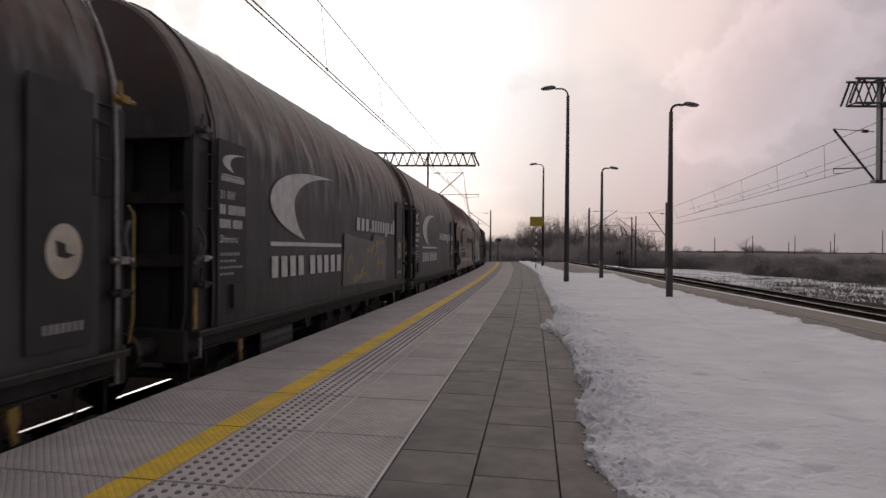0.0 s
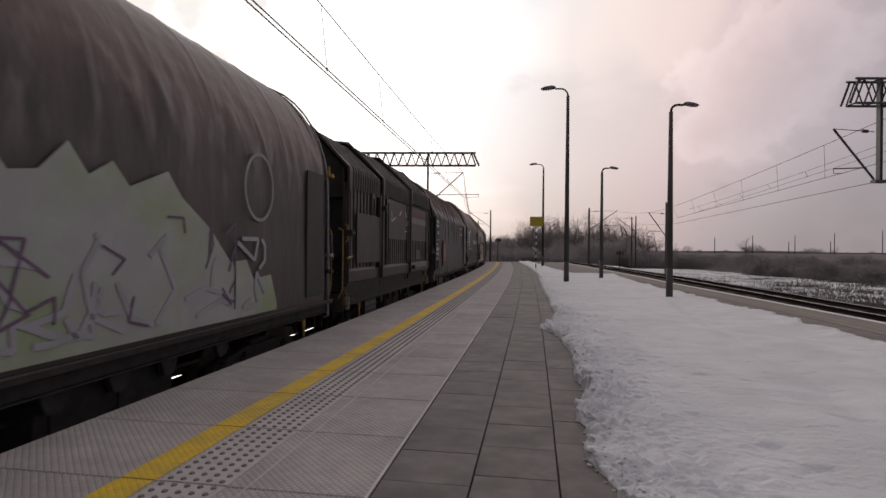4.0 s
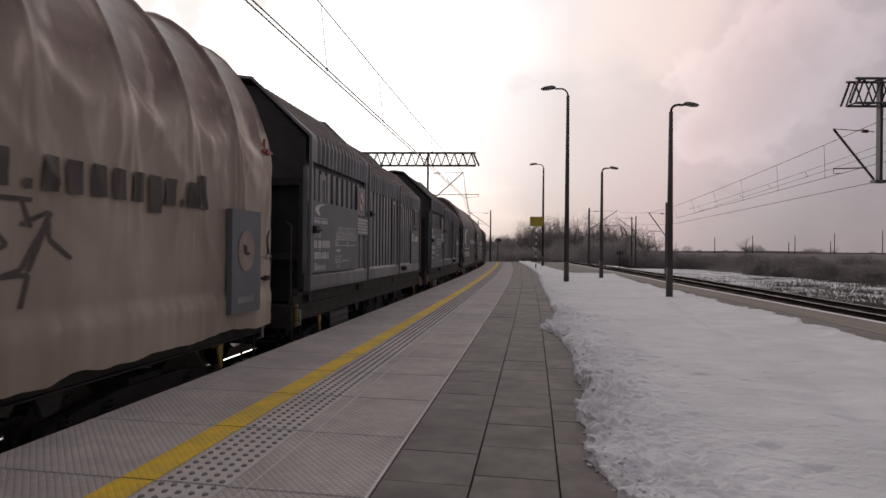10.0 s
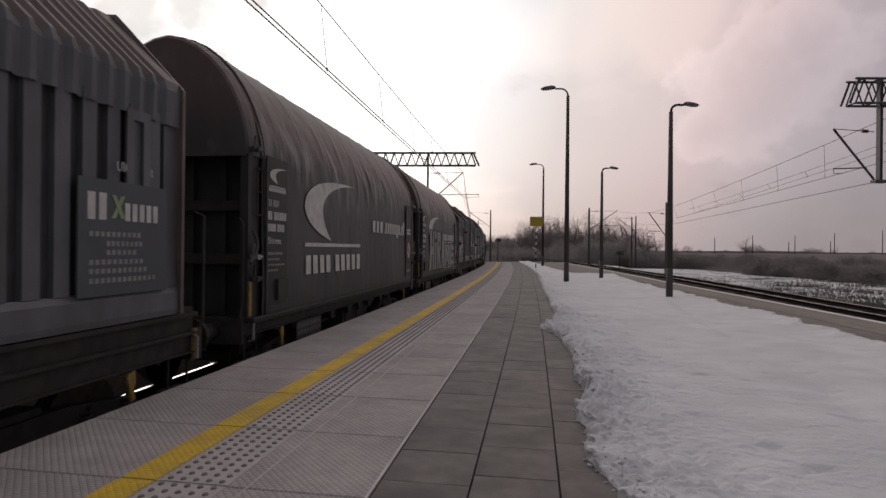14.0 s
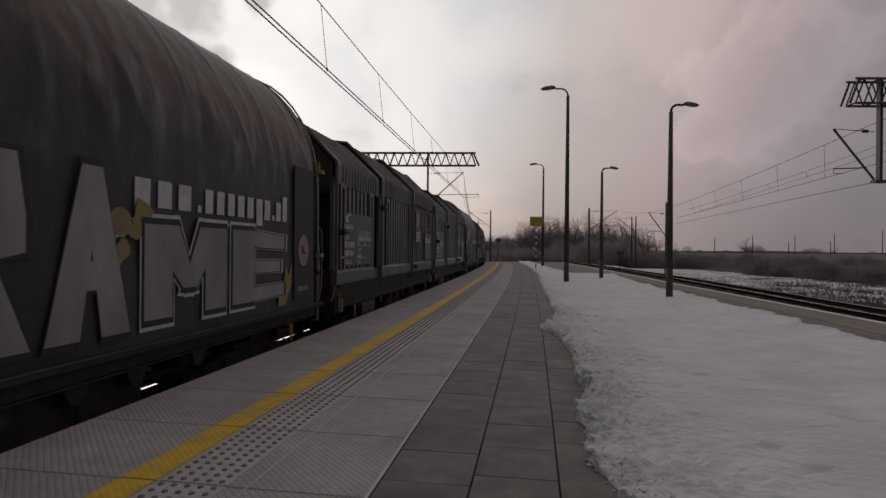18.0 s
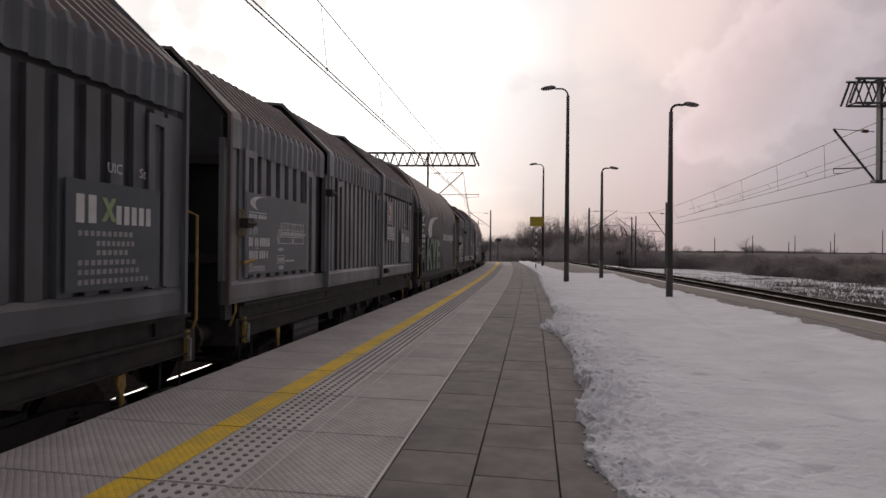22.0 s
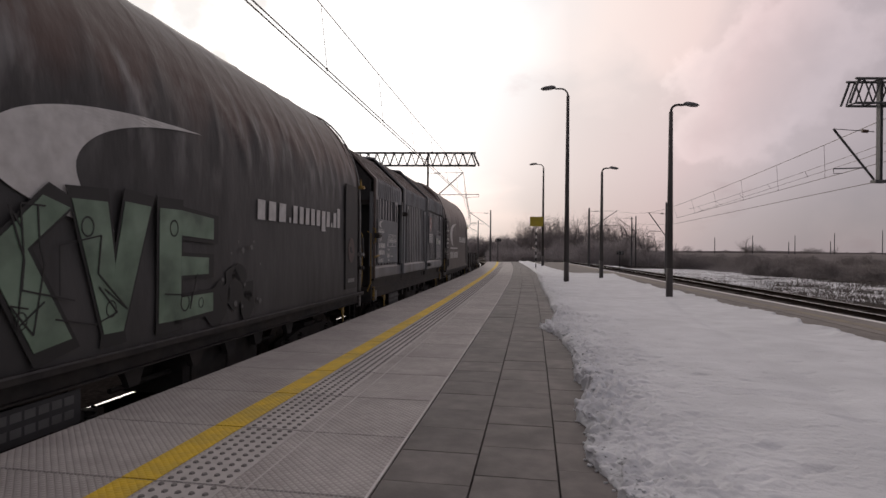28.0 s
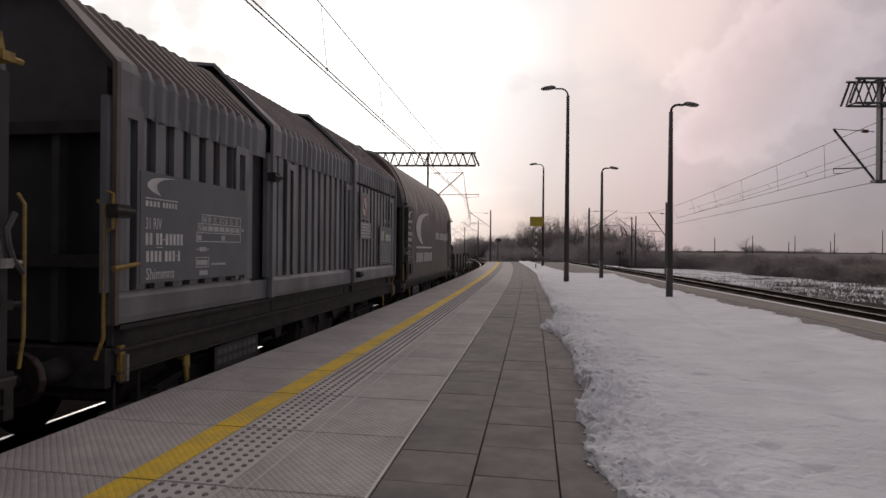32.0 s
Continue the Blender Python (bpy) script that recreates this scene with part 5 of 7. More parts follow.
def hood_cap(bm, y_out, y_in, lift, size=1.0):
    """The closed upper part of a rounded end, leaning back a little from its lower lip."""
    prof = [(x, z) for x, z in tarp_profile(lift) if z > 3.4]
    prof = [(x * size, 3.44 + (z - 3.44) * size) for x, z in prof]
    n = len(prof)
    rows = []
    for u, k in ((0.0, 0.955), (0.12, 0.982), (0.4, 0.998), (1.0, 1.008)):
        y = y_out + (y_in - y_out) * u
        rows.append([bm.verts.new((x * (1 - (1 - k) * 0.55), y + (y_in - y_out) * 0.25 * (1 - u) * (z - 3.4) / 1.6, 3.44 + (z - 3.44) * k)) for x, z in prof])
    for A, B in zip(rows[:-1], rows[1:]):
        for i in range(n):
            j = (i + 1) % n
            bm.faces.new((A[i], A[j], B[j], B[i]))
    bm.faces.new(rows[0])
    bm.faces.new(rows[-1][::-1])


def add_end_frame(w, red, y, d, lift=1.12, covered=False):
    """Rounded hood over an open end platform: posts, sunk end wall, ledge, rails and locking gear."""
    q = -d
    hood = M_REDWALL if red else M_TARP
    part("end_wall", mesh(f"end_cap{d}{lift}{covered}", hood, lambda bm: hood_cap(bm, y, y + q * 0.46, lift, 0.955 if covered else 1.0), False), w, "oxide red end hood" if red else "dusty dark end hood")
    part("end_recess", mesh(f"end_recess{d}", M_ENDWALL, lambda bm: box(bm, -1.22, 1.22, *sorted((y + q * 0.36, y + q * 0.42)), 1.22, 3.46)), w, "sunk end wall, gap shade in its dark colour")
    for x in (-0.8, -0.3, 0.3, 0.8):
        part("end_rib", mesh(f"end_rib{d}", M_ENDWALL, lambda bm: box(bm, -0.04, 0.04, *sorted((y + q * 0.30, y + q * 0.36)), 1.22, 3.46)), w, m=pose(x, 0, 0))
    for z in (1.95, 2.7):
        part("end_beam", mesh(f"end_beam{d}", M_FRAME, lambda bm: box(bm, -1.2, 1.2, *sorted((y + q * 0.22, y + q * 0.36)), 0.0, 0.14)), w, m=pose(0, 0, z))
    part("end_ledge", mesh(f"end_ledge{d}", M_STEEL, lambda bm: box(bm, -1.30, 1.30, min(y - q * 0.015, y + q * 0.03), max(y - q * 0.015, y + q * 0.03), 3.43, 3.475)), w, "worn steel lip under the hood")
    for sx in (-1, 1):
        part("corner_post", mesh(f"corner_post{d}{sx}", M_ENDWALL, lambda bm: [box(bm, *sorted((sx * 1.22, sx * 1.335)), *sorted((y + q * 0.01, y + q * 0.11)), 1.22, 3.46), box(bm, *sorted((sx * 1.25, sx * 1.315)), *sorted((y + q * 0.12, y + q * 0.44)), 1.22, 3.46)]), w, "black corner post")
    if not covered:
        part("edge_tube", mesh(f"edge_tube{d}{lift}", M_BRIGHT if d > 0 else M_STEEL, lambda bm: arch(bm, y + q * (0.15 if d > 0 else 0.44), lift, 0.012, 0.019), True), w, "worn steel tube along the hood edge")
    yl = y - 0.33 if covered and d < 0 else y
    for z, mat in ((1.72, M_FRAME), (2.02, M_BRIGHT), (3.50, (M_HANDLE if not red else M_RED) if d > 0 or red else M_STEEL)):
        part("lock", mesh(f"lock{d}{z}{covered}", mat, lambda bm: [box(bm, 1.33, 1.45, yl + q * 0.12 - 0.05, yl + q * 0.12 + 0.05, z, z + 0.07), rod(bm, (1.41, yl + q * 0.12 - 0.12, z + 0.035), (1.41, yl + q * 0.12 + 0.14, z + 0.035), 0.024, 0.024, 6), prism(bm, [(yl + q * 0.12 - 0.03, z + 0.07), (yl + q * 0.12 + 0.03, z + 0.07), (yl + q * 0.12, z + 0.22)], 1.36, 1.39)]), w)
    part("lock_lever", mesh(f"lock_lever{d}", M_STEEL, lambda bm: pipe(bm, [(1.40, y - q * 0.05, 1.98), (1.42, y + q * 0.05, 2.08), (1.43, y + q * 0.10, 2.20), (1.42, y + q * 0.10, 2.30), (1.40, y + q * 0.02, 2.42)], 0.024, 6)), w)
    part("ladder_rail", mesh(f"ladder_rail{d}", M_FRAME, lambda bm: [pipe(bm, [(1.36, y + q * a, 2.62), (1.36, y + q * a, 3.30)], 0.014, 5) for a in (0.22, 0.40)] + [pipe(bm, [(1.36, y + q * 0.22, z), (1.36, y + q * 0.40, z)], 0.012, 5) for z in (2.64, 2.96, 3.28)]), w)
    part("handrail", mesh(f"handrail{d}", M_HANDLE if d > 0 else M_FRAME, lambda bm: pipe(bm, [(1.30, y - q * 0.12, 1.25), (1.34, y - q * 0.12, 1.5), (1.34, y - q * 0.12, 2.5), (1.28, y - q * 0.12, 2.58)], 0.014, 6)), w)
    if d < 0:
        part("foot_bracket", mesh("foot_bracket", M_HANDLE, lambda bm: [box(bm, 1.31, 1.36, y + 0.02, y + 0.08, 1.25, 1.72)]), w, "yellow upright bar")


def tarp_wagon(kind="taut", mat=None, red=False, mark=None, logo=True, web=True, sign="white", label="", text=True, sign_at=0.85, marked=True, web_at=-0.15):
    mat, mark = mat or M_TARP, mark or M_MARK
    w = base_wagon("tarpaulin_wagon", label)
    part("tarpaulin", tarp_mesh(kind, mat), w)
    lift = 1.0 if kind == "grey" else 1.12
    add_end_frame(w, red, 0.0, -1, lift, kind != "taut")
    add_end_frame(w, red, BODY, 1, lift, kind != "taut")
    proud = {"taut": 0.0, "slack": 0.11, "grey": 0.055}[kind]
    x = HALF + 0.055 + proud
    head = 2.66 if kind == "slack" else 3.5
    # side boards at both ends
    fr = {"taut": 0.0, "slack": -0.56, "grey": -0.45}[kind]
    up = 0.46 if kind == "taut" else 0.05 if kind == "slack" else 0.0
    for y0, y1, nm in ((0.42 + fr, 1.10 + fr, "near"), (BODY - sign_at - (0.34 if kind != "grey" else 0.43), BODY - (0.46 if kind != "grey" else 0.16), f"rear{sign_at}")):
        part("side_board", mesh(f"side_board_{nm}{kind}", M_PANEL if nm != "near" and kind != "taut" else M_ENDWALL, lambda bm: box(bm, x - 0.02 - proud * 0.5, x - 0.003, y0, y1, 1.35, head)), w, "grey sign board" if nm != "near" and kind != "taut" else "black marking board")
    part("label_holder", mesh(f"label_holder{kind}", M_ENDWALL, lambda bm: [box(bm, x - 0.004, x + 0.045, 0.72 + fr, 1.05 + fr, 1.42, 1.72)]), w)
    if marked:
        lettering("33 RIV" if kind == "grey" else "31 RIV", 0.15, 0.46 + fr, 2.32 + up, x, M_MARK, w)
        bars("number_marking", [(0.46 + fr, 0.60 + fr, 2.13 + up, 2.25 + up, 2), (0.65 + fr, 1.07 + fr, 2.13 + up, 2.25 + up, 7), (0.46 + fr, 0.72 + fr, 1.96 + up, 2.07 + up, 4), (0.76 + fr, 1.0 + fr, 1.96 + up, 2.07 + up, 4)], x, M_MARK, w, "rows of white marking", "board_writing" + kind)
        lettering("Shmms" if kind == "grey" else "Shimmns", 0.14, 0.46 + fr, 1.78 + up, x, M_MARK, w)
        if kind == "taut":
            bars("small_marking", [(0.47, 0.95, 2.08, 2.12, 6), (0.47, 0.85, 2.0, 2.03, 5), (0.47, 1.02, 1.92, 1.95, 7), (0.47, 0.80, 1.84, 1.87, 4)], x, M_SILVER, w, "rows of small worn marking", "board_rows_taut")
            bars("small_marking", [(0.48, 1.04, 3.0, 3.06, 9)], x, M_MARK, w, "row of white bars", "badge_bars_taut")
        top = head - 0.16 if kind == "slack" else 3.12
        if kind != "grey":
            part("board_badge", mesh("board_badge" + kind, M_MARK, lambda bm: swoosh(bm, 0.50 + fr, top, 0.20 if kind != "slack" else 0.13, x)), w)
        if kind != "grey":
            bars("board_badge_line", [(0.5 + fr, 1.0 + fr, top - 0.05, top - 0.035, 1)], x, M_MARK, w, "", "badge_line" + kind)
    if kind == "taut":
        # the highlight along the rubbed rail is laid on as a thin paler strip
        part("rail_edge", mesh("rail_edge", M_STEEL, lambda bm: box(bm, HALF + 0.07, HALF + 0.082, 0.02, BODY - 0.02, 1.212, 1.23)), w, "rubbed edge, its highlight added as a pale strip")
        part("side_rail", mesh("side_rail", M_FRAME, lambda bm: box(bm, HALF - 0.05, HALF + 0.075, 0.02, BODY - 0.02, 1.16, 1.225)), w, "black side rail under the tarpaulin")
    if sign:
        round_sign(w, BODY - sign_at, 2.14, 0.225 if sign == "cream" else 0.26, x, sign == "red", {"white": M_DISCD, "faded": M_DISCF, "cream": M_DISCB, "red": M_DISC}[sign])
        bars("sign_writing", [(BODY - sign_at - 0.2, BODY - sign_at + 0.22, 1.48, 1.56, 7)], x, M_SILVER, w, "row of small worn marking", f"sign_writing{kind}{sign_at}")
        if sign == "red":
            bars("sign_writing", [(BODY - sign_at - 0.26, BODY - sign_at + 0.24, 2.72, 2.79, 10), (BODY - sign_at - 0.26, BODY - sign_at + 0.24, 2.62, 2.69, 9)], x, M_MARK, w, "rows of small white marking", f"sign_writing_top{kind}{sign_at}")
    if logo:
        part("painted_emblem", mesh(f"emblem_{kind}", mark, lambda bm: cloth_patch(bm, kind, swoosh_rows(*((1.53, 2.27, 0.93) if kind == "slack" else (1.84, 2.32, 0.95))), 40, PROUD[kind])), w, "curved blade emblem")
        if text:
            cloth_bars("emblem_line", [(1.52, 4.45, 2.14, 2.20, 1) if kind == "slack" else (1.84, 4.92, 2.21, 2.275, 1)], kind, mark, w, "painted line under the emblem", "emblem_line")
        if text:
            cloth_bars("letter_bar", [(1.54, 2.78, 1.72, 2.02, 4), (2.92, 4.50, 1.72, 2.02, 5)] if kind == "slack" else [(1.88, 3.14, 1.74, 2.06, 4), (3.32, 4.98, 1.74, 2.06, 5)], kind, mark, w, "", "emblem_bars")
    if web:
        a = -0.42 if kind == "slack" else web_at
        rows = [(6.12, 7.14, 2.54, 2.80, 3), (7.15, 7.22, 2.54, 2.60, 1), (7.30, 8.52, 2.54, 2.80, 5), (8.52, 8.70, 2.45, 2.80, 1), (8.76, 8.93, 2.54, 2.80, 1), (9.0, 9.07, 2.54, 2.60, 1), (9.12, 9.28, 2.54, 2.80, 1), (9.34, 9.49, 2.54, 2.90, 1)]
        cloth_bars("letter_bar", [(q + a, r + a, u + 0.04, v + 0.06, n) for q, r, u, v, n in rows], kind, mark, w, "", f"side_bars{a}")
    return w


def hood_section(w, y0, y1, grow, mat, roof_mat, key, reach=0.0):
    """One telescopic hood: corrugated roof, ribbed side, sill beam."""
    H = HALF - 0.02 + grow * 0.4
    e0, e1, top, rx = 3.46 + grow, 3.86 + grow, 4.70 + 1.8 * grow, 0.51 - 0.9 * grow
    whole = [(H - 0.01, e0), (H, e1 - 0.03), (H - 0.03, e1 + 0.03), (rx, top - 0.02), (rx * 0.5, top + 0.03), (0, top + 0.045), (-rx * 0.5, top + 0.03), (-rx, top - 0.02), (-H + 0.03, e1 + 0.03), (-H, e1 - 0.03), (-H + 0.01, e0)]
    def pressed(bm, prof):
        """Sheet with pressed ribs along a stretch of the outline."""
        ny = int((y1 + reach - y0) / 0.05)
        prev = None
        for a in range(ny + 1):
            y = y0 + (y1 + reach - y0) * a / ny
            rib = 0.042 if (a % 4) in (1, 2) else 0.0
            k = 0.045 if a < 5 or a > ny - 5 else rib
            row = [bm.verts.new((x + (k if x > 0.9 else -k if x < -0.9 else 0), y, z + (k if abs(x) < H - 0.02 else 0))) for x, z in prof]
            if prev:
                for i in range(len(row) - 1):
                    bm.faces.new((prev[i], prev[i + 1], row[i + 1], row[i]))
            prev = row
    part("hood_roof", mesh(f"hood_roof_{key}", roof_mat, lambda bm: pressed(bm, whole[2:9])), w, "ribbed sooty hood roof")
    part("hood_eave", mesh(f"hood_eave_{key}", mat, lambda bm: pressed(bm, whole[:3])), w, "ribbed grey eave")
    part("hood_eave", mesh(f"hood_eave_back_{key}", mat, lambda bm: pressed(bm, whole[8:])), w)
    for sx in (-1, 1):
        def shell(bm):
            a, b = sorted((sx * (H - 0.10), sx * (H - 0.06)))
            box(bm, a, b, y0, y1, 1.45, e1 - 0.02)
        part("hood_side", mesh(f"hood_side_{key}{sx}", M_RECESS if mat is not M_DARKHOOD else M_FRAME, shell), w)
        def sill(bm):
            n = [(H - 0.06, 1.46), (H + 0.02, 1.46), (H + 0.03, 1.52), (H + 0.03, 1.70), (H - 0.01, 1.76), (H - 0.06, 1.76)]
            A = [bm.verts.new((sx * a, y0, b)) for a, b in n]
            B = [bm.verts.new((sx * a, y1, b)) for a, b in n]
            for i in range(6):
                j = (i + 1) % 6
                bm.faces.new((A[i], A[j], B[j], B[i]))
            bm.faces.new(A[::-1])
            bm.faces.new(B)
        part("hood_sill", mesh(f"hood_sill_{key}{sx}", mat, sill), w)
    n = max(8, int(round((y1 - y0) / 0.31)))
    for sx in (-1, 1):
        for i in range(n + 1):
            y = y0 + 0.09 + (y1 - y0 - 0.18) * i / n
            wide = 0.15 if i in (0, n) else 0.078
            part("rib", mesh(f"rib_{wide}", mat, lambda bm: prism(bm, [(-wide, 1.76), (wide, 1.76), (wide, 3.56), (-wide, 3.56)], -0.035, 0.035)), w, m=pose(sx * (H - 0.035), y, 0))
    for yy, en in ((y0, "a"), (y1 + reach, "b")):
        if reach and en == "b":
            continue
        def edge(bm):
            pts = [(H + 0.04, yy, 1.46), (H + 0.045, yy, e1 + 0.01), (rx + 0.05, yy, top + 0.02), (0, yy, top + 0.07), (-rx - 0.05, yy, top + 0.02), (-H - 0.045, yy, e1 + 0.01), (-H - 0.04, yy, 1.46)]
            pipe(bm, pts, 0.035, 4)
        part("hood_edge", mesh(f"hood_edge_{key}{en}", mat if grow > 0.02 else roof_mat, edge), w)
    for yy, en in ((y0 + 0.28, "a"), (y1 - 0.28, "b")):
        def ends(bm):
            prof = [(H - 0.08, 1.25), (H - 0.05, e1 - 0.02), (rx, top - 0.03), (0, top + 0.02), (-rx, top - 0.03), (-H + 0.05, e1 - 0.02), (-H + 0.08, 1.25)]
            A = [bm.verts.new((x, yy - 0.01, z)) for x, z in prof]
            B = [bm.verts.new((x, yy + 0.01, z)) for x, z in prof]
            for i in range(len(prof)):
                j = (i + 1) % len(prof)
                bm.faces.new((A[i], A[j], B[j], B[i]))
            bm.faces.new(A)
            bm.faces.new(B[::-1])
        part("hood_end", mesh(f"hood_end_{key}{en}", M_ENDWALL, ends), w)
    return H


def hood_wagon(mat=None, label="", early=False, front=0.05, shift=0.04):
    mat = mat or M_HOOD
    grey = mat is not M_DARKHOOD
    roof = M_HOODROOF if grey else M_DARKHOOD
    w = base_wagon("hooded_wagon", label)
    cuts = [(front, 2.52, 0.0, f"front{front}"), (3.02, 6.90, 0.085, "middle"), (6.75, BODY - 0.33, 0.16, "rear_high")]
    if early:
        front = 0.33
        cuts = [(front, 3.78, 0.20, "front_high"), (3.63, 7.10, 0.09, "middle_low"), (6.95, BODY - 0.44, 0.0, "rear")]
    for y0, y1, g, k in cuts:
        hood_section(w, y0, y1, g, mat, roof, f"{k}_{mat.name}", 0.36 if k.startswith("front") and not early else 0.0)
    if not early:
        # added dark sheet that stands for the shade in the gap
        def gap_sheet(bm):
            H = HALF - 0.05
            prof = [(H - 0.08, 1.46), (H - 0.05, 3.84), (0.48, 4.66), (-0.48, 4.66), (-H + 0.05, 3.84), (-H + 0.08, 1.46)]
            rows = [[bm.verts.new((a, y, b)) for a, b in prof] for y in (2.3, 3.2)]
            for i in range(6):
                j = (i + 1) % 6
                bm.faces.new((rows[0][i], rows[0][j], rows[1][j], rows[1][i]))
        part("hood_liner", mesh("hood_liner", M_RECESS, gap_sheet), w, "dark sheet standing for the shaded gap between the hoods")
        for sx in (-1, 1):
            part("sill_bar", mesh(f"sill_bar_{mat.name}{sx}", mat, lambda bm: box(bm, *sorted((sx * (HALF - 0.08), sx * (HALF - 0.01))), 2.5, 3.04, 1.46, 1.72)), w)
    # the open front end: gable plate over a beam, posts at the corners
    g = cuts[0][2]
    def gable(bm):
        H, e1, top, rx = HALF - 0.02 + g * 0.4, 3.86 + g, 4.70 + 1.8 * g, 0.51 - 0.9 * g
        prof = [(H - 0.07, 3.36), (H - 0.06, e1 - 0.03), (rx, top - 0.05), (-rx, top - 0.05), (-H + 0.06, e1 - 0.03), (-H + 0.07, 3.36)]
        A = [bm.verts.new((a, front + 0.20, b)) for a, b in prof]
        B = [bm.verts.new((a, front + 0.25, b)) for a, b in prof]
        for i in range(len(prof)):
            j = (i + 1) % len(prof)
            bm.faces.new((A[i], A[j], B[j], B[i]))
        bm.faces.new(A)
        bm.faces.new(B[::-1])
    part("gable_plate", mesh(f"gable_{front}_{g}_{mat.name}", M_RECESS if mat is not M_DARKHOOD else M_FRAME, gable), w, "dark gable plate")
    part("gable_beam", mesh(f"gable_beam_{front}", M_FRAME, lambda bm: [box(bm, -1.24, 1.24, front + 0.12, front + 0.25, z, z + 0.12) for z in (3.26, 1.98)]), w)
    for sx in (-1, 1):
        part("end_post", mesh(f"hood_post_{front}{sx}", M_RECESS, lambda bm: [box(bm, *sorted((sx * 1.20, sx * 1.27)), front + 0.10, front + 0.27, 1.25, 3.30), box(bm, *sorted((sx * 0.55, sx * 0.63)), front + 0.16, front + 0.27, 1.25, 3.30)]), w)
    for sx in (-1, 1):
        part("guide_channel", mesh(f"guide_channel{sx}", M_FRAME, lambda bm: [box(bm, *sorted((sx * 1.22, sx * 1.27)), 0.06, BODY - 0.06, 1.22, 1.50), box(bm, *sorted((sx * 1.27, sx * 1.34)), 0.06, BODY - 0.06, 1.40, 1.445)]), w, "black guide rail under the hoods")
    x = HALF + (0.085 if early else 0.005)
    ek = "early" if early else "late"
    pm = M_PANEL if mat is M_HOOD else M_SOOTPANEL if grey else M_DARKHOOD
    seat = Matrix.Translation((0, 0.41, -0.273)) @ Matrix.Diagonal((1, 1.25, 1.117, 1)) if early else Matrix.Translation((0, shift, 0)) if grey else Matrix.Translation((0, 0.72, 0.04)) @ Matrix.Diagonal((1, 1.1, 1, 1))
    p = part("marking_board", mesh(f"marking_board_{pm.name}{ek}", pm, lambda bm: box(bm, x, x + 0.02, 0.0, 2.05, 1.82, 2.93)), w, "blue-grey board with white marking" if grey else "plain oxide brown board", seat)
    xx = x + 0.02
    if grey:
        part("board_badge", mesh("hood_badge" + ek, M_MARK, lambda bm: swoosh(bm, 0.09, 2.70, 0.163, xx)), p)
        bars("badge_line", [(0.07, 0.58, 2.66, 2.672, 1), (0.07, 0.30, 2.585, 2.64, 4), (0.33, 0.58, 2.585, 2.64, 5)], xx, M_MARK, p, "white line of bars", "hood_badge_line" + ek)
        lettering("31 RIV", 0.165, 0.07, 2.36, xx, M_MARK, p, 0.25)
        bars("number_marking", [(0.07, 0.19, 2.20, 2.32, 2), (0.23, 0.345, 2.20, 2.32, 2), (0.23, 0.33, 2.172, 2.182, 1), (0.345, 0.37, 2.25, 2.265, 1), (0.38, 0.69, 2.20, 2.32, 5), (0.08, 0.335, 2.03, 2.14, 4), (0.37, 0.555, 2.03, 2.14, 3), (0.55, 0.57, 2.08, 2.095, 1), (0.585, 0.62, 2.03, 2.14, 1)], xx, M_MARK, p, "rows of white bars", "hood_numbers" + ek)
        lettering("Shimmns", 0.165, 0.08, 1.855, xx, M_MARK, p, 0.45)
        def table(bm):
            for y0, z in ((1.03, 2.555), (0.95, 2.45), (0.92, 2.345), (0.92, 2.245)):
                box(bm, xx, xx + 0.004, y0, 1.905, z, z + 0.010)
            for y, z0, z1 in ((1.03, 2.34, 2.56), (0.95, 2.34, 2.455), (0.92, 2.245, 2.35), (1.895, 2.245, 2.56)):
                box(bm, xx, xx + 0.004, y, y + 0.010, z0, z1)
            for i in range(1, 7):
                box(bm, xx, xx + 0.004, 1.03 + 0.1236 * i, 1.037 + 0.1236 * i, 2.35, 2.555)
            for y0, y1, z0, z1 in ((0.92, 1.18, 1.95, 2.06),):
                for z in (z0, z1):
                    box(bm, xx, xx + 0.004, y0, y1, z, z + 0.008)
                for y in (y0, y1 - 0.008):
                    box(bm, xx, xx + 0.0035, y, y + 0.008, z0, z1)
        part("load_table", mesh("load_table" + ek, M_MARK, table), p, "white ruled load table")
        for i, t in enumerate(("AB", "B", "C", "CC", "D", "D", "D")):
            lettering(t, 0.095, 1.055 + 0.1236 * i, 2.475, xx, M_MARK, p, 0.075 if len(t) > 1 else 0.042)
        lettering("S", 0.095, 0.97, 2.37, xx, M_MARK, p, 0.045)
        if early:
            for i, t in enumerate(("36.5", "48.5", "53.5", "58.5", "53.5", "63.5", "66.5")):
                lettering(t, 0.085, 1.042 + 0.1236 * i, 2.372, xx, M_MARK, p, 0.108)
            lettering("00.0", 0.075, 1.46, 2.27, xx, M_MARK, p, 0.10)
            lettering("120", 0.095, 0.935, 2.265, xx, M_MARK, p, 0.11)
            lettering("23 420 kg", 0.085, 0.94, 1.975, xx, M_MARK, p, 0.22)
            lettering("20 m", 0.085, 1.0, 1.865, xx, M_MARK, p, 0.14)
        else:
            bars("table_marking", [(1.045 + 0.1236 * i, 1.14 + 0.1236 * i, 2.37, 2.43, 3) for i in range(7)] + [(0.94, 1.03, 2.265, 2.325, 3), (1.45, 1.53, 2.265, 2.325, 3), (0.94, 1.16, 1.975, 2.035, 6), (0.99, 1.16, 1.86, 1.915, 4)], xx, M_MARK, p, "rows of small white bars", "table_marking" + ek)
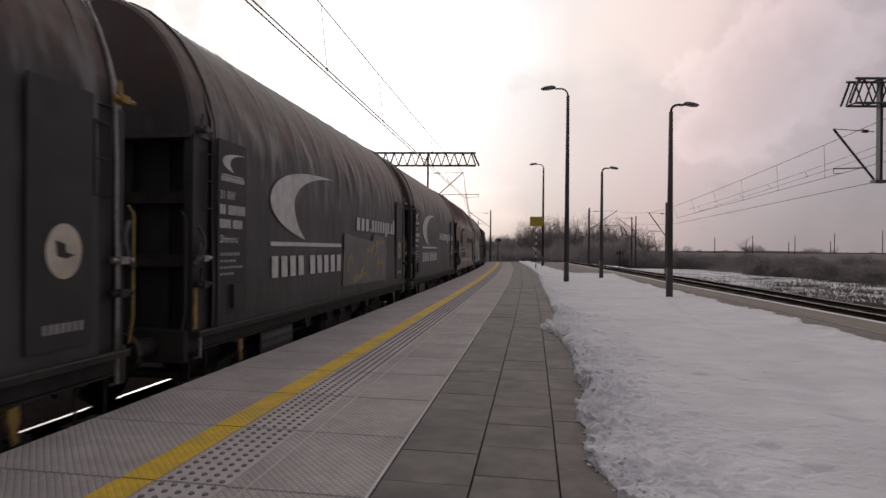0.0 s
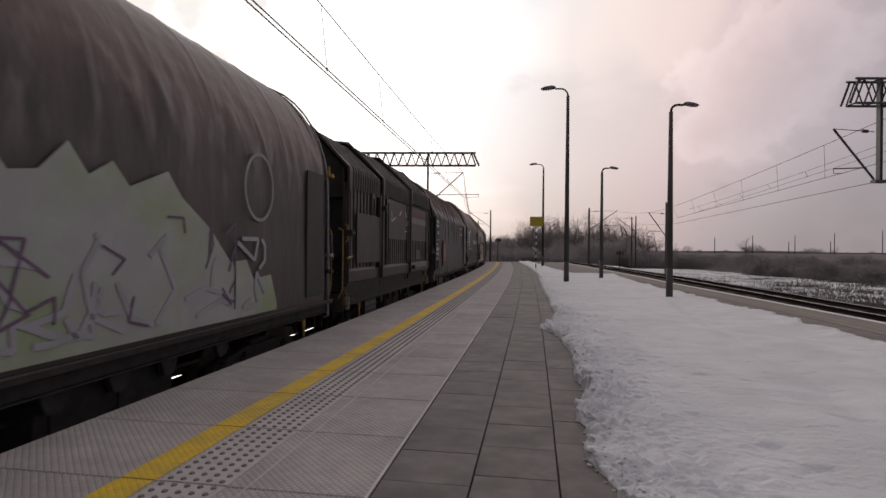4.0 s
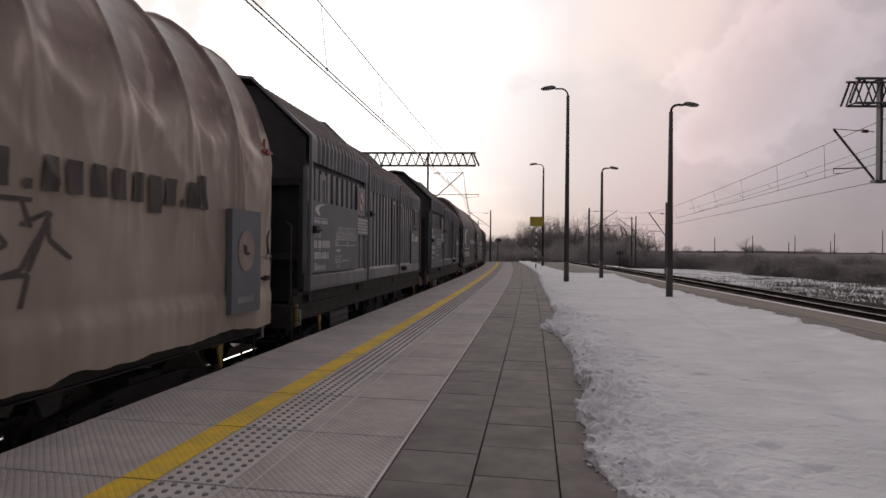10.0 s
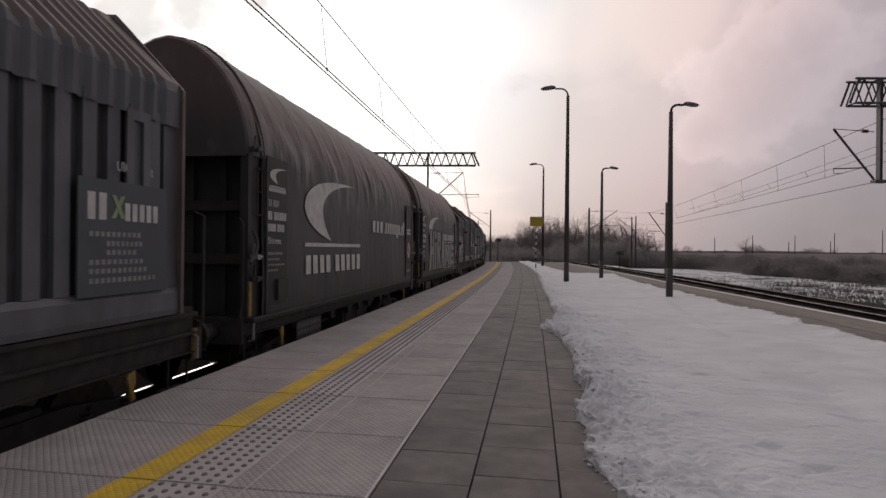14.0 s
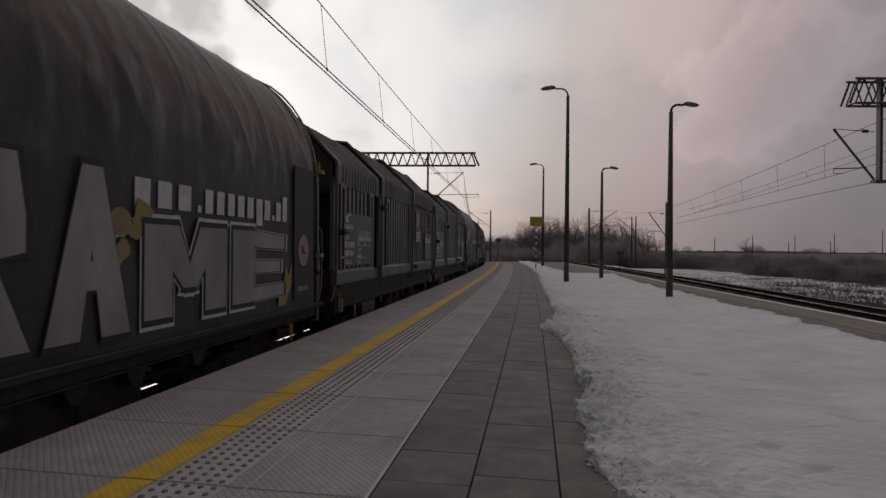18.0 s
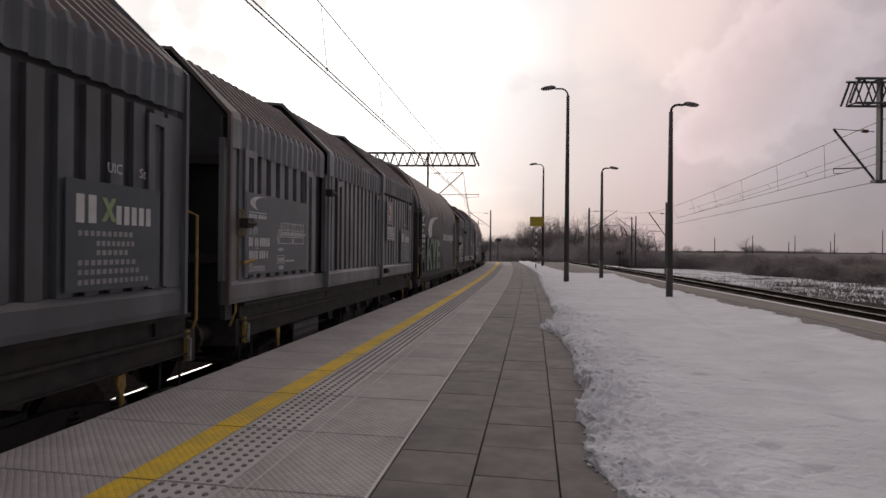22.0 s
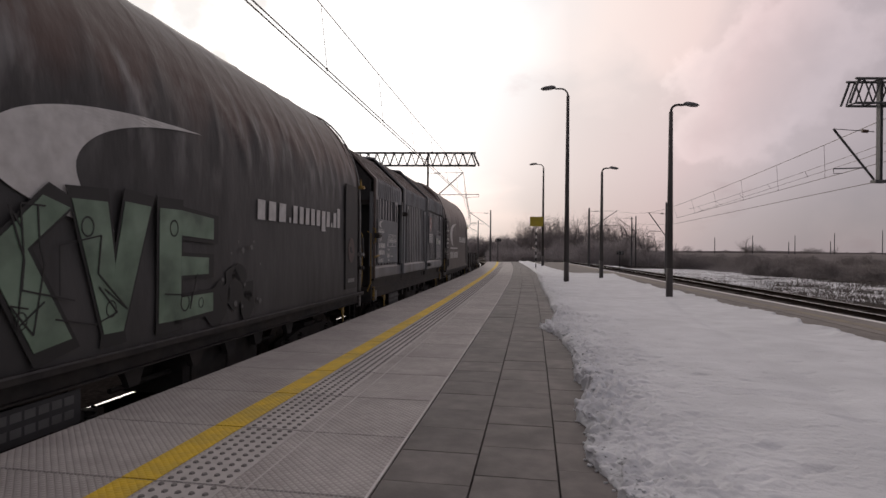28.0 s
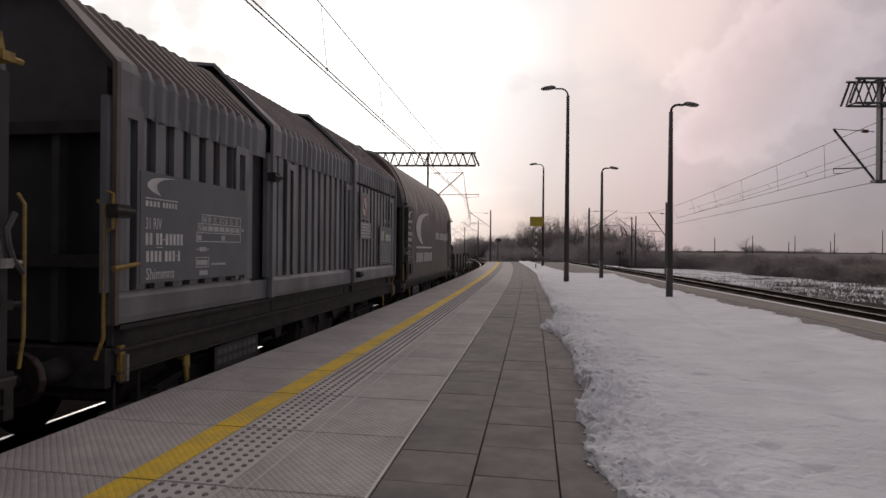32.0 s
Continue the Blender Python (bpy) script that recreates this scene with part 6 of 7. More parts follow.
        bars("length_marking", [(0.92, 0.97, 2.155, 2.163, 1), (0.99, 1.13, 2.135, 2.185, 6), (1.14, 1.18, 2.155, 2.163, 1), (1.23, 1.55, 1.97, 1.995, 16), (1.93, 1.99, 2.39, 2.42, 2)], xx, M_MARK, p, "small white marking", "length_marking" + ek)
        # sign, notice board and emblem panel on the rear hood
        q, up = (2.93, 0.08) if early else (7.20, 0.0)
        if not early:
            x, xx = x + 0.068, xx + 0.068
        sb = part("sign_board", mesh(f"sign_board_{ek}{mat.name}", mat, lambda bm: box(bm, x, x + 0.02, q, q + 0.54, 2.82 + up, 3.42 + up)), w, "grey board with a round sign")
        round_sign(w, q + 0.27, 3.12 + up, 0.24, xx, True)
        nb = part("notice_board", mesh(f"notice_board_{ek}{mat.name}", mat, lambda bm: box(bm, x, x + 0.018, q, q + 0.80, 2.40 + up, 2.78 + up)), w, "grey notice board with white lines")
        bars("notice_marking", [(q + 0.03, q + 0.77, 2.70 + up, 2.745 + up, 14), (q + 0.03, q + 0.66, 2.635 + up, 2.675 + up, 11), (q + 0.03, q + 0.77, 2.57 + up, 2.61 + up, 14), (q + 0.03, q + 0.75, 2.505 + up, 2.545 + up, 13), (q + 0.03, q + 0.77, 2.435 + up, 2.475 + up, 14)], xx - 0.002, M_MARK, nb, "lines of white bars", "notice_bars_" + ek)
        x = HALF + (0.005 if early else 0.073)
        xx = x + 0.02
        e_y, e_top, e_low = (8.86, 2.78, 1.74) if early else (8.80, 2.74, 1.80)
        eb = part("emblem_board", mesh(f"emblem_board_{ek}{pm.name}", pm, lambda bm: box(bm, x, x + 0.02, e_y, e_y + 1.15, e_low, e_top)), w, "blue-grey board with an emblem")
        bars("emblem_marking", [(e_y + 0.10, e_y + 0.36, e_top - 0.36, e_top - 0.12, 2), (e_y + 0.55, e_y + 1.04, e_top - 0.36, e_top - 0.19, 5)], xx, M_MARK, eb, "white emblem shapes", "emblem_shapes" + ek)
        part("emblem_cross", mesh("emblem_cross" + ek, M_LIME, lambda bm: [prism(bm, [(e_y + a, e_top - 0.34), (e_y + a + 0.05, e_top - 0.34), (e_y + b + 0.05, e_top - 0.13), (e_y + b, e_top - 0.13)], xx, xx + 0.003 + 0.002 * (a > b)) for a, b in ((0.38, 0.50), (0.50, 0.38))]), eb, "pale green crossed strokes")
        lettering("UIC", 0.13, e_y + 0.45, e_top + 0.1, x + 0.012, M_MARK, w)
        lettering("St", 0.13, e_y + 0.86, e_top + 0.1, x + 0.012, M_MARK, w)
        bars("emblem_writing", [(e_y + 0.12, e_y + 0.78, 2.27, 2.315, 10), (e_y + 0.32, e_y + 0.8, 2.185, 2.23, 8), (e_y + 0.32, e_y + 0.72, 2.105, 2.15, 6), (e_y + 0.12, e_y + 0.82, 2.02, 2.065, 10), (e_y + 0.12, e_y + 0.87, 1.94, 1.985, 11), (e_y + 0.12, e_y + 1.0, 1.855, 1.9, 13)], xx, M_SILVER, eb, "rows of small dull white bars", "emblem_writing" + ek)
    for y, x in (((0.98, HALF + 0.06), (3.14, HALF + 0.06), (4.05, HALF + 0.035), (6.45, HALF + 0.035), (7.4, HALF + 0.005), (9.6, HALF + 0.005)) if early else ((0.17, HALF + 0.005), (2.24, HALF + 0.005), (3.70, HALF + 0.04), (6.5, HALF + 0.04), (9.95, HALF + 0.073))):
        part("slot_plate", mesh(f"slot_plate_{mat.name}", mat, lambda bm: [box(bm, -0.004, 0.018, -0.16, -0.07, 1.78, 3.40), box(bm, -0.004, 0.018, 0.07, 0.16, 1.78, 3.40), box(bm, -0.004, 0.018, -0.16, 0.16, 3.40, 3.50)]), w, m=pose(x - 0.004, y, 0))
    for y, z in ((0.50 if early else -0.12, 2.5), (2.96 if not early else 3.88, 3.2 if not early else 2.98), (7.05 if not early else 7.45, 1.62)):
        part("hood_lock", mesh("hood_lock", M_FRAME, lambda bm: [box(bm, 1.34, 1.46, -0.08, 0.08, -0.06, 0.06), rod(bm, (1.46, -0.12, 0), (1.46, 0.12, 0), 0.03, 0.03, 6)]), w, m=pose(0.06, y, z))
    part("grab_rail", mesh("hood_grab", M_HANDLE, lambda bm: pipe(bm, [(1.36, 0.16, 2.32), (1.42, 0.16, 2.34), (1.42, 0.16, 2.66), (1.36, 0.16, 2.68)], 0.016, 6)), w, "yellow grab rail", pose(0, 0.3 if early else -0.3, 0))
    part("lever", mesh("hood_lever", M_HANDLE, lambda bm: [rod(bm, (1.40, 0.25, 1.98), (1.42, 0.55, 2.02), 0.028, 0.02, 6)]), w, "yellow locking lever", pose(0, 0.15 if early else -0.35, 0))
    for d, y in ((-1, 0.0), (1, BODY)):
        part("end_handrail", mesh(f"hood_handrail{d}", M_FRAME if early else M_HANDLE, lambda bm: pipe(bm, [(1.22, y + d * 0.10, 1.15), (1.30, y + d * 0.10, 1.35), (1.30, y + d * 0.10, 2.55), (1.2, y + d * 0.06, 2.6)], 0.018, 6)), w, "slim end handrail")
        part("end_lever", mesh(f"hood_endlever{d}", M_HANDLE, lambda bm: box(bm, 1.30, 1.34, y - d * 0.10 - 0.03, y - d * 0.10 + 0.03, 0.92, 1.25)), w, "yellow lever")
    return w


def low_wagon(label):
    """The last one: a flat wagon with low sides and stanchions."""
    w = base_wagon("low_sided_wagon", label)
    part("deck", mesh("deck", M_FRAME, lambda bm: box(bm, -1.36, 1.36, 0.0, BODY + 1.6, 1.18, 1.30)), w, "dark plank deck")
    for i in range(4):
        y0 = 0.1 + 1.62 * i
        part("side_flap", mesh("side_flap", M_RECESS, lambda bm: box(bm, 1.30, 1.35, 0.04, 1.58, 1.30, 1.80)), w, m=pose(0, y0, 0))
        part("side_flap", STORE[("side_flap", M_RECESS.name)], w, m=pose(-2.65, y0, 0))
    for i in range(6):
        part("stanchion", mesh("stanchion", M_FRAME, lambda bm: box(bm, 1.34, 1.42, -0.05, 0.05, 1.0, 1.95)), w, m=pose(0, 0.1 + 1.62 * i, 0))
    part("end_board", mesh("end_board", M_RECESS, lambda bm: box(bm, -1.34, 1.34, 0.02, 0.08, 1.3, 2.35)), w)
    for sx in (-1.2, -0.4, 0.4, 1.2):
        part("end_post", mesh("end_post", M_FRAME, lambda bm: box(bm, -0.05, 0.05, -0.04, 0.03, 1.2, 2.9)), w, m=pose(sx, 0, 0))
    return w
# ---------------------------------------------------------------- the train
def strokes(w, name, polys, x, mat, label, key):
    def fill(bm):
        for i, poly in enumerate(polys):
            prism(bm, poly, x, x + 0.003 + 0.0004 * (i % 3))
    ob = part(name, mesh(key, mat, fill), w, label)
    if len(polys) > 5:
        tagged(ob, kind="stuff")
    return ob


def letter_polys(shape, y0, z0, wd, ht):
    """Thick slab letters out of quads."""
    t = wd * 0.37
    Q = {
        "K": [[(0, 0), (t, 0), (t, ht), (0, ht)], [(t, ht * 0.40), (t, ht * 0.62), (wd - t * 0.4, ht), (wd * 1.12, ht * 0.93)], [(t, ht * 0.60), (t * 1.9, ht * 0.66), (wd * 1.15, 0.02), (wd * 0.78, -0.04)]],
        "V": [[(0, ht), (t * 1.1, ht), (wd * 0.62, 0), (wd * 0.38, 0)], [(wd - t, ht * 1.02), (wd, ht * 1.0), (wd * 0.62, 0), (wd * 0.38, 0.0)]],
        "E": [[(0, 0), (t, 0), (t, ht), (0, ht)], [(t, ht * 0.77), (wd, ht * 0.74), (wd, ht * 0.95), (t, ht)], [(t, ht * 0.40), (wd * 0.9, ht * 0.40), (wd * 0.9, ht * 0.56), (t, ht * 0.58)], [(t, 0), (wd, 0.03), (wd, ht * 0.21), (t, ht * 0.2)]],
        "H": [[(0, 0), (t, 0), (t, ht), (0, ht)], [(wd - t, 0), (wd, 0), (wd, ht), (wd - t, ht)], [(t, ht * 0.4), (wd - t, ht * 0.4), (wd - t, ht * 0.6), (t, ht * 0.6)]],
        "I": [[(0, 0), (t * 1.2, 0), (t * 1.2, ht * 0.72), (0, ht * 0.72)], [(0, ht * 0.8), (t * 1.2, ht * 0.8), (t * 1.2, ht), (0, ht)]],
        "R": [[(0, 0), (t, 0), (t, ht), (0, ht)], [(t, ht - t), (wd, ht - t * 1.3), (wd * 0.92, ht), (t, ht)], [(wd - t, ht * 0.5), (wd, ht * 0.5), (wd, ht - t * 1.3), (wd - t, ht - t)], [(t, ht * 0.42), (wd, ht * 0.5), (wd, ht * 0.62), (t, ht * 0.6)], [(t, ht * 0.45), (t * 2, ht * 0.45), (wd * 1.05, 0), (wd - t, 0)]],
        "A": [[(0, 0), (t, 0), (wd * 0.62, ht), (wd * 0.38, ht)], [(wd - t, 0), (wd, 0), (wd * 0.62, ht), (wd * 0.38, ht)], [(wd * 0.25, ht * 0.28), (wd * 0.75, ht * 0.28), (wd * 0.7, ht * 0.45), (wd * 0.3, ht * 0.45)]],
        "M": [[(0, 0), (t * 0.8, 0), (t * 0.8, ht), (0, ht)], [(wd - t * 0.8, 0), (wd, 0), (wd, ht), (wd - t * 0.8, ht)], [(0, ht), (t, ht), (wd * 0.58, ht * 0.3), (wd * 0.42, ht * 0.3)], [(wd - t, ht), (wd, ht), (wd * 0.58, ht * 0.3), (wd * 0.42, ht * 0.3)]],
    }
    return [[(y0 + a, z0 + b) for a, b in q] for q in Q[shape]]


def offset_poly(poly, k):
    cy, cz = sum(p[0] for p in poly) / len(poly), sum(p[1] for p in poly) / len(poly)
    out = []
    for y, z in poly:
        d = math.hypot(y - cy, z - cz) or 1
        out.append((y + (y - cy) / d * k, z + (z - cz) / d * k))
    return out


def graffiti_word(w, word, y, z, wd, ht, gap, fill_mat, line_mat, x, key, label, rim=0.12, halo=0.0):
    for n, c in enumerate(word):
        k = 0.5 if c == "I" else 1.0
        q = letter_polys(c, y, z, wd * k if c != "I" else wd, ht)
        if halo:
            strokes(w, "graffiti_halo", [offset_poly(p, halo) for p in q], x - 0.006, M_MARK, "white sprayed edge", f"{key}_halo_{n}")
        strokes(w, "graffiti_outline", [offset_poly(p, rim) for p in q], x, line_mat, "sprayed outline", f"{key}_line_{n}")
        strokes(w, "graffiti_letter", q, x + 0.006, fill_mat, label, f"{key}_fill_{n}")
        y += wd * k + gap


def blobs(rng, y0, y1, z0, z1, n, r0, r1):
    out = []
    for _ in range(n):
        cy, cz, r = rng.uniform(y0, y1), rng.uniform(z0, z1), rng.uniform(r0, r1)
        m = rng.randint(5, 9)
        ph = rng.uniform(0, 6)
        out.append([(cy + r * rng.uniform(0.6, 1.2) * math.cos(ph + 2 * math.pi * i / m) * 1.1, cz + r * rng.uniform(0.6, 1.2) * math.sin(ph + 2 * math.pi * i / m)) for i in range(m)])
    return out


def zigzag(rng, y0, y1, z0, z1, n, t):
    """Thin sprayed lines."""
    out = []
    for _ in range(n):
        y, z = rng.uniform(y0, y1), rng.uniform(z0, z1)
        for _ in range(rng.randint(2, 5)):
            a = rng.uniform(0, 2 * math.pi)
            L = rng.uniform(0.15, 0.55)
            y2, z2 = min(y1, max(y0, y + L * math.cos(a))), min(z1, max(z0, z + L * math.sin(a)))
            dy, dz = y2 - y, z2 - z
            d = math.hypot(dy, dz) or 1
            nx, nz = -dz / d * t, dy / d * t
            out.append([(y + nx, z + nz), (y2 + nx, z2 + nz), (y2 - nx, z2 - nz), (y - nx, z - nz)])
            y, z = y2, z2
    return out


def build_train():
    R = random.Random(7)
    X = HALF + 0.05
    dark = "charcoal tarpaulin wagon with white curved emblem"
    train = []
    train.append(tarp_wagon(label="dark charcoal tarpaulin wagon with a cream round sign", web=False, sign="cream", sign_at=0.76))
    w = tarp_wagon(label=dark + " and ochre graffiti")
    strokes(w, "spray_field", [[(5.0, 1.42), (8.35, 1.38), (8.45, 2.2), (8.2, 2.48), (7.3, 2.52), (7.1, 2.36), (6.0, 2.42), (5.1, 2.5)]], X - 0.004, M_DULL, "dull grey sprayed field", "ochre_patches")
    strokes(w, "spray_stroke", zigzag(R, 5.2, 8.2, 1.5, 2.35, 9, 0.05), X + 0.002, M_OCHRE, "dull ochre sprayed strokes", "ochre_strokes")
    train.append(w)
    train.append(tarp_wagon(label=dark, sign="red", sign_at=1.15, web_at=-0.35))
    train.append(tarp_wagon("slack", M_SOILED, True, M_MARKD, label="soiled sand coloured slack tarpaulin wagon with dark emblem"))
    w = tarp_wagon(mat=M_BROWNTARP, logo=False, web=False, sign=None, marked=False, label="brown tarpaulin wagon sprayed pale blue and green")
    crown = [(1.1, 2.43), (1.64, 2.6), (2.0, 2.95), (2.05, 3.2), (2.2, 3.0), (2.33, 3.25), (2.57, 3.2), (2.72, 2.85), (2.9, 2.8), (3.1, 3.18), (3.25, 2.85), (3.55, 2.8), (3.78, 3.05), (4.04, 2.74), (4.3, 2.78), (4.58, 3.05), (4.8, 2.8), (5.08, 2.96),
             (5.3, 2.75), (5.86, 2.97), (6.1, 2.72), (6.65, 2.4), (7.1, 2.0), (7.5, 2.02), (7.7, 1.75), (8.2, 1.8), (8.4, 1.37)]
    strokes(w, "graffiti_field", [crown + [(8.4, 1.27), (1.45, 1.27), (1.15, 1.9)]], X - 0.006, M_MIXED, "pale lilac and green sprayed field with a ragged top", "mixed_field")
    strokes(w, "graffiti_green", blobs(R, 1.6, 3.6, 1.5, 2.35, 9, 0.16, 0.34), X + 0.001, M_LIME, "lime green sprayed patches", "lime_field")
    strokes(w, "graffiti_lilac", zigzag(R, 2.0, 8.0, 1.4, 2.3, 26, 0.028), X + 0.004, M_LILAC, "lilac sprayed strokes", "lilac_strokes")
    strokes(w, "graffiti_scrawl", zigzag(R, 2.2, 7.2, 1.4, 2.5, 14, 0.012), X + 0.007, M_PURPLE, "thin purple sprayed lines", "pale_lines")
    strokes(w, "graffiti_blue", [[(0.57, 3.32), (0.72, 3.2), (0.70, 2.95), (0.62, 2.92), (0.55, 3.08), (0.5, 3.0), (0.48, 2.82), (0.72, 2.6), (0.72, 3.05), (0.88, 3.05), (0.92, 2.65), (1.1, 2.43), (1.23, 1.8), (1.37, 1.49), (1.2, 1.3), (1.07, 1.61), (0.95, 1.30), (0.82, 1.9), (0.74, 2.2), (0.58, 2.33), (0.54, 2.67), (0.33, 2.85), (0.4, 3.03), (0.54, 3.13)]], X + 0.010, M_CYAN, "pale blue sprayed ribbon", "blue_field")
    part("painted_ring", mesh("painted_ring", M_SILVER, lambda bm: annulus(bm, X - 0.004, 7.85, 3.02, 0.42, 0.48, 0.90, 0.004)), w, "pale painted ring")
    train.append(w)
    w = hood_wagon(M_DARKHOOD, "oxide brown hooded wagon with sprayed white letters")
    for y0, y1, q in ((3.6, 6.72, 0.03), (6.95, 10.05, 0.06)):
        part("flat_panel", mesh(f"flat_panel_{y0}", M_DARKHOOD, lambda bm: box(bm, HALF + q - 0.03, HALF + q, y0, y1, 2.45, 3.50)), w, "flat oxide brown panel over the ribs")
    bars("banner", [(6.95, 9.8, 3.0, 3.19, 1)], HALF + 0.062, M_DULL, w, "faded pale banner", "banner_hood")
    bars("banner_bars", [(7.2, 9.7, 3.21, 3.36, 6)], HALF + 0.062, M_LOGORED, w, "row of dull red bars", "banner_bars_hood")
    bars("plate", [(6.9, 9.8, 1.58, 1.70, 1)], HALF + 0.085, M_DULL, w, "pale worn plate", "plate_hood")
    bars("sprayed_bars", [(7.9, 8.6, 1.85, 2.15, 2)], HALF + 0.06, M_DULL, w, "two sprayed strokes", "sprayed_hood")
    strokes(w, "graffiti_scrawl", zigzag(R, 4.2, 6.6, 2.7, 3.3, 5, 0.014), HALF + 0.032, M_MARK, "thin white sprayed lines", "hood_lines")
    train.append(w)
    w = tarp_wagon("grey", logo=False, web=False, sign="red", label="charcoal slack tarpaulin wagon with a red badge", sign_at=0.46)
    part("red_badge", mesh("red_badge", M_LOGORED, lambda bm: box(bm, X + 0.01, X + 0.044, 1.93, 2.76, 1.47, 2.56)), w, "faded red square badge")
    part("badge_ring", mesh("badge_ring", M_CREAM, lambda bm: annulus(bm, X + 0.044, 2.345, 2.03, 0.36, 0.36, 0.84, 0.003)), w, "pale ring on the badge")
    bars("badge_bars", [(2.12, 2.57, 1.84, 2.22, 3)], X + 0.046, M_CREAM, w, "three pale bars", "badge_bars")
    part("name_board", mesh("name_board", M_CREAM, lambda bm: box(bm, X - 0.01, X + 0.0345, 7.54, 8.94, 2.95, 3.35)), w, "cream board with dark bars")
    bars("name_board_line", [(7.60, 8.88, 3.295, 3.315, 1)], X + 0.035, M_RED, w, "thin red line", "name_board_line")
    for n in range(7):
        part("name_bar", mesh("name_bar", M_MARKD, lambda bm: box(bm, X + 0.035, X + 0.039, 0, 0.125, 3.03, 3.26)), w, "dark brown bar", pose(0, 7.62 + 0.18 * n, 0))
    bars("small_marking", [(0.0, 0.6, 3.22, 3.34, 5), (0.0, 0.6, 3.06, 3.17, 8), (0.3, 0.6, 2.78, 2.90, 4), (0.0, 0.6, 2.55, 2.57, 9)], X + 0.065, M_MARK, w, "rows of white marking", "grey_board_rows")
    train.append(w)
    w = tarp_wagon(label=dark + " under worn grey graffiti", text=False, sign="red", sign_at=1.08)
    for n, q in enumerate(([(1.45, 1.75), (1.75, 1.73), (1.77, 2.45), (1.47, 2.48)], [(4.95, 1.5), (5.35, 1.5), (5.2, 2.5), (4.98, 2.45)])):
        strokes(w, "spray_patch", [q], X - 0.006, M_DULL, "dull grey sprayed patch", f"silver_patch_{n}")
    cloth_bars("emblem_line", [(1.84, 4.92, 2.21, 2.275, 1)], "taut", M_SILVER, w, "painted line under the emblem", "worn_line")
    cloth_bars("letter_bar", [(1.88, 3.14, 1.74, 2.06, 4), (3.32, 4.98, 1.74, 2.06, 5)], "taut", M_BLACK, w, "", "worn_bars")
    strokes(w, "graffiti_scrawl", zigzag(R, 1.0, 2.4, 1.28, 1.5, 7, 0.012) + zigzag(R, 3.6, 9.2, 1.4, 2.5, 22, 0.009), X + 0.002, M_DULL, "thin grey sprayed lines", "silver_lines")
    train.append(w)
    w = tarp_wagon("slack", M_BEIGE, True, M_MARKD, label="sand coloured slack tarpaulin wagon with dark emblem")
    for n, q in enumerate(zigzag(R, 4.6, 7.2, 1.55, 2.5, 9, 0.018)):
        part("graffiti_line", mesh(f"beige_line_{n}", M_MARKD, lambda bm: cloth_patch(bm, "slack", [((q[0][0] + (q[1][0] - q[0][0]) * u / 6, q[0][1] + (q[1][1] - q[0][1]) * u / 6), (q[3][0] + (q[2][0] - q[3][0]) * u / 6, q[3][1] + (q[2][1] - q[3][1]) * u / 6)) for u in range(7)], 1)), w, "thin dark sprayed line")
    train.append(w)
    train.append(hood_wagon(label="slate grey telescopic hood wagon with raised front hood", early=True))
    train.append(hood_wagon(mat=M_SOOTHOOD, label="sooty slate grey telescopic hood wagon with raised front hood", early=True))
    train.append(tarp_wagon(label=dark, sign="red"))
    w = tarp_wagon(label=dark + " and large silver graffiti", sign="white", text=False, web_at=-0.22)
    graffiti_word(w, "HIRA", 1.98, 1.38, 0.95, 1.50, 0.17, M_SILVER, M_BLACK, X + 0.001, "word_a", "tall silver sprayed letters", 0.07)
    graffiti_word(w, "ME", 6.0, 1.45, 1.48, 0.96, 0.16, M_SILVER, M_BLACK, X + 0.004, "word_b", "silver sprayed letters with a black outline", 0.07, 0.115)
    strokes(w, "spray_layer", blobs(R, 5.5, 6.2, 2.1, 2.6, 6, 0.07, 0.16), X, M_OCHRE, "ochre sprayed patches", "word_accents")
    strokes(w, "graffiti_green", blobs(R, 5.3, 5.9, 2.0, 2.5, 5, 0.07, 0.16), X - 0.002, M_LIME, "green sprayed patches", "word_green")
    strokes(w, "graffiti_flame", [[(1.72, 1.34), (2.08, 1.34), (2.16, 1.75), (2.2, 2.05), (2.1, 2.4), (1.98, 2.42), (1.95, 2.0), (1.84, 1.7)]], X, M_OCHRE, "ochre sprayed flame", "word_flame")
    strokes(w, "graffiti_flame", [[(8.95, 1.3), (9.2, 1.32), (9.4, 1.6), (9.42, 1.95), (9.3, 1.75), (9.22, 1.9), (9.12, 1.65), (9.0, 1.7)]], X, M_OCHRE, "ochre sprayed flame", "word_flame_rear")
    strokes(w, "graffiti_flame", [[(1.5, 1.75), (1.62, 1.72), (1.7, 1.95), (1.6, 2.12)]], X, M_LIME, "green sprayed flame", "word_flame_green")
    train.append(w)
    train.append(hood_wagon(label="slate grey telescopic hood wagon with marking boards", mat=M_SOOTHOOD, front=-0.25, shift=0.20))
    train.append(hood_wagon(label="slate grey telescopic hood wagon with marking boards", front=-0.4, shift=0.03))
    w = tarp_wagon(label=dark + " and green graffiti letters", sign="faded", text=False, web_at=-0.28)
    graffiti_word(w, "KVE", 1.5, 1.40, 0.98, 1.18, 0.13, M_GREEN, M_BLACK, X + 0.001, "word_c", "block of green sprayed letters")
    strokes(w, "graffiti_scrawl", zigzag(R, 1.9, 4.8, 1.5, 2.5, 6, 0.007), X + 0.013, M_BLACK, "thin dark sprayed lines", "word_lines")
    strokes(w, "spray_layer", blobs(R, 4.8, 5.7, 1.36, 1.9, 7, 0.14, 0.28), X - 0.002, M_BLACK, "black sprayed shadow", "word_shadow")
